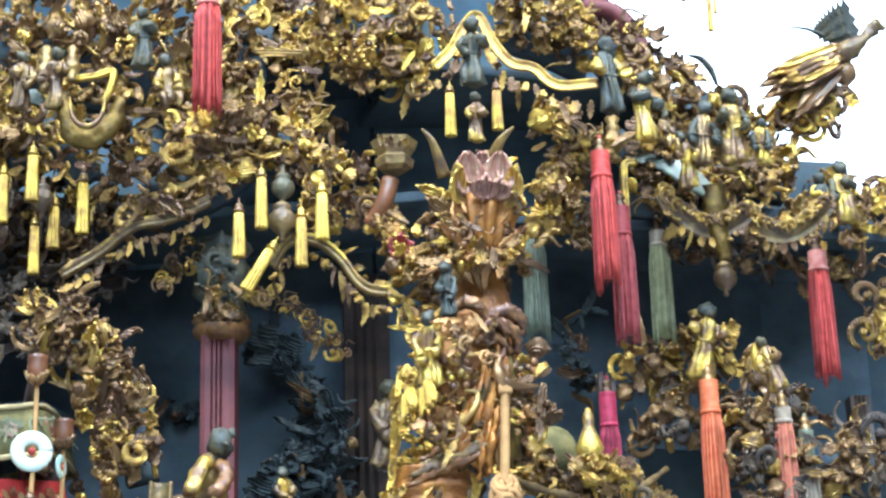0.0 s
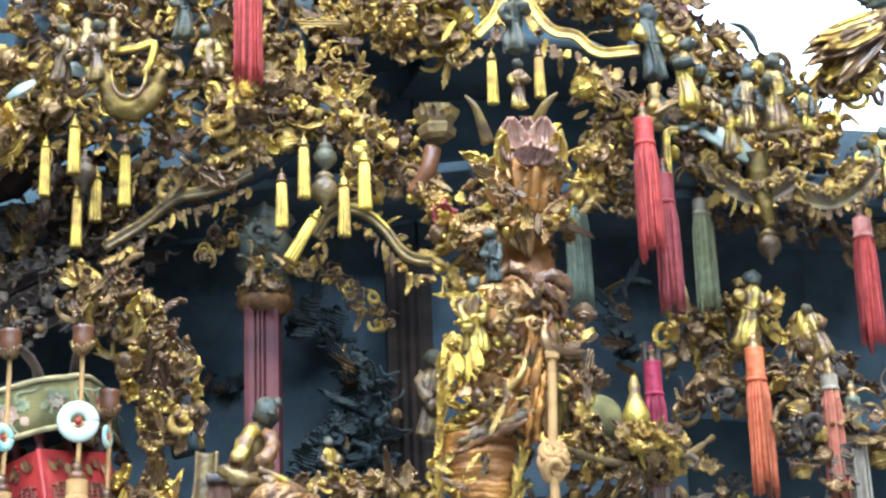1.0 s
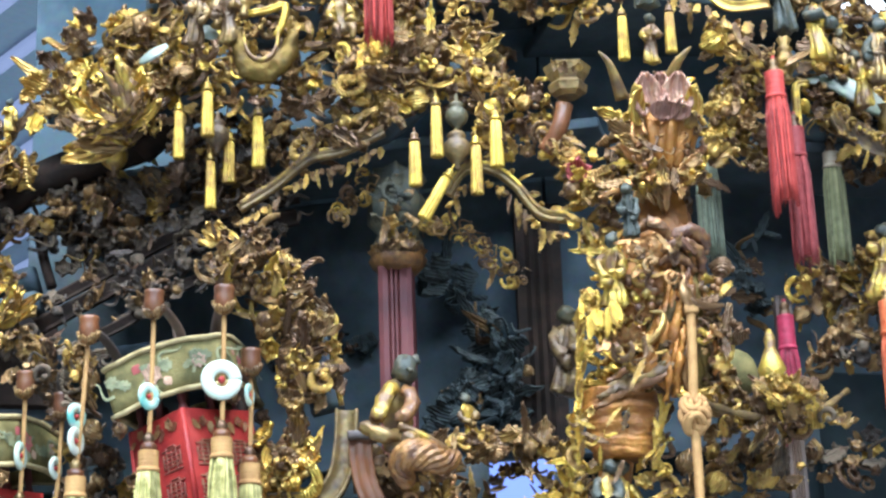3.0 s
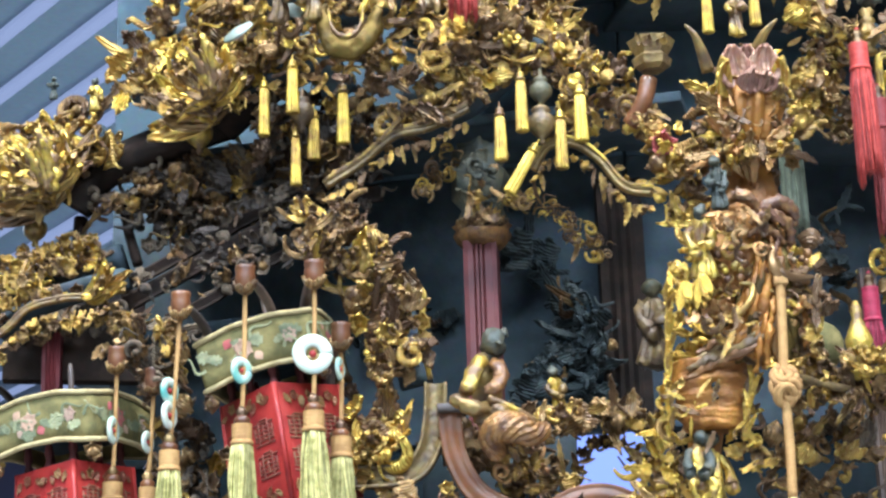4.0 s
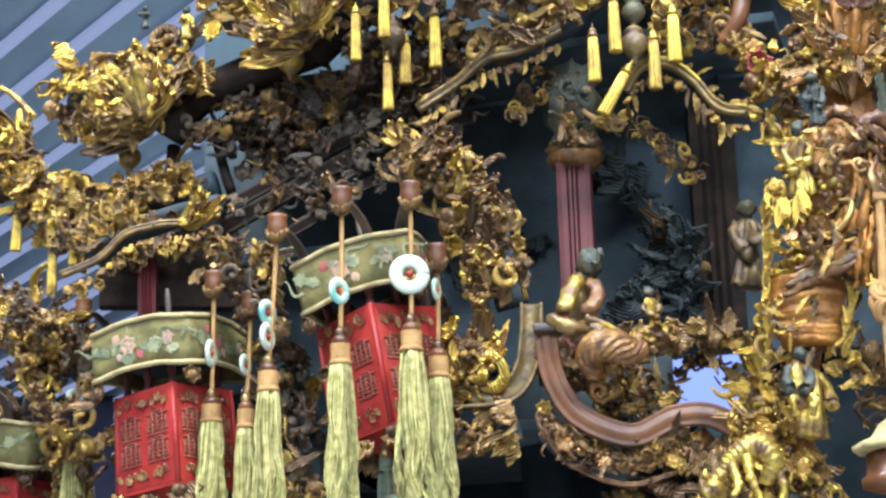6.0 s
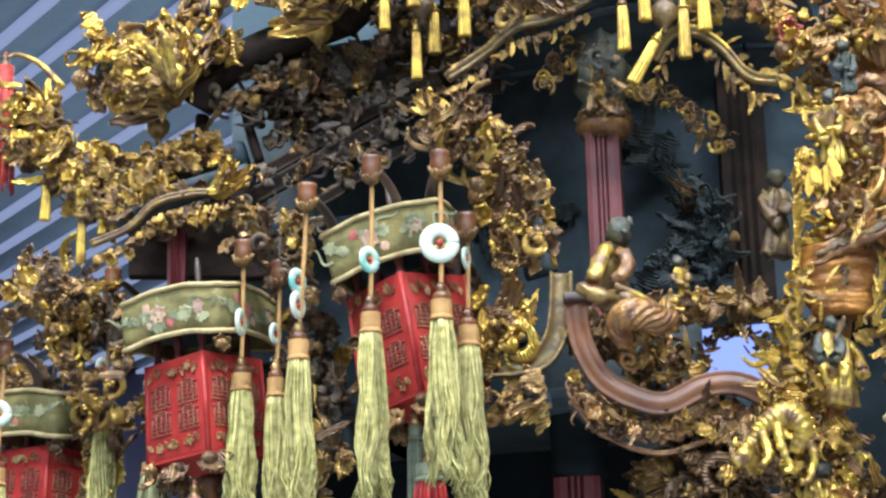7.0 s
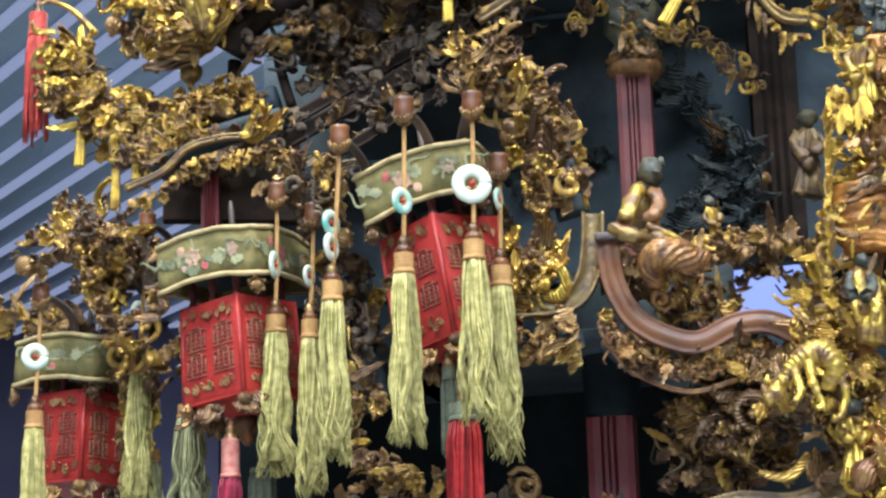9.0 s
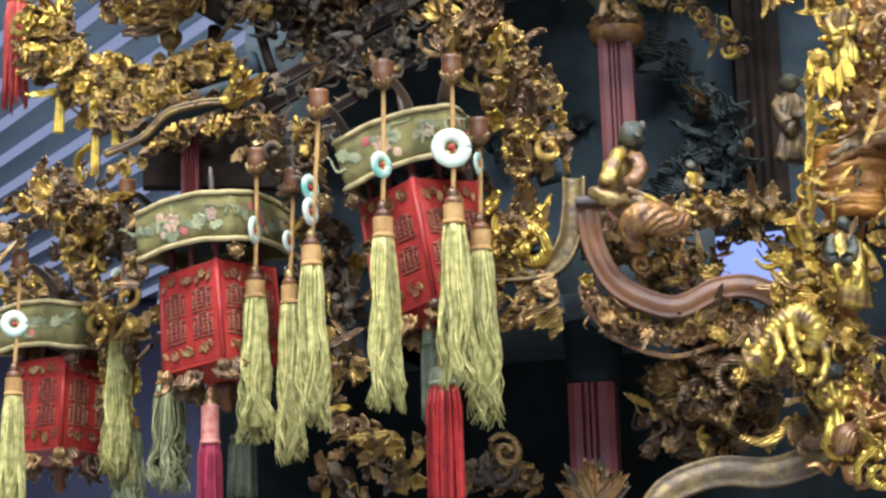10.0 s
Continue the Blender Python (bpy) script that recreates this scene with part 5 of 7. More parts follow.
statue((0.571, -0.020, 2.398), 0.0521, -10, 0, GILT_W, "gilded statuette with a dark face beside the roof corner", False, 52, PATINA)
statue((0.640, 0.030, 2.346), 0.0624, 10, 5, PATINA, "dark painted statuette at the far roof corner", False, 53, GILT_W)
statue((0.670, 0.030, 2.349), 0.0731, 0, -5, GILT_W, "gilded statuette with a dark head at the far roof corner", False, 54, PATINA)
statue((0.460, -0.060, 2.399), 0.0437, 40, 0, WORN_W, "worn gilded crouching statuette on the roof slope", True, 55, WORN_W)
statue((0.488, -0.030, 2.368), 0.0632, 0, -8, GILT_W, "gilded statuette under the roof slope", False, 14)
statue((0.501, 0.050, 2.183), 0.0861, -10, 10, GILT_W, "gilded statuette holding a rod in the side niche", False, 15)
statue((0.574, 0.010, 2.159), 0.0632, -20, -16, GILT_W, "worn gilded statuette leaning in the side niche", False, 16)
statue((-0.420, 0.100, 2.419), 0.0402, 0, 0, GILT_W, "small gilded statuette on the roof corner", False, 17)
statue((-0.477, 0.140, 2.451), 0.0287, 0, 0, PATINA, "small dark statuette on the roof corner", False, 18)
statue((-0.046, -0.110, 2.424), 0.0574, 20, -6, WORN_W, "worn gilded statuette with a dark head on the upper tier", True, 19, GILT_W)
statue((-0.162, -0.090, 2.433), 0.0660, 0, 0, WORN_W, "worn gilded statuette on the upper tier", False, 20)
statue((-0.200, -0.080, 2.437), 0.0632, 0, 6, WORN_W, "worn gilded statuette with a dark head on the upper tier", False, 21)
statue((-0.075, -0.100, 2.472), 0.0689, 0, 0, PATINA, "dark painted statuette on the upper tier", False, 22)
statue((0.165, 0.000, 2.079), 0.0976, 10, 6, OLD, "worn dull gilded standing statuette behind the tower", False, 23)
statue((0.214, -0.250, 2.160), 0.0517, -30, 0, PATINA, "small dark blue-green statuette on the tower", False, 25)
statue((0.195, -0.250, 2.097), 0.0689, -20, 4, GILT_W, "gilded statuette on the tower", False, 26)

# ---- hanging gilt rods ----


def rod(at, length, width, lean=0.0, group="hanging gilt rods"):
    """A carved wooden tassel: fluted rod, with a collar and a bead above."""
    top = thing("gilt_rod", "carved yellow gilt hanging rod shaped like a tassel", "rod", at, group)
    top.rotation_euler = (0, radians(lean), 0)
    r = width / 2
    part("fluted_rod", lathe([(r * 0.98, -length), (r, -length * 0.97), (r * 0.9, -length * 0.5), (r * 0.78, -length * 0.06), (r * 0.6, 0)], 44, 0.17, 11), YELLOW, top)
    part("collar", lathe([(r * 0.55, 0), (r * 0.95, r * 0.1), (r * 0.95, r * 0.4), (r * 0.5, r * 0.6), (r * 0.7, r * 1.0), (r * 0.6, r * 1.4), (r * 0.15, r * 1.7), (r * 0.1, r * 2.6)], 10), GILT_W, top)
    return top


for at, n, w, lean in (((0.023, -0.100, 2.316), 85, 20, 0), ((0.045, -0.100, 2.353), 98, 20, 0), ((0.084, -0.070, 2.322), 94, 20, 0), ((0.105, -0.070, 2.348), 90, 22, 0), ((0.054, -0.090, 2.281), 88, 20, 30),
                       ((-0.222, 0.000, 2.397), 92, 17, 0), ((-0.190, -0.020, 2.410), 88, 20, 0), ((-0.172, 0.020, 2.369), 80, 20, 0), ((-0.137, -0.030, 2.376), 98, 20, 0), ((-0.191, 0.020, 2.348), 92, 17, 0)):
    rod(at, n * (2.02 + at[1]) / 3480, w * (2.12 + at[1]) / 3480, lean)
for at, n, w, lean in (((0.233, -0.120, 2.435), 86, 18, 0), ((0.280, -0.120, 2.438), 80, 18, 0), ((-0.628, 0.180, 2.253), 74, 17, 2), ((-0.586, 0.170, 2.256), 80, 18, 0), ((-0.537, 0.140, 2.236), 80, 18, -2),
                       ((-0.587, 0.180, 2.207), 86, 16, 0), ((-0.561, 0.170, 2.223), 62, 14, 0), ((0.579, 0.200, 2.704), 72, 10, 0), ((0.548, 0.200, 2.730), 50, 8, 0), ((0.616, 0.200, 2.738), 52, 8, 0),
                       ((0.586, 0.200, 2.707), 40, 7, 0), ((-0.561, 0.220, 2.249), 75, 17, 0), ((-0.573, 0.230, 2.240), 60, 15, 0)):
    rod(at, n * (2.02 + at[1]) / 3480, w * (2.12 + at[1]) / 3480, lean, "hanging gilt rods of the corners")
# bulbs among the rods
for at, r, mat in (((0.065, -0.070, 2.318), 24, OLD), ((0.066, -0.070, 2.353), 20, PATINA), ((-0.183, 0.010, 2.372), 22, OLD), ((0.536, 0.050, 2.294), 22, WORN_W), ((-0.491, 0.130, 2.294), 22, WORN_W), ((-0.302, 0.080, 2.380), 26, GILT_W),
                   ((0.712, 0.120, 2.566), 24, GILT_W), ((0.693, 0.120, 2.522), 20, GILT_W), ((-0.489, 0.130, 2.294), 21, WORN_W)):
    u = r * 0.00056
    s = lathe([(u * 0.1, -u * 1.7), (u * 0.25, -u * 1.5), (u * 0.2, -u * 1.2), (u * 0.5, -u * 0.95), (u * 0.9, -u * 0.5), (u, 0), (u * 0.9, u * 0.5), (u * 0.55, u * 0.85), (u * 0.7, u * 1.0), (u * 0.6, u * 1.25), (u * 0.2, u * 1.5), (u * 0.1, u * 2.2)], 18, 0.06, 8)
    single("melon_pendant", s, mat, "gilded melon-shaped pendant with a turned drop", "pendant", pose(*at), "melon pendants")

# ---- tassels ----


def tassel(cap, length, width, silk_mat, label, cap_mat=None, cord_top=None, rings=(), wavy=0.0, head=0.12, strands=90, seed=0, group="", spread=1.1, rope=None):
    """cap: place of the cap's top; cord_top: where its cord hangs from; rings: (height above the cap, radius, turn) of jade rings."""
    rnd = random.Random(seed * 3 + 1)
    top = thing("tassel", label, "tassel", cap, group)
    r, hl = width / 2, length * head
    if cord_top is not None:
        pts = spline([Vector(cord_top) - Vector(cap), (Vector(cord_top) - Vector(cap)) * 0.5 + Vector((0.0006, 0, 0)), (0, 0, 0)], 6)
        part("cord", sweep(pts, 0.0022 if width > 0.015 else 0.0016, 7), rope or CORD, top)
        part("cord_knot", lathe([(0.002, -0.004), (0.006, 0), (0.0066, 0.005), (0.004, 0.009), (0.006, 0.012), (0.002, 0.018)], 9), BRONZE, top, "dark bound knot")
        if rings:
            up = Vector(cord_top) - Vector(cap)
            part("finial", lathe([(0.004, -0.012), (0.007, -0.010), (0.0085, -0.004), (0.0095, 0.004), (0.0088, 0.008), (0.0096, 0.011), (0.0092, 0.014), (0.002, 0.0155)], 14), MOULD, top, "reddish brown turned spool", Matrix.Translation(up))
            cup = new("leaf_cup", piece_mesh("flower", 1, BRONZE))
            cup.parent, cup.matrix_basis = top, Matrix.Translation(up + Vector((0, 0, -0.012))) @ pose(0, 0, 0, -62, 0, 0) @ Matrix.Scale(0.030, 4)
            back = Vector((-0.014 if seed in (40, 42) else 0.016, 0.06, -0.008))
            part("arm", sweep(spline([up, up + back * 0.45 + Vector((0, 0, 0.006)), up + back, up + back * 1.2 + Vector((0, 0, -0.02))], 4), [0.0042 + 0.0001 * i for i in range(13)], 8, 0.8), UMBER, top, "dark curved lantern arm")
        for z, rr, turn in rings:
            s = Shape()
            loop = [(rr * 0.68 * math.cos(a), 0, rr * 0.68 * math.sin(a)) for a in [2 * math.pi * k / 28 for k in range(29)]]
            sweep(loop, rr * 0.34, 10, 0.55, (0, 1, 0), shape=s)
            part("jade_ring", s, JADE, top, "pale jade ring with a teal flush", pose(0, -0.003, z, 0, 0, turn))
            part("coral_bead", lathe(globe(rr * 0.19), 9), RED, top, "coral red bead", pose(0, -0.003, z))
    prof = []
    n = 9
    for k in range(n + 1):
        z = -hl * (1 - k / n)
        prof += [(r * (0.80 if k % 2 else 0.785), z), (r * (0.81 if k % 2 else 0.79), z + hl / n * 0.5)]
    prof += [(r * 0.5, hl / n * 0.9)]
    part("cap", lathe(prof, 16), cap_mat or CORD, top, "wound silk cap")
    part("binding", lathe([(r * 0.86, -hl - 0.0015), (r * 0.92, -hl), (r * 0.86, -hl + 0.0025)], 14), cap_mat or CORD, top)
    if rings:
        part("bead", lathe([(r * 0.5, 0), (r * 0.66, 0.002), (r * 0.66, 0.006), (r * 0.4, 0.009)], 12), MOULD, top, "brown lacquered bead")
    s = Shape()
    L = length - hl
    lathe([(r * 0.5 * spread, -length * 0.93), (r * 0.75, -hl - L * 0.5), (r * 0.72, -hl - L * 0.1), (r * 0.6, -hl + 0.001)], 10, 0, 0, 0, s)
    locks = [(rnd.uniform(0, 6), rnd.uniform(0.5, 1.25), rnd.uniform(0.8, 1.9), rnd.uniform(0.88, 1.06), rnd.gauss(0, 0.3)) for k in range(13)]
    for k in range(strands):
        a, q = rnd.uniform(0, 2 * math.pi), rnd.uniform(0.72, 1.0)
        lock = locks[int(a / (2 * math.pi) * 12.99)]
        end = -hl - L * (lock[3] + rnd.uniform(-0.03, 0.03))
        ph, amp, fr = lock[0] + rnd.gauss(0, 0.25), wavy * r * lock[1] * rnd.uniform(0.7, 1.3), lock[2] + rnd.gauss(0, 0.08)
        steps = 14 if wavy else 6
        drift = lock[4] * (1 if wavy else 0.25) + rnd.gauss(0, 0.08)
        pts = []
        for i in range(steps + 1):
            u = i / steps
            rad = r * (q * (0.78 + 0.22 * min(1, u * 6)) * (1 + (spread - 1) * u))
            aa = a + drift * u
            w = amp * math.sin(fr * 2 * math.pi * u * (0.6 + 0.6 * u) + ph) * u ** 1.3
            flick = wavy * r * 0.5 * lock[4] * max(0.0, u - 0.8) * 5
            pts.append((rad * math.cos(aa) + w + flick, rad * math.sin(aa) + w * 0.6 * math.cos(ph), -hl + (end + hl) * u))
        sweep(pts, [r * (0.066 if wavy else 0.06) * (1 - 0.45 * (i / steps) ** 3) for i in range(steps + 1)], 3, 1, (0, 1, 0), shape=s)
    part("skirt", s, silk_mat, top, kind="stuff")
    return top


def px2(n, y=0.0):
    return n * (2.02 + y) / 3480


LIGHT = silk("pink_cap_silk", (0.62, 0.25, 0.18), (0.50, 0.12, 0.09))
hung = (
    ((-0.009, -0.100, 2.555), 246, 50, S_RED, "long red silk tassel with a pale pink cap", LIGHT, 0.1),
    ((0.391, -0.060, 2.393), 256, 44, S_RED, "red silk tassel with a wound cap on the balcony", S_RED, 0.18),
    ((0.417, -0.010, 2.351), 255, 42, S_DULL, "dull red silk tassel behind another tassel", S_DULL, 0.2),
    ((0.472, 0.080, 2.357), 216, 38, S_OLIVE, "pale olive silk tassel", S_BEIGE, 0.12),
    ((0.332, 0.050, 2.352), 206, 42, S_GREY, "grey-green silk tassel beside the tower", S_GREY, 0.1),
    ((0.644, 0.070, 2.329), 243, 42, S_RED, "red silk tassel under the far eave", LIGHT, 0.14),
    ((0.403, 0.060, 2.169), 215, 38, S_CRIM, "crimson silk tassel below the lotus cup", S_CRIM, 0.26),
    ((0.506, 0.037, 2.175), 250, 42, S_ORANGE, "bright orange silk tassel with a wound cap", S_ORANGE, 0.22),
    ((0.585, 0.050, 2.149), 240, 38, S_SALMON, "salmon silk tassel with a beige cap", S_BEIGE, 0.1),
    ((0.610, 0.060, 2.126), 230, 34, S_BEIGE, "beige silk tassel with a grey wound cap", S_GREY, 0.22),
    ((-0.694, 0.220, 2.408), 236, 42, S_RED, "red silk tassel hanging free at the roof corner", S_RED, 0.17),
    ((-0.174, -0.140, 1.861), 260, 60, S_DEEP, "deep red silk tassel under the lantern", S_GREY, 0.1),
    ((-0.413, -0.030, 1.852), 200, 40, S_CRIM, "crimson silk tassel with a pink cap under the lantern", LIGHT, 0.3),
    ((-0.190, -0.100, 1.903), 150, 30, S_GREY, "dull grey-green silk tassel under the lantern", S_GREY, 0.12),
    ((-0.393, 0.030, 1.833), 110, 46, S_GREY, "dull green silk tassel under the lantern", S_GREY, 0.05),
)
for i, (at, n, w, mat, label, capm, head) in enumerate(hung):
    tassel(at, px2(n, at[1]), px2(w, at[1]), mat, label, capm, Vector(at) + Vector((0, 0, 0.02)), head=head, seed=i, rope=capm)
FREE = (
    ((-0.157, -0.185, 2.003), 312, 46, (-0.155, -0.185, 2.132), ((0.054, 0.0185, 12),)),
    ((-0.220, -0.200, 1.990), 318, 44, (-0.217, -0.200, 2.125), ((0.050, 0.0125, 50),)),
    ((-0.135, -0.150, 1.986), 318, 44, (-0.134, -0.150, 2.081), ((0.065, 0.011, 75),)),
    ((-0.293, -0.150, 1.979), 310, 44, (-0.284, -0.150, 2.117), ((0.057, 0.0125, 60), (0.034, 0.0135, 70))),
    ((-0.330, -0.050, 1.965), 290, 38, (-0.325, -0.050, 2.070), ((0.045, 0.011, 70),)),
    ((-0.365, -0.045, 1.972), 270, 44, (-0.363, -0.045, 2.094), ((0.052, 0.014, 80),)),
    ((-0.543, 0.120, 1.969), 262, 40, (-0.535, 0.120, 2.116), ((0.050, 0.0125, 65),)),
    ((-0.647, 0.090, 1.910), 270, 38, (-0.643, 0.090, 2.034), ((0.059, 0.0145, 25),)),
    ((-0.472, 0.050, 1.903), 200, 50, None, ()),
    ((-0.534, 0.140, 1.872), 190, 42, None, ()),
)
for i, (at, n, w, cord, rings) in enumerate(FREE):
    tassel(at, px2(n, at[1]), px2(w, at[1]), S_GREEN if i < 8 else S_OLIVE, "long wavy yellow-green silk tassel hung below a jade ring" if rings else "wavy yellow-green silk tassel under the lantern", CORD, cord, rings, 0.55, 0.1, 165, 40 + i,
           "lantern tassels", 1.15)
# tan rope with a knot in front of the tower
rope = thing("knotted_rope", "tan twisted rope with an ornamental knot before the tower", "rope", (0.261, -0.255, 2.082))
K = Vector((0.257, -0.255, 1.996)) - rope.location
E_ = Vector((0.256, -0.255, 1.897)) - rope.location
part("cord", sweep(spline([(0, 0, 0.012), tuple(K * 0.5), tuple(K), tuple((K + E_) / 2 + Vector((0.0008, 0, 0))), tuple(E_)], 6), 0.0042, 8), CORD, rope)
part("cap", block(-0.0062, 0.0062, -0.006, 0.006, -0.004, 0.005, 0.0015), CORD, rope, "bound square collar", pose(0, 0, 0.008))
for k in range(8):
    a = k * 2.4
    loop = [(0.0066 * math.cos(q) + 0.0056 * math.cos(a), 0.006 * math.sin(q) * math.sin(a) - 0.004 - 0.001 * (k % 3), 0.0078 * math.sin(q) + 0.0105 * math.sin(a)) for q in [2 * math.pi * i / 16 for i in range(17)]]
    part("knot_loop", sweep(loop, 0.0029, 7), CORD, rope, "", Matrix.Translation(K))
drop = part("drop", lathe([(0.018, -0.066), (0.030, -0.062), (0.031, -0.054), (0.026, -0.051), (0.026, -0.034), (0.020, -0.030)], 32, 0.03, 8), MOULD, rope, "brown lacquered tier", Matrix.Translation(E_))
part("drop_roof", lathe([(0.028, -0.032), (0.035, -0.031), (0.036, -0.027), (0.026, -0.021), (0.020, -0.019), (0.016, -0.013), (0.013, -0.008), (0.007, -0.004), (0.004, 0.001)], 40, 0.05, 10), BEIGE, drop, "cream scalloped roof")

# ---- lanterns ----


def lantern(at, turn, tilt, body_turn, body_tilt, height, label, bright=RED, gap=0.014, seed=1):
    """A square hanging lantern: a brocade collar with corded wavy edges that leans by tilt, spindles, four flared lacquer panels, a foot and gilt pieces. at: centre of the collar."""
    top = thing("lantern", label, "lantern", at, "hanging lanterns")
    stand = pose(0, 0, 0, 0, body_tilt, 0) @ pose(0, 0, 0, 0, 0, body_turn)
    top.rotation_euler = stand.to_euler()
    lean = stand.inverted() @ pose(0, 0, 0, 0, tilt, 0) @ pose(0, 0, 0, 0, 0, turn)
    R, r, hb = 0.082, 0.056, 0.0235
    N = 4
    step, ap, half = 2 * math.pi / N, math.cos(math.pi / N), math.sin(math.pi / N)

    def rise(u):
        v = min(1, min(u, 1 - u) / 0.38)
        return 0.006 * v * v * (3 - 2 * v)

    def ring_line(rad, z, n=12):
        out = []
        for k in range(N):
            a0, a1 = step * k, step * (k + 1)
            p, q = Vector((rad * math.cos(a0), rad * math.sin(a0), 0)), Vector((rad * math.cos(a1), rad * math.sin(a1), 0))
            for i in range(n + 1):
                u = 0.035 + 0.93 * i / n
                out.append(p.lerp(q, u) * (1 + 0.025 * math.sin(math.pi * u)) + Vector((0, 0, z + rise(u))))
        return out + [out[0]]

    s = Shape()
    levels = [(R * 0.99, hb), (R * 1.005, hb * 0.4), (R * 1.005, -hb * 0.4), (R * 0.99, -hb), (R * 0.94, -hb), (R * 0.94, hb)]
    loops = [ring_line(q, z) for q, z in levels]
    n, rings = len(loops[0]), len(loops)
    s.add([p for lp in loops for p in lp], [(i * n + k, i * n + k + 1, ((i + 1) % rings) * n + k + 1, ((i + 1) % rings) * n + k) for i in range(rings) for k in range(n - 1)])
    collar = part("brocade_collar", s, SAGE, top, "faded sage green embroidered collar", lean)
    for z in (hb, -hb):
        part("cord_edge", sweep(ring_line(R * 1.0, z), 0.0028, 7), BEIGE, collar, "beige corded edge")
    rnd = random.Random(seed + 3)
    sprigs = [("flower", -0.012, 0, 0.023, PETAL, 0), ("flower", 0.034, 0, 0.017, PINK, 20), ("bud", -0.026, 0.009, 0.011, PETAL, 40), ("bud", 0.001, -0.010, 0.011, PETAL, -30), ("bud", -0.022, -0.010, 0.010, PINK, 120)]
    for j in range(13):
        sprigs.append(("leaf" if j % 3 else "tendril", -0.052 + 0.105 * j / 12 + rnd.uniform(-0.003, 0.003), rnd.uniform(-0.011, 0.009), rnd.uniform(0.016, 0.024), SPRIG, rnd.choice((-1, 1)) * rnd.uniform(50, 110)))
    for k in range(N):
        a = step * (k + 0.5)
        d = Vector((math.cos(a), math.sin(a), 0))
        side = Vector((-d.y, d.x, 0))
        yaw = math.degrees(math.atan2(d.x, -d.y))
        if (lean.to_3x3() @ d).dot(Vector((0, -1, 0)) @ stand.to_3x3()) < 0:
            continue
        for kind, off, dz, size, mat, rot in sprigs:
            ob = new({"flower": "embroidered_flower", "leaf": "embroidered_leaf", "bud": "embroidered_bud", "tendril": "embroidered_stem"}[kind], piece_mesh(kind, rnd.randrange(len(LIBRARY[kind])), mat))
            ob.parent = collar
            ob.matrix_basis = Matrix.Translation(d * R * ap * 1.028 + side * off + Vector((0, 0, dz + 0.005))) @ pose(0, 0, 0, 0, 0, yaw) @ Matrix.Diagonal((1, 0.16, 1, 1)) @ pose(0, 0, 0, 0, rot, 0) @ Matrix.Scale(size, 4)
    z1, z0 = -hb - gap, -hb - gap - height
    flare = 1.06

    def flared(shape):
        out = Shape()
        out.f, out.m = shape.f, shape.m
        for x, y, z in shape.v:
            u = max(0.0, min(1.0, (z1 - z) / height))
            out.v.append((x * (1 + (flare - 1) * u), y - r * ap * (flare - 1) * u, z))
        return out

    for k in range(N):
        a, e = step * (k + 0.5), step * k
        d, dv = Vector((math.cos(a), math.sin(a), 0)), Vector((math.cos(e), math.sin(e), 0))
        yaw = math.degrees(math.atan2(d.x, -d.y))
        m = Matrix.Translation(d * r * ap) @ pose(0, 0, 0, 0, 0, yaw)
        w = r * half
        panel = part("lacquer_panel", flared(block(-w + 0.001, w - 0.001, -0.002, 0.002, z0, z1, 0.0008)), bright, top, "", m)
        rel = Shape()
        for cx in (-0.47, 0.47):
            for zz in range(2):
                zc = z0 + height * (0.36 + 0.27 * zz)
                for q, reach in ((-2.6, 0.0135), (-1.6, 0.0135), (-0.7, 0.012), (0.3, 0.0135), (1.3, 0.009), (2.2, 0.0135), (2.9, 0.005)):
                    rel.put(block(-reach, reach, -0.0008, 0.0008, -0.0008, 0.0008, 0.0003), pose(cx * w, -0.0026, zc + q * 0.0042))
                for q, reach in ((-1.35, 0.006), (-0.75, 0.0115), (0, 0.008), (0.75, 0.0115), (1.35, 0.006)):
                    rel.put(block(-0.0008, 0.0008, -0.0008, 0.0008, -reach, reach, 0.0003), pose(cx * w + q * 0.009, -0.0028, zc))
        part("relief_pattern", flared(rel), RELIEF, panel, "dull gilt fret pattern", kind="stuff")
        for zz, rot, u in ((z1 - 0.011, 180, 0.1), (z0 + 0.011, 0, 0.9)) if (stand.to_3x3() @ d).y < 0.2 else ():
            for j, off in enumerate((-0.032, -0.0215, -0.011, 0.0, 0.011, 0.0215, 0.032)):
                kind = ("leaf", "flower", "leaf", "tuft")[j % 4]
                ob = new({"leaf": "relief_leaf", "flower": "relief_flower", "tuft": "relief_tuft"}[kind], piece_mesh(kind, rnd.randrange(3), RELIEF_L))
                ob.parent = panel
                ob.matrix_basis = pose(off, -0.0025 - r * ap * (flare - 1) * u, zz + rnd.uniform(-0.002, 0.002)) @ Matrix.Diagonal((1, 0.4, 1, 1)) @ pose(0, 0, 0, 0, rot + rnd.uniform(-70, 70), 0) @ Matrix.Scale(0.0135, 4)
        part("corner_bead", sweep([dv * r * flare + Vector((0, 0, z0)), dv * r + Vector((0, 0, z1))], 0.003, 7), bright, top)
        spool = lathe([(0.003, 0), (0.005, 0.004), (0.003, 0.01), (0.0045, 0.016), (0.003, gap + 0.016)], 8)
        part("spindle", spool, PLUM, top, "red turned spindle", Matrix.Translation(dv * r * 0.8 + Vector((0, 0, z1 - 0.002))))
        part("spindle", spool, PLUM, top, "red turned spindle", Matrix.Translation(d * r * 0.6 + Vector((0, 0, z1 - 0.002))))
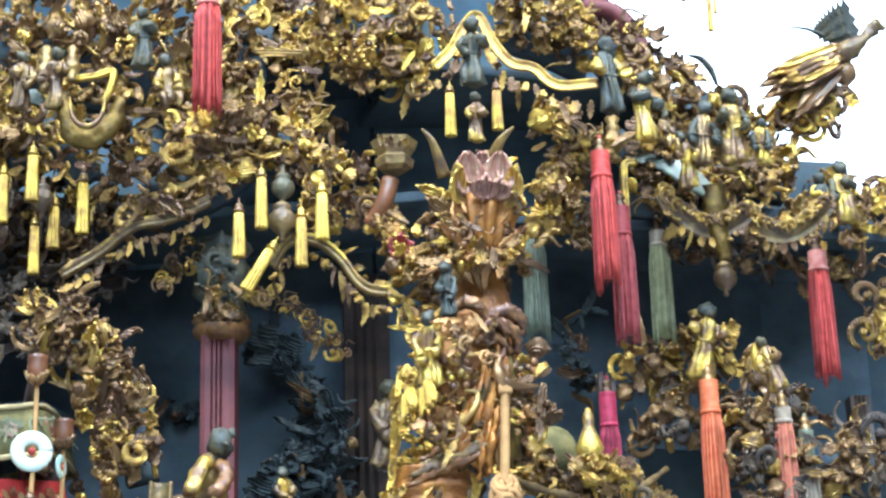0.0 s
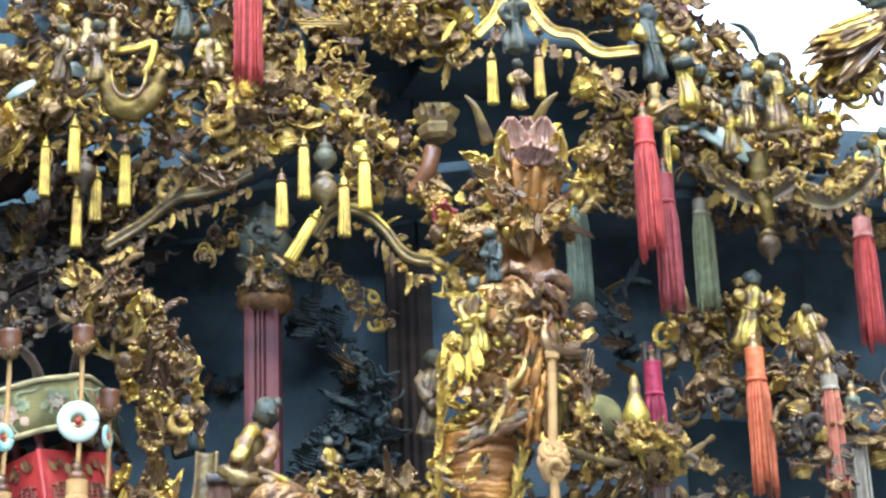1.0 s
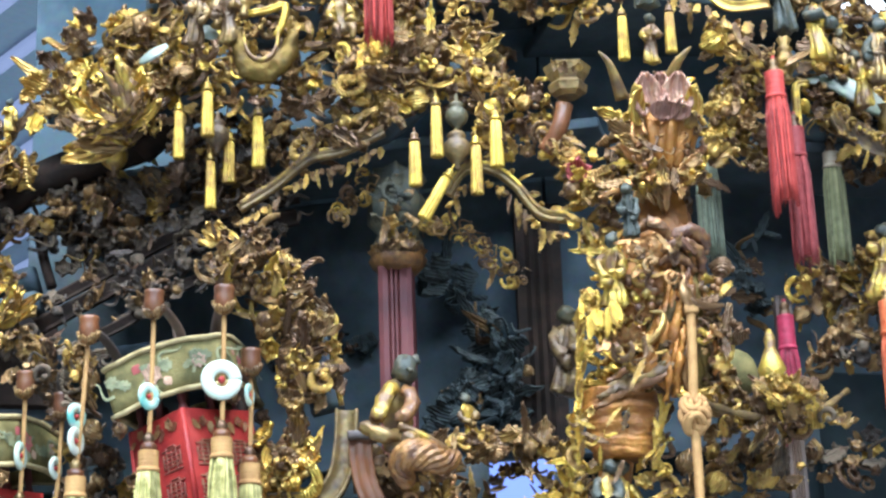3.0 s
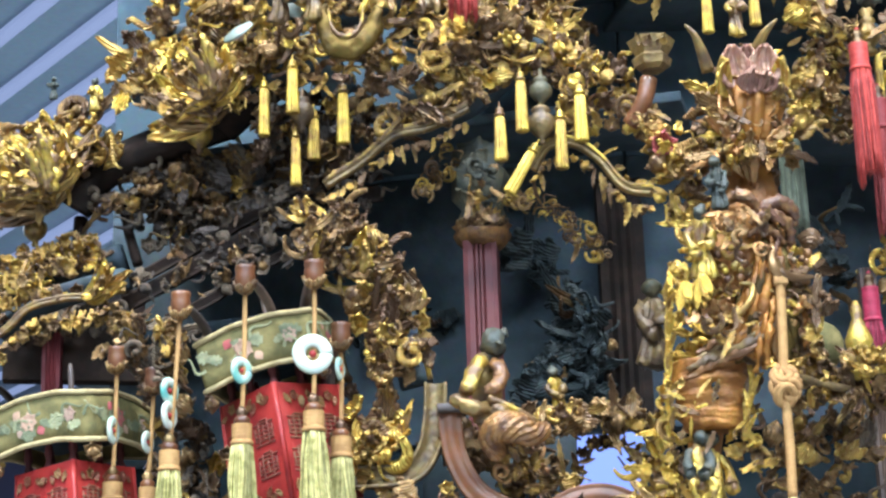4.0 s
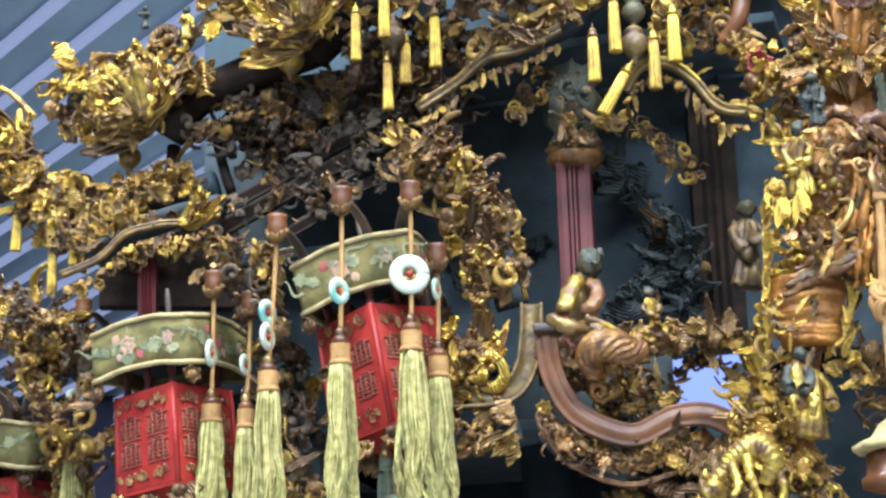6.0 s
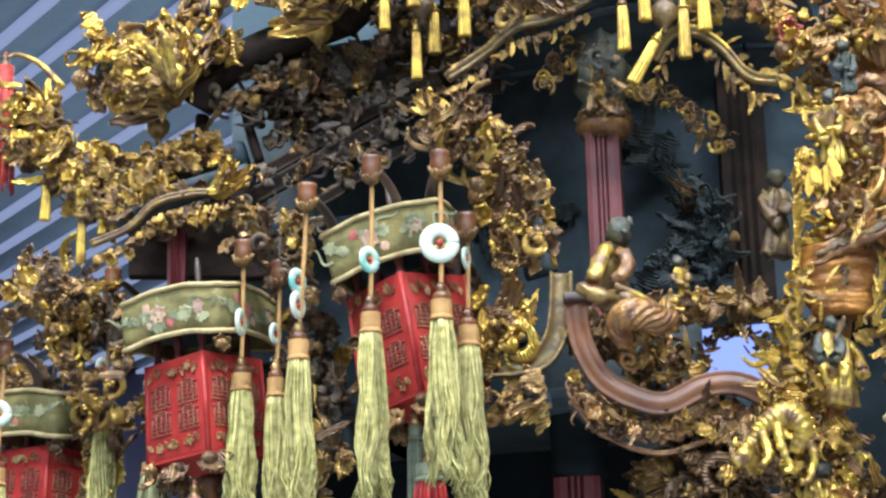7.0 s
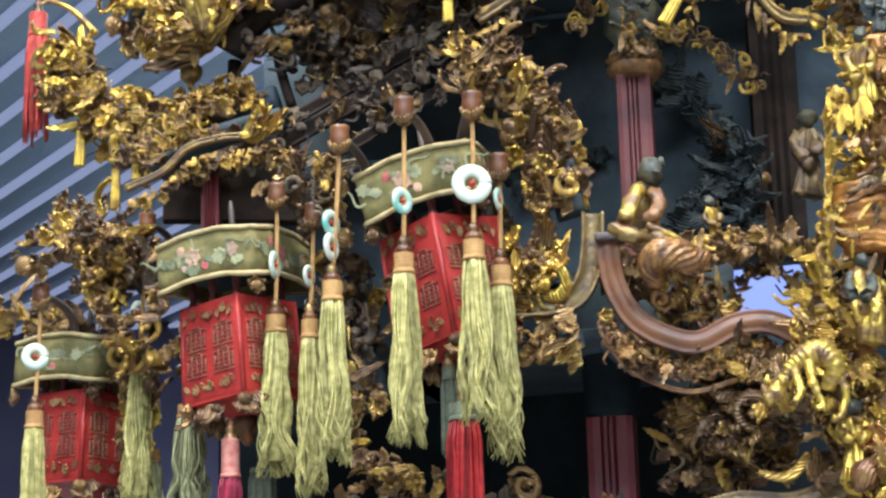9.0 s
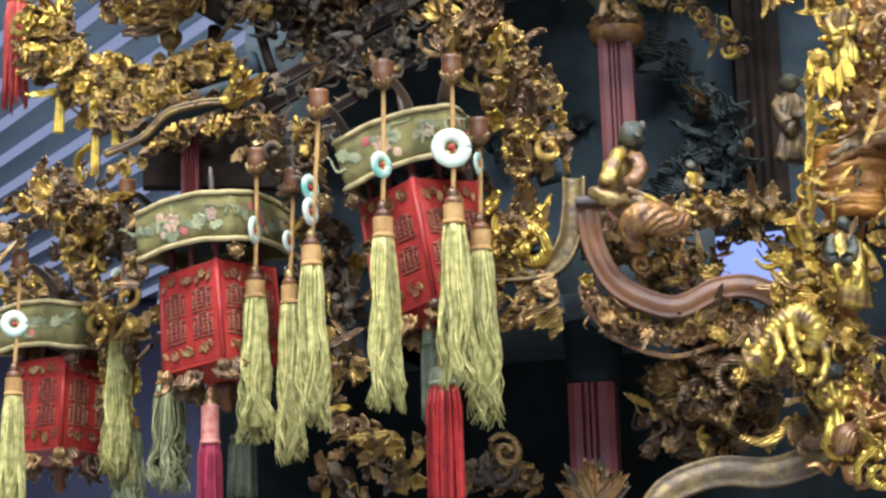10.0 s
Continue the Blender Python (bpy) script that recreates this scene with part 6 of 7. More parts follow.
        for zz, rad, size, kind, rot in ((z0 - 0.008, r * 1.0, 0.020, "bud", 0), (z0 - 0.008, r * 0.92, 0.030, "tuft", 150), (-hb - 0.012, R * 0.93, 0.016, "bud", 0), (-hb - 0.012, R * 0.9, 0.022, "flower", 0)):
            ob = new({"bud": "gilt_bud", "tuft": "gilt_leaves", "flower": "gilt_flower"}[kind], piece_mesh(kind, 0, BRONZE))
            ob.parent = top
            ob.matrix_basis = (lean if rad > r * 1.1 else Matrix.Identity(4)) @ Matrix.Translation(dv * rad + Vector((0, 0, zz))) @ pose(0, 0, 0, 0, 0, math.degrees(e) + 90) @ pose(0, 0, 0, 0, rot, 0) @ Matrix.Scale(size, 4)
        ob = new("gilt_leaves", piece_mesh("tuft", k % 4, BRONZE))
        ob.parent = top
        ob.matrix_basis = Matrix.Translation(d * r * 0.7 + Vector((0, 0, z0 - 0.008))) @ pose(0, 0, 0, 0, 0, yaw) @ pose(0, 0, 0, 0, 175, 0) @ Matrix.Scale(0.034, 4)
    part("foot", lathe([(r * 0.3, z0 - 0.016), (r * 0.6, z0 - 0.011), (r * 0.9, z0 - 0.004), (r * 1.1, z0 - 0.003), (r * 1.1, z0 + 0.002), (r * 0.9, z0 + 0.003)], N), bright, top, "", smooth=False)
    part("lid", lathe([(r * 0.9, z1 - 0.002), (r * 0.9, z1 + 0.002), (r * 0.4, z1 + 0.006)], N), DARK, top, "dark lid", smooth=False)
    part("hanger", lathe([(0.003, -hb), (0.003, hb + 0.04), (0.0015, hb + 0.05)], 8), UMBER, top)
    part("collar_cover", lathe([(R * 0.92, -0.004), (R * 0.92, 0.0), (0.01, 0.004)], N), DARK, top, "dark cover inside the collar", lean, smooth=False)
    part("foot_finial", lathe([(0.003, z0 - 0.045), (0.008, z0 - 0.038), (0.005, z0 - 0.030), (0.010, z0 - 0.024), (0.012, z0 - 0.016)], 10), MOULD, top, "reddish turned finial")
    return top


lantern((-0.204, -0.080, 2.078), 35, -13, 0, -9, 0.116, "red lacquer hanging lantern with a sage brocade collar and roses", RED, 0.010, 1)
lantern((-0.414, 0.000, 2.032), 24, -4.5, 10, -4, 0.098, "red lacquer hanging lantern with a sage brocade collar and fret relief", RED, 0.014, 2)
lantern((-0.621, 0.200, 1.974), 20, 3, 14, 2, 0.098, "dark red lacquer hanging lantern at the far corner", RED, 0.006, 3)

# ---- phoenix on the roof corner ----


def phoenix():
    top = thing("phoenix_carving", "gilded carved bird with dark wings and leaf tail", "carved bird", (0.718, 0.120, 2.591))
    o = top.location
    s = sweep([p - o for p in spline([(0.697, 0.120, 2.584), (0.715, 0.110, 2.590), (0.732, 0.100, 2.599), (0.742, 0.100, 2.612), (0.750, 0.100, 2.617), (0.762, 0.100, 2.614)], 4)],
              [0.004, 0.007, 0.010, 0.012, 0.013, 0.012, 0.010, 0.008, 0.007, 0.006, 0.006, 0.006, 0.007, 0.008, 0.008, 0.007, 0.006, 0.004, 0.003, 0.002, 0.001], 10)
    part("body", carved(s, 0.004, 160), OLD, top)
    rnd = random.Random(4)
    for k in range(13):
        u = k / 12
        piece("blade", (0.712 - 0.012 * u, 0.112 + 0.002 * (k % 4), 2.594 - 0.030 * u), 0.068 + 0.014 * rnd.random(), (BRONZE, GILT, BRONZE, WORN)[k % 4], top, rnd, -112 - 26 * u, (0, -1, 0), 8, 1.55)
    for k in range(9):
        q = new("feather", piece_mesh("leaf", 3, PATINA))
        q.parent = top
        q.matrix_basis = Matrix.Translation(Vector((0.733, 0.130, 2.608)) - o + Vector((-0.003 * k, 0.0015 * k, 0.001 * k))) @ pose(0, 0, 0, 0, -12 - 5 * k, 0) @ Matrix.Diagonal((0.042, 0.02, 0.062 - 0.004 * k, 1))
    part("crest_plume", sweep([p - o for p in spline([(0.693, 0.120, 2.612), (0.674, 0.120, 2.622), (0.648, 0.120, 2.625)], 4)], [0.004 * (1 - i / 9) + 0.001 for i in range(9)], 6, 0.5), PATINA, top)
    return top


phoenix()
spray("phoenix_branch", "gilded scrolled branch below the carved bird", [(0.627, 0.120, 2.537), (0.659, 0.120, 2.530), (0.706, 0.120, 2.537)], 0.0287, 22, BIG, G2, RF)
spray("phoenix_branch", "gilded scroll tendrils below the carved bird", [(0.631, 0.120, 2.506), (0.663, 0.120, 2.506), (0.691, 0.120, 2.520)], 0.0230, 26, 0.019, G2, RF, mix=(("scroll", 4), ("leaf", 1)))

# ---- single shapes ----
s = sweep(spline([(0.442, 0.050, 2.431), (0.468, 0.040, 2.426), (0.490, 0.030, 2.411), (0.513, 0.030, 2.392), (0.528, 0.030, 2.381)], 5), [0.003, 0.0045, 0.006, 0.0075, 0.009, 0.010, 0.011, 0.0115, 0.012, 0.0125, 0.013, 0.0135, 0.014, 0.0135, 0.013, 0.012, 0.011, 0.010, 0.009, 0.007, 0.005], 8, 0.22, (0, -1, 0.35))
single("pale_ribbon", s, PALE, "pale grey-green enamel ribbon curving off the roof", "ribbon")
s = sweep(spline([(0.530, 0.120, 2.589), (0.545, 0.120, 2.584), (0.556, 0.120, 2.569), (0.561, 0.120, 2.552)], 4), [0.0015, 0.003, 0.004, 0.005, 0.006, 0.0065, 0.007, 0.007, 0.007, 0.006, 0.006, 0.005, 0.004], 7, 0.5)
single("curved_plume", s, PATINA, "dark curved plume on the roof", "plume")
single("red_roof_tile", sweep(spline([(0.407, 0.100, 2.635), (0.440, 0.100, 2.629), (0.461, 0.100, 2.606), (0.475, 0.100, 2.571)], 5), 0.022, 10, 0.6), PLUM, "curved dull red roof ridge", "roof ridge")
single("glass_globe", lathe(globe(0.026, 14, 9), 16, squash=0.8), SAGE, "pale grey-green lamp globe behind the tower", "globe", pose(*(0.334, 0.000, 2.095)))
single("gilt_oval", lathe(globe(0.011, 8, 6), 10, squash=0.4), YELLOW, "small bright yellow gilt oval", "ornament", pose(*(0.555, 0.020, 2.197)) @ Matrix.Diagonal((0.5, 1, 1.4, 1)))
# pot on a red tube
pot = thing("crown_pot", "dark gilded crown-shaped pot on a red curved stem", "pot", (0.177, -0.100, 2.370))
part("pot_body", lathe([(0.012, -0.012), (0.018, -0.008), (0.02, 0), (0.016, 0.004), (0.021, 0.012), (0.024, 0.02), (0.02, 0.021)], 6), OLD, pot, smooth=False)
part("stem", sweep([p - pot.location for p in spline([(0.173, -0.100, 2.350), (0.166, -0.100, 2.325), (0.152, -0.090, 2.305)], 5)], 0.0088, 9), MOULD, pot, "red curved stem")
row(pot, [(0.160, -0.120, 2.376), (0.174, -0.125, 2.371), (0.191, -0.120, 2.376)], 5, "leaf", 0.011, WORN, turn=0, seed=31)
# big upright gilt leaves of the two roof corners
for at, size in (((-0.270, -0.020, 2.386), 0.064), ((-0.450, 0.030, 2.301), 0.070)):
    s = Shape()
    for n_, (wide, curl, roll, scale) in enumerate(((0.34, 0.5, 0, 1.0), (0.22, 0.9, -16, 0.86), (0.22, 0.9, 16, 0.8), (0.16, 1.3, 4, 0.7))):
        s.put(leaf(4 + n_, 1, wide, curl, 4, -0.35, 12, 6), pose(0, -0.004 * n_, 0, 0, roll, 0) @ Matrix.Scale(size * scale, 4))
    single("upright_leaf", s, GILT_W, "large upright bright gilded leaf of the roof corner", "leaf", pose(*at, 8, -8, -18), "roof corner leaves")
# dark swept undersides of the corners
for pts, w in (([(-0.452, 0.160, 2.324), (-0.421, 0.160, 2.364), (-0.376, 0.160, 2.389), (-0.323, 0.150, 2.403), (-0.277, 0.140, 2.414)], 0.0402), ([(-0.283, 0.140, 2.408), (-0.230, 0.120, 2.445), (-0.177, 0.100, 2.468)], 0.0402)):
    single("corner_bracket", strip(spline(pts, 8), [(-0.5 * w, 0), (-0.4 * w, 0.02), (0.3 * w, 0.03), (0.5 * w, 0.01), (0.5 * w, 0)], LF), BROWN, "dark brown swept underside of the roof corner", "bracket")
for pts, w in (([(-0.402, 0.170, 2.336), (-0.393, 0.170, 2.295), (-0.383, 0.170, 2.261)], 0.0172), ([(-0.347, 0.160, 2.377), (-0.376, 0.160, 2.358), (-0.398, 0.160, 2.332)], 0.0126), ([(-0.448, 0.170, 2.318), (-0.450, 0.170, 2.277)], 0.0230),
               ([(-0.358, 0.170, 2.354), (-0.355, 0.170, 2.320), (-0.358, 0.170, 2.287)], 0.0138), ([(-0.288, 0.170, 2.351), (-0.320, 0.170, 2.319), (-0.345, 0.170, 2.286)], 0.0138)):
    single("roof_strut", sweep(spline(pts, 6), w / 2, 7, 0.7), BROWN, "dark brown curved roof strut", "strut")
moulding("gilt_edge", "thin gilded edge of the carved bracket", [(-0.069, -0.100, 2.137), (-0.057, -0.100, 2.136), (-0.061, -0.100, 2.096), (-0.053, -0.100, 2.051)], 0.0052, GILT_W)
moulding("square_frame", "gilded square frame of the side balcony", [(0.448, 0.050, 2.426), (0.435, 0.050, 2.425), (0.433, 0.050, 2.400), (0.433, 0.050, 2.359)], 0.0092, GILT_W, RF, 3)
moulding("square_frame", "gilded bent frame on the upper tier", [(-0.141, -0.075, 2.470), (-0.121, -0.078, 2.472), (-0.104, -0.080, 2.476), (-0.107, -0.080, 2.456), (-0.114, -0.078, 2.442)], 0.0075, YELLOW, LF, 3)
for pts in ([(0.463, -0.000, 2.371), (0.477, -0.000, 2.348), (0.506, 0.000, 2.330), (0.533, 0.000, 2.334), (0.554, 0.000, 2.349)], [(0.556, 0.010, 2.353), (0.568, 0.010, 2.332), (0.595, 0.010, 2.327), (0.624, 0.010, 2.342), (0.642, 0.010, 2.361)]):
    bracket = moulding("boat_bracket", "worn brown gilded boat-shaped bracket with a raised lip", pts, 0.019, OLD, RF, profile=STEP)
    moulding("lip", "gilded lip", [Vector(q) + Vector((0, -0.010, 0.009)) for q in pts], 0.004, GILT_W, RF, parent=bracket)
    row(bracket, [Vector(q) + Vector((0, -0.008, 0.002)) for q in pts], 14, "scroll", 0.013, WORN, RF, 0, 0.003, 25, 91)
    row(bracket, [Vector(q) + Vector((0, -0.004, -0.010)) for q in pts], 12, "leaf", 0.013, WORN, RF, 180, 0.003, 25, 92)
single("bracket_arm", carved(sweep(spline([(0.519, -0.005, 2.378), (0.518, -0.005, 2.346), (0.522, -0.005, 2.318), (0.525, -0.005, 2.295)], 5), [0.011, 0.012, 0.012, 0.013, 0.013, 0.012, 0.012, 0.012, 0.011, 0.011, 0.010, 0.009, 0.008, 0.007, 0.006, 0.005], 10, 0.7, (0, -1, 0)), 0.004, 150), AMBER, "worn brown gilded bracket arm above a ball pendant", "bracket")
# the scaly fish and the tiger of the lower panels
line = spline([(0.008, -0.150, 1.965), (0.003, -0.165, 1.978), (0.011, -0.175, 1.985), (0.026, -0.175, 1.985), (0.039, -0.170, 1.980), (0.053, -0.160, 1.986)], 4)
s = sweep(line, [0.005 + 0.0095 * math.sin(math.pi * (0.1 + 0.82 * i / (len(line) - 1))) for i in range(len(line))], 18)
s.v = [tuple(Vector(p) + (Vector(p) - line[min(len(line) - 1, k // 18)]) * (0.06 if (k // 18 + k % 18) % 2 else -0.04)) for k, p in enumerate(s.v)]
single("carved_fish", s, ROSE_W, "copper-gilded carved fish with raised scales", "carved fish", smooth=False)
tiger_line = spline([(0.148, -0.210, 1.849), (0.156, -0.215, 1.868), (0.144, -0.215, 1.882), (0.126, -0.215, 1.874), (0.114, -0.215, 1.861), (0.106, -0.215, 1.850)], 12)
s = sweep(tiger_line, [(0.0055 + 0.0055 * math.sin(math.pi * min(1, i / 48))) * (1.07 if i % 3 else 0.90) for i in range(61)], 16)
for pts in ([(0.156, -0.215, 1.865), (0.164, -0.215, 1.847), (0.158, -0.218, 1.825), (0.150, -0.222, 1.822)], [(0.133, -0.225, 1.872), (0.135, -0.230, 1.851), (0.142, -0.230, 1.833), (0.136, -0.234, 1.829)], [(0.120, -0.222, 1.866), (0.124, -0.228, 1.846), (0.118, -0.232, 1.836)]):
    n_ = len(spline(pts, 8))
    sweep(spline(pts, 8), [(0.0044 - 0.0020 * i / n_) * (1.08 if i % 3 else 0.90) for i in range(n_)], 8, shape=s)
s.put(lathe(globe(0.0080, 10, 7), 12), pose(0.103, -0.220, 1.846))
s.put(lathe(globe(0.0048, 8, 5), 10), pose(0.097, -0.226, 1.841))
for dx in (-0.006, 0.007):
    s.put(lathe([(0.0038, 0), (0.003, 0.004), (0.0008, 0.008)], 8), pose(0.103 + dx, -0.219, 1.854))
single("tiger_statue", carved(s, 0.0020, 210), GILT_W, "bright gilded carved beast with raised stripes", "carved beast")
spray("lower_carving", "bright gilded leaves round the carved beast", [(0.106, -0.170, 1.853), (0.136, -0.175, 1.856), (0.159, -0.175, 1.839)], 0.0632, 44, 0.02, ((GILT, 1), (WORN, 2), (BRONZE, 2)))
moulding("roof_bracket", "dark gilded roof arm carrying small rods", [(0.489, 0.200, 2.745), (0.560, 0.200, 2.757), (0.637, 0.200, 2.765)], 0.0149, UMBER)
single("tassel_hook", sweep(spline([(-0.696, 0.220, 2.419), (-0.679, 0.220, 2.424), (-0.649, 0.210, 2.407), (-0.619, 0.200, 2.373)], 5), [0.0018 + 0.0002 * i for i in range(16)], 6), GILT_W, "slim gilded arm from which the tassel hangs", "arm")

# lotus and horns at the tower's head, and small coloured pieces
DUSTY = material("dusty_rose_gilding", (0.40, 0.20, 0.12), 0.42, 0.35, (0.24, 0.10, 0.06), 0.5, 2.0, 0.3, 7, 0.2, True, 0.1)
for k, (dx, dy, dz, size, wide, curl, yaw, roll, mat) in enumerate(((-0.011, 0.0, 0.0, 0.046, 0.66, 0.5, 12, -8, DUSTY), (0.013, 0.0, 0.0, 0.046, 0.66, 0.5, -12, 8, DUSTY), (0.001, 0.012, 0.004, 0.046, 0.6, 0.3, 0, 0, DUSTY), (-0.002, -0.012, -0.006, 0.030, 0.8, 1.9, 6, 4, DUSTY),
                                                                   (0.012, -0.012, -0.006, 0.028, 0.8, 2.2, -14, 22, DUSTY), (-0.026, -0.002, -0.006, 0.040, 0.55, 0.9, 40, -20, GILT), (0.028, -0.002, -0.006, 0.038, 0.55, 0.9, -40, 20, GILT))):
    part("lotus_petal", leaf(90 + k, 1, wide, curl, 0, 0.5, 10, 8, 0.0), mat, tower, "dusty rose lotus petal" if mat is DUSTY else "bright gilded lotus petal",
         Matrix.Translation(Vector((0.250 + dx, -0.238 + dy, 2.276 + dz)) - tower.location) @ pose(0, 0, 0, 0, roll, yaw) @ Matrix.Scale(size, 4))
part("lotus_cup", carved(lathe([(0.008, -0.05), (0.016, -0.044), (0.022, -0.03), (0.027, -0.012), (0.026, 0.0), (0.018, 0.006)], 40, 0.22, 9), 0.0045, 130), HONEY, tower, "honey brown fluted cup", Matrix.Translation(Vector((0.251, -0.225, 2.277)) - tower.location))
lotus = random.Random(12)
for k in range(10):
    u = (k - 4.5) / 4.5
    piece("leaf", Vector((0.248, -0.232, 2.228)) + Vector((0.030 * u, -0.006 * math.cos(1.4 * u), 0.002 * abs(u))), 0.026, (BRONZE, WORN, ROSE)[k % 3], tower, lotus, 150 + 60 * (k / 9), (0.5 * u, -1, 0), 8, 1.0)
for k in range(7):
    u = (k - 3) / 3
    piece("leaf", Vector((0.246, -0.235, 2.208)) + Vector((0.034 * u, 0, 0.010 * abs(u))), 0.026, (BRONZE, ROSE, WORN)[k % 3], tower, lotus, 95 * u, (0.5 * u, -1, 0), 8, 1.0)
for pts in ([(0.217, -0.220, 2.305), (0.210, -0.230, 2.324), (0.204, -0.235, 2.337), (0.196, -0.235, 2.347)], [(0.262, -0.220, 2.324), (0.269, -0.230, 2.336), (0.276, -0.235, 2.343), (0.282, -0.235, 2.349)]):
    line = on_tower(pts, 5)
    part("horn", sweep(line, [0.0072 - 0.0004 * i for i in range(len(line))], 8, 0.6), WORN_W, tower, "curved pale gilt horn")
for at, size, mat in (((0.178, -0.140, 2.262), 0.034, PETAL), ((-0.238, -0.160, 1.972), 0.02, BRONZE)):
    q = new("rosette", piece_mesh("flower", 1, mat))
    q.matrix_basis = pose(*at) @ Matrix.Scale(size, 4)
    tagged(q, "small carved rosette with six petals" if mat is BRONZE else "crimson carved rosette on the tower's flank", "rosette")
for pts in ([(-0.264, 0.000, 2.454), (-0.249, -0.010, 2.458), (-0.234, -0.010, 2.468)], [(-0.205, -0.050, 2.462), (-0.189, -0.060, 2.459), (-0.176, -0.060, 2.452)]):
    single("pale_ribbon", sweep(spline(pts, 6), [0.003 + 0.007 * math.sin(math.pi * (i + 1) / 14) for i in range(13)], 8, 0.25, (0, -1, 0.4)), PALE, "short pale grey-green enamel ribbon among the carvings", "ribbon")

for at, s_ in (((-0.174, -0.070, 2.480), 0.75), ((-0.150, -0.050, 2.496), 0.6), ((0.416, 0.000, 2.432), 0.8), ((0.534, -0.020, 2.414), 0.9)):
    single("baluster_vase", lathe([(0.006 * s_, -0.03 * s_), (0.011 * s_, -0.026 * s_), (0.006 * s_, -0.02 * s_), (0.014 * s_, -0.006 * s_), (0.015 * s_, 0.002 * s_), (0.008 * s_, 0.014 * s_), (0.011 * s_, 0.018 * s_), (0.006 * s_, 0.024 * s_), (0.010 * s_, 0.032 * s_), (0.003 * s_, 0.04 * s_)], 14, 0.05, 6),
           WORN_W, "small turned gilded vase among the carvings", "vase", pose(*at), "turned vases")

line = spline([(-0.154, -0.085, 2.451), (-0.150, -0.085, 2.426), (-0.141, -0.085, 2.406), (-0.125, -0.085, 2.401), (-0.109, -0.085, 2.412), (-0.099, -0.085, 2.430), (-0.097, -0.085, 2.444)], 6)
horn = thing("horn_bracket", "worn brown bowl-shaped bracket with a gilded inner lip", "bracket", line[18])
part("bowl", carved(sweep([q - horn.location for q in line], [0.0045 + 0.0075 * math.sin(math.pi * (0.06 + 0.86 * i / (len(line) - 1))) for i in range(len(line))], 12, 0.7, (0, -1, 0)), 0.004, 90), AMBER, horn)
line = spline([(-0.145, -0.102, 2.439), (-0.142, -0.102, 2.419), (-0.133, -0.102, 2.408), (-0.120, -0.102, 2.409), (-0.112, -0.102, 2.422), (-0.110, -0.102, 2.443)], 5)
part("lip", sweep([q - horn.location for q in line], [0.0015 + 0.003 * math.sin(math.pi * i / (len(line) - 1)) for i in range(len(line))], 8, 0.6), GILT_W, horn, "bright gilded lip")
spray("upper_carving", "worn gilded carving beside the upper tassel", [(0.029, 0.020, 2.567), (0.066, 0.020, 2.534), (0.089, 0.020, 2.487), (0.107, 0.030, 2.452)], 0.0574, 48, 0.021, G2)

spray("", "", [(0.218, -0.240, 2.150), (0.246, -0.255, 2.124), (0.272, -0.250, 2.130)], 0.0517, 26, 0.014, ((ROSE, 2), (GILT, 1), (BRONZE, 2)), parent=tower, mix=(("leaf", 4), ("scroll", 2), ("tuft", 3), ("ribbon", 3)))
spray("", "", [(0.243, -0.235, 2.265), (0.249, -0.240, 2.236)], 0.0402, 16, 0.016, ((ROSE, 2), (WORN, 2), (BRONZE, 2)), parent=tower, mix=(("leaf", 4), ("ribbon", 3), ("tuft", 2)))
spray("", "", [(0.180, -0.235, 2.009), (0.194, -0.235, 1.983), (0.187, -0.235, 1.958)], 0.0632, 14, 0.014, ((GILT, 2), (WORN, 2)), parent=tower, mix=(("leaf", 4), ("ribbon", 3)))
spray("panel_carving", "brown and gold carved leaves round the fish", [(0.013, -0.120, 1.957), (0.034, -0.130, 1.965), (0.052, -0.120, 1.964)], 0.0287, 20, 0.016, ((BRONZE, 2), (ROSE, 2), (WORN, 2)))

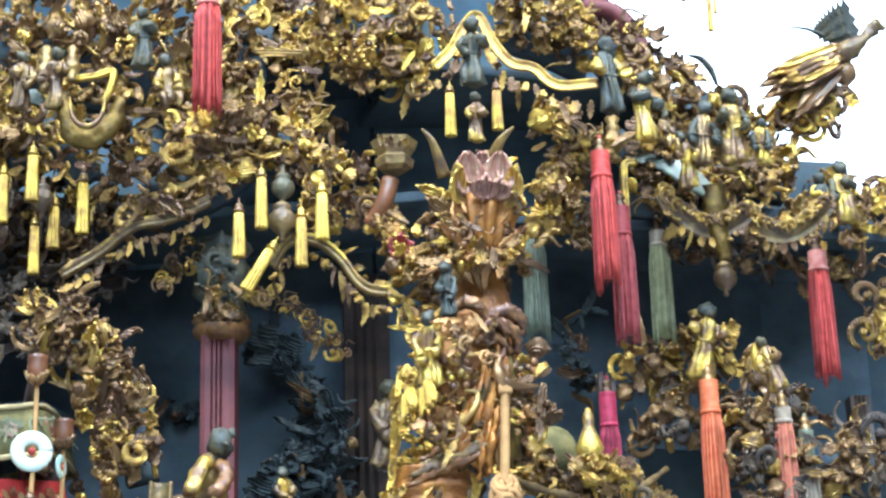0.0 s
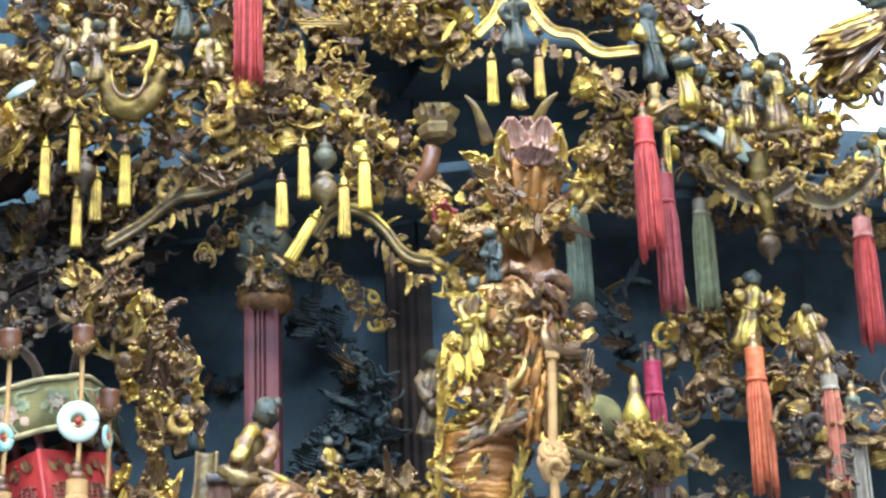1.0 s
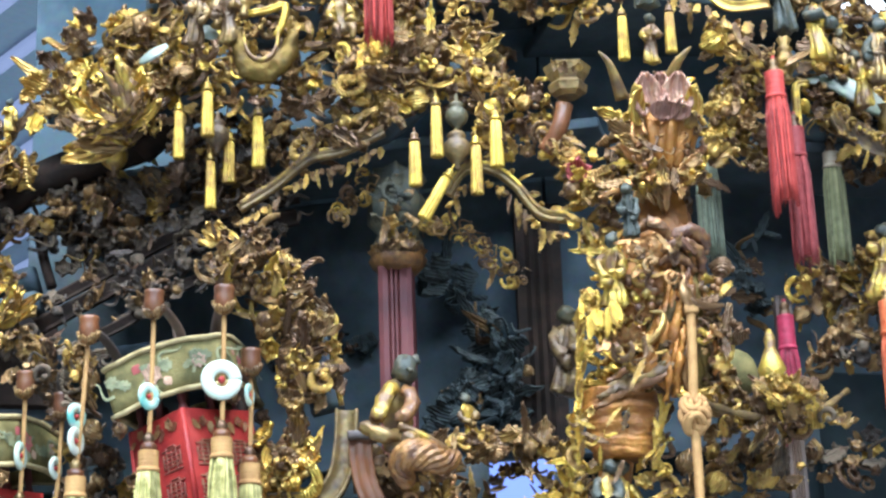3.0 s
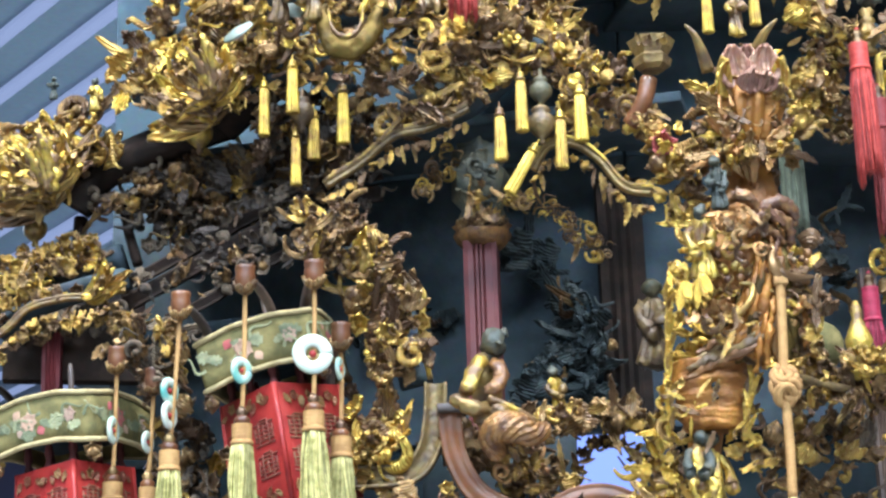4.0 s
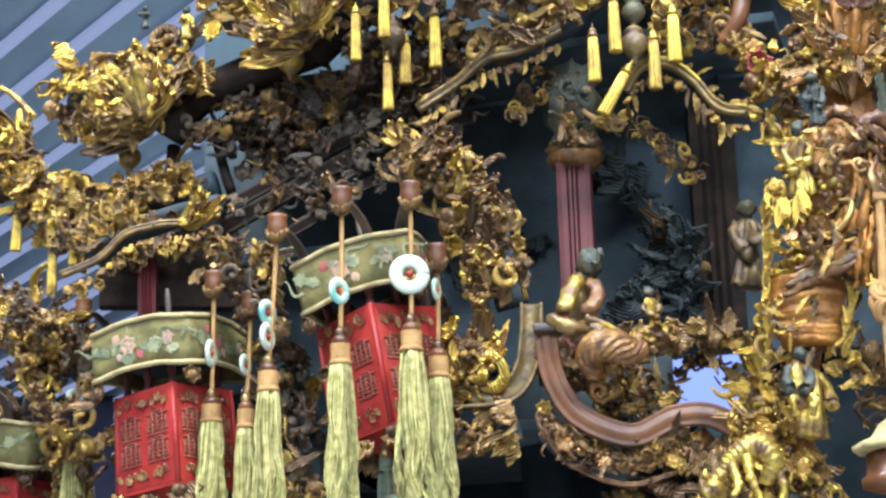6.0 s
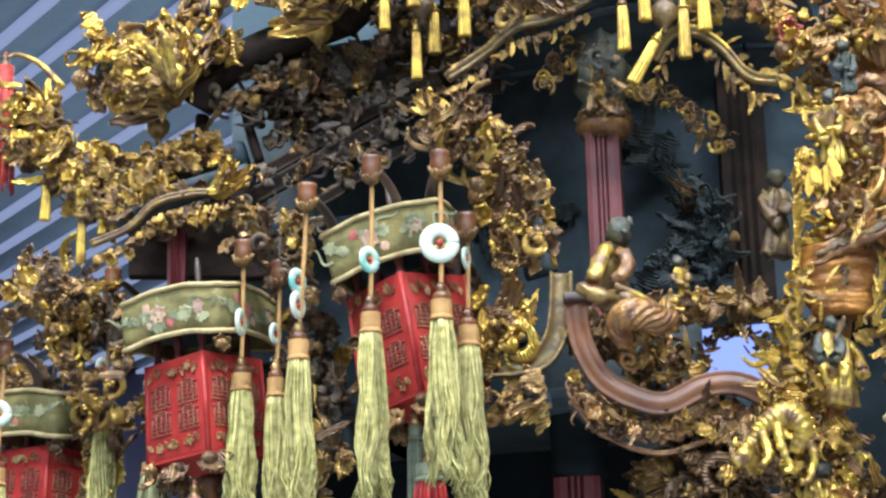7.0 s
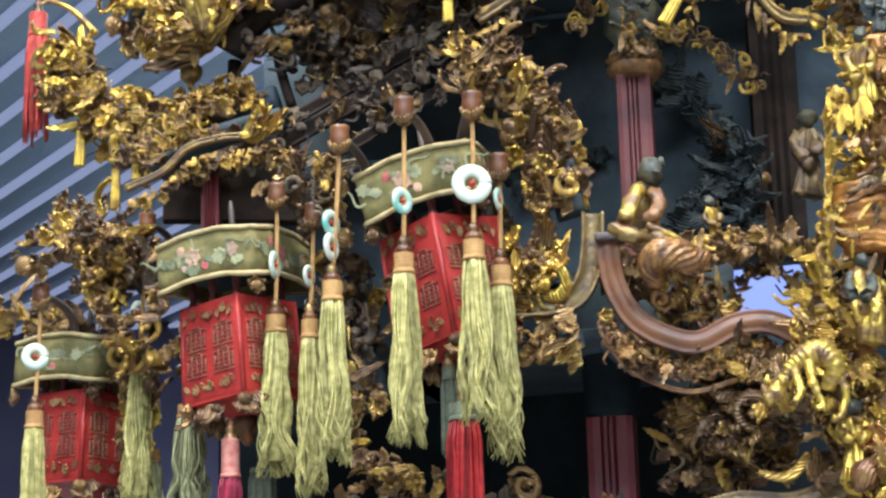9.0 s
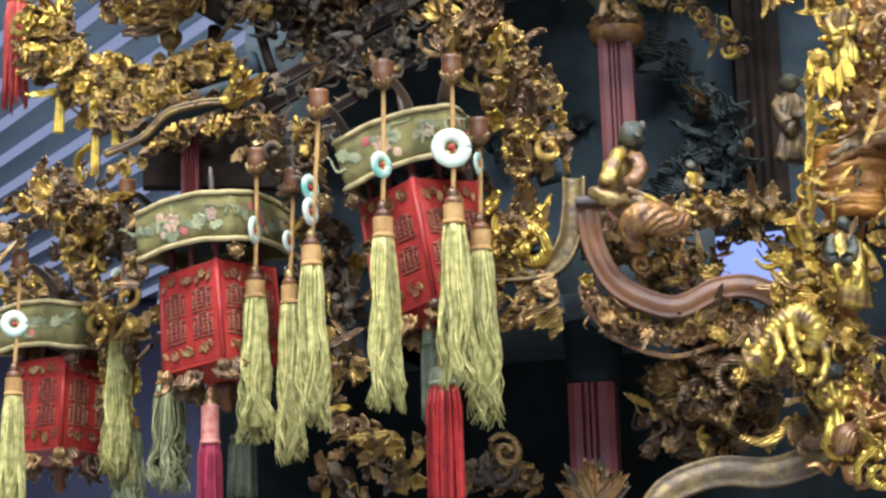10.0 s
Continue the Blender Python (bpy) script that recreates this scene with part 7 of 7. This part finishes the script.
for pts, n_ in (([(0.163, -0.210, 2.090), (0.163, -0.212, 2.052), (0.160, -0.212, 2.016), (0.159, -0.210, 1.960)], 26), ([(0.235, -0.222, 2.010), (0.229, -0.226, 1.983), (0.221, -0.226, 1.953)], 15)):
    row(tower, pts, n_, "blade", 0.017, GILT, (0.25, -1, 0), 8, 0.0, 22, n_, 1.2)
for at, k in (((0.178, -0.245, 2.094), 5), ((0.193, -0.250, 2.099), 6)):
    fan(tower, at, k, 0.030, 160, 200, (YELLOW, GILT), (0, -1, 0), 70 + k, 1)

# carving on the inner walls, its shade put into the DIM colour
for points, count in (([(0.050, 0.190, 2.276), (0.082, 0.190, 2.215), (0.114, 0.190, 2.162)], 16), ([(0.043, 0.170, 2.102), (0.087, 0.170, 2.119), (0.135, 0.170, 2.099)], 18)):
    spray("inner_carving", "inner wall carving with its shade in the colour", points, 0.06, count, 0.034, ((DIM, 1),))
for points in ([(0.373, 0.100, 2.026), (0.436, 0.100, 2.033), (0.493, 0.100, 2.017)], [(0.535, 0.060, 2.108), (0.563, 0.060, 2.065), (0.566, 0.060, 2.012)]):
    spray("side_carving", "dark brown gilded fretwork of the lower side tier", points, 0.06, 40, 0.023, ((BROWN_P, 2), (BRONZE, 2), (WORN, 1)), RF)
for points, wide, count in (([(-0.556, 0.090, 2.093), (-0.519, 0.090, 2.060), (-0.503, 0.090, 2.011), (-0.523, 0.090, 1.957)], 0.055, 40), ([(-0.317, 0.020, 2.065), (-0.294, 0.020, 2.005), (-0.289, 0.020, 1.941)], 0.05, 30), ([(-0.500, 0.110, 2.191), (-0.460, 0.110, 2.177), (-0.404, 0.110, 2.193)], 0.04, 34), ([(-0.654, 0.080, 2.064), (-0.612, 0.080, 2.093), (-0.557, 0.080, 2.110)], 0.045, 30)):
    spray("side_carving", "dark brown carved foliage with gilt glints beside the lanterns", points, wide, count, 0.024, ((BROWN_P, 2), (BRONZE, 3), (WORN, 2)), LF)
spray("roof_carving", "worn gilded foliage beside the gable", [(0.103, 0.030, 2.599), (0.164, 0.030, 2.582), (0.214, 0.030, 2.579), (0.252, 0.030, 2.603)], 0.07, 60, 0.024, G2)
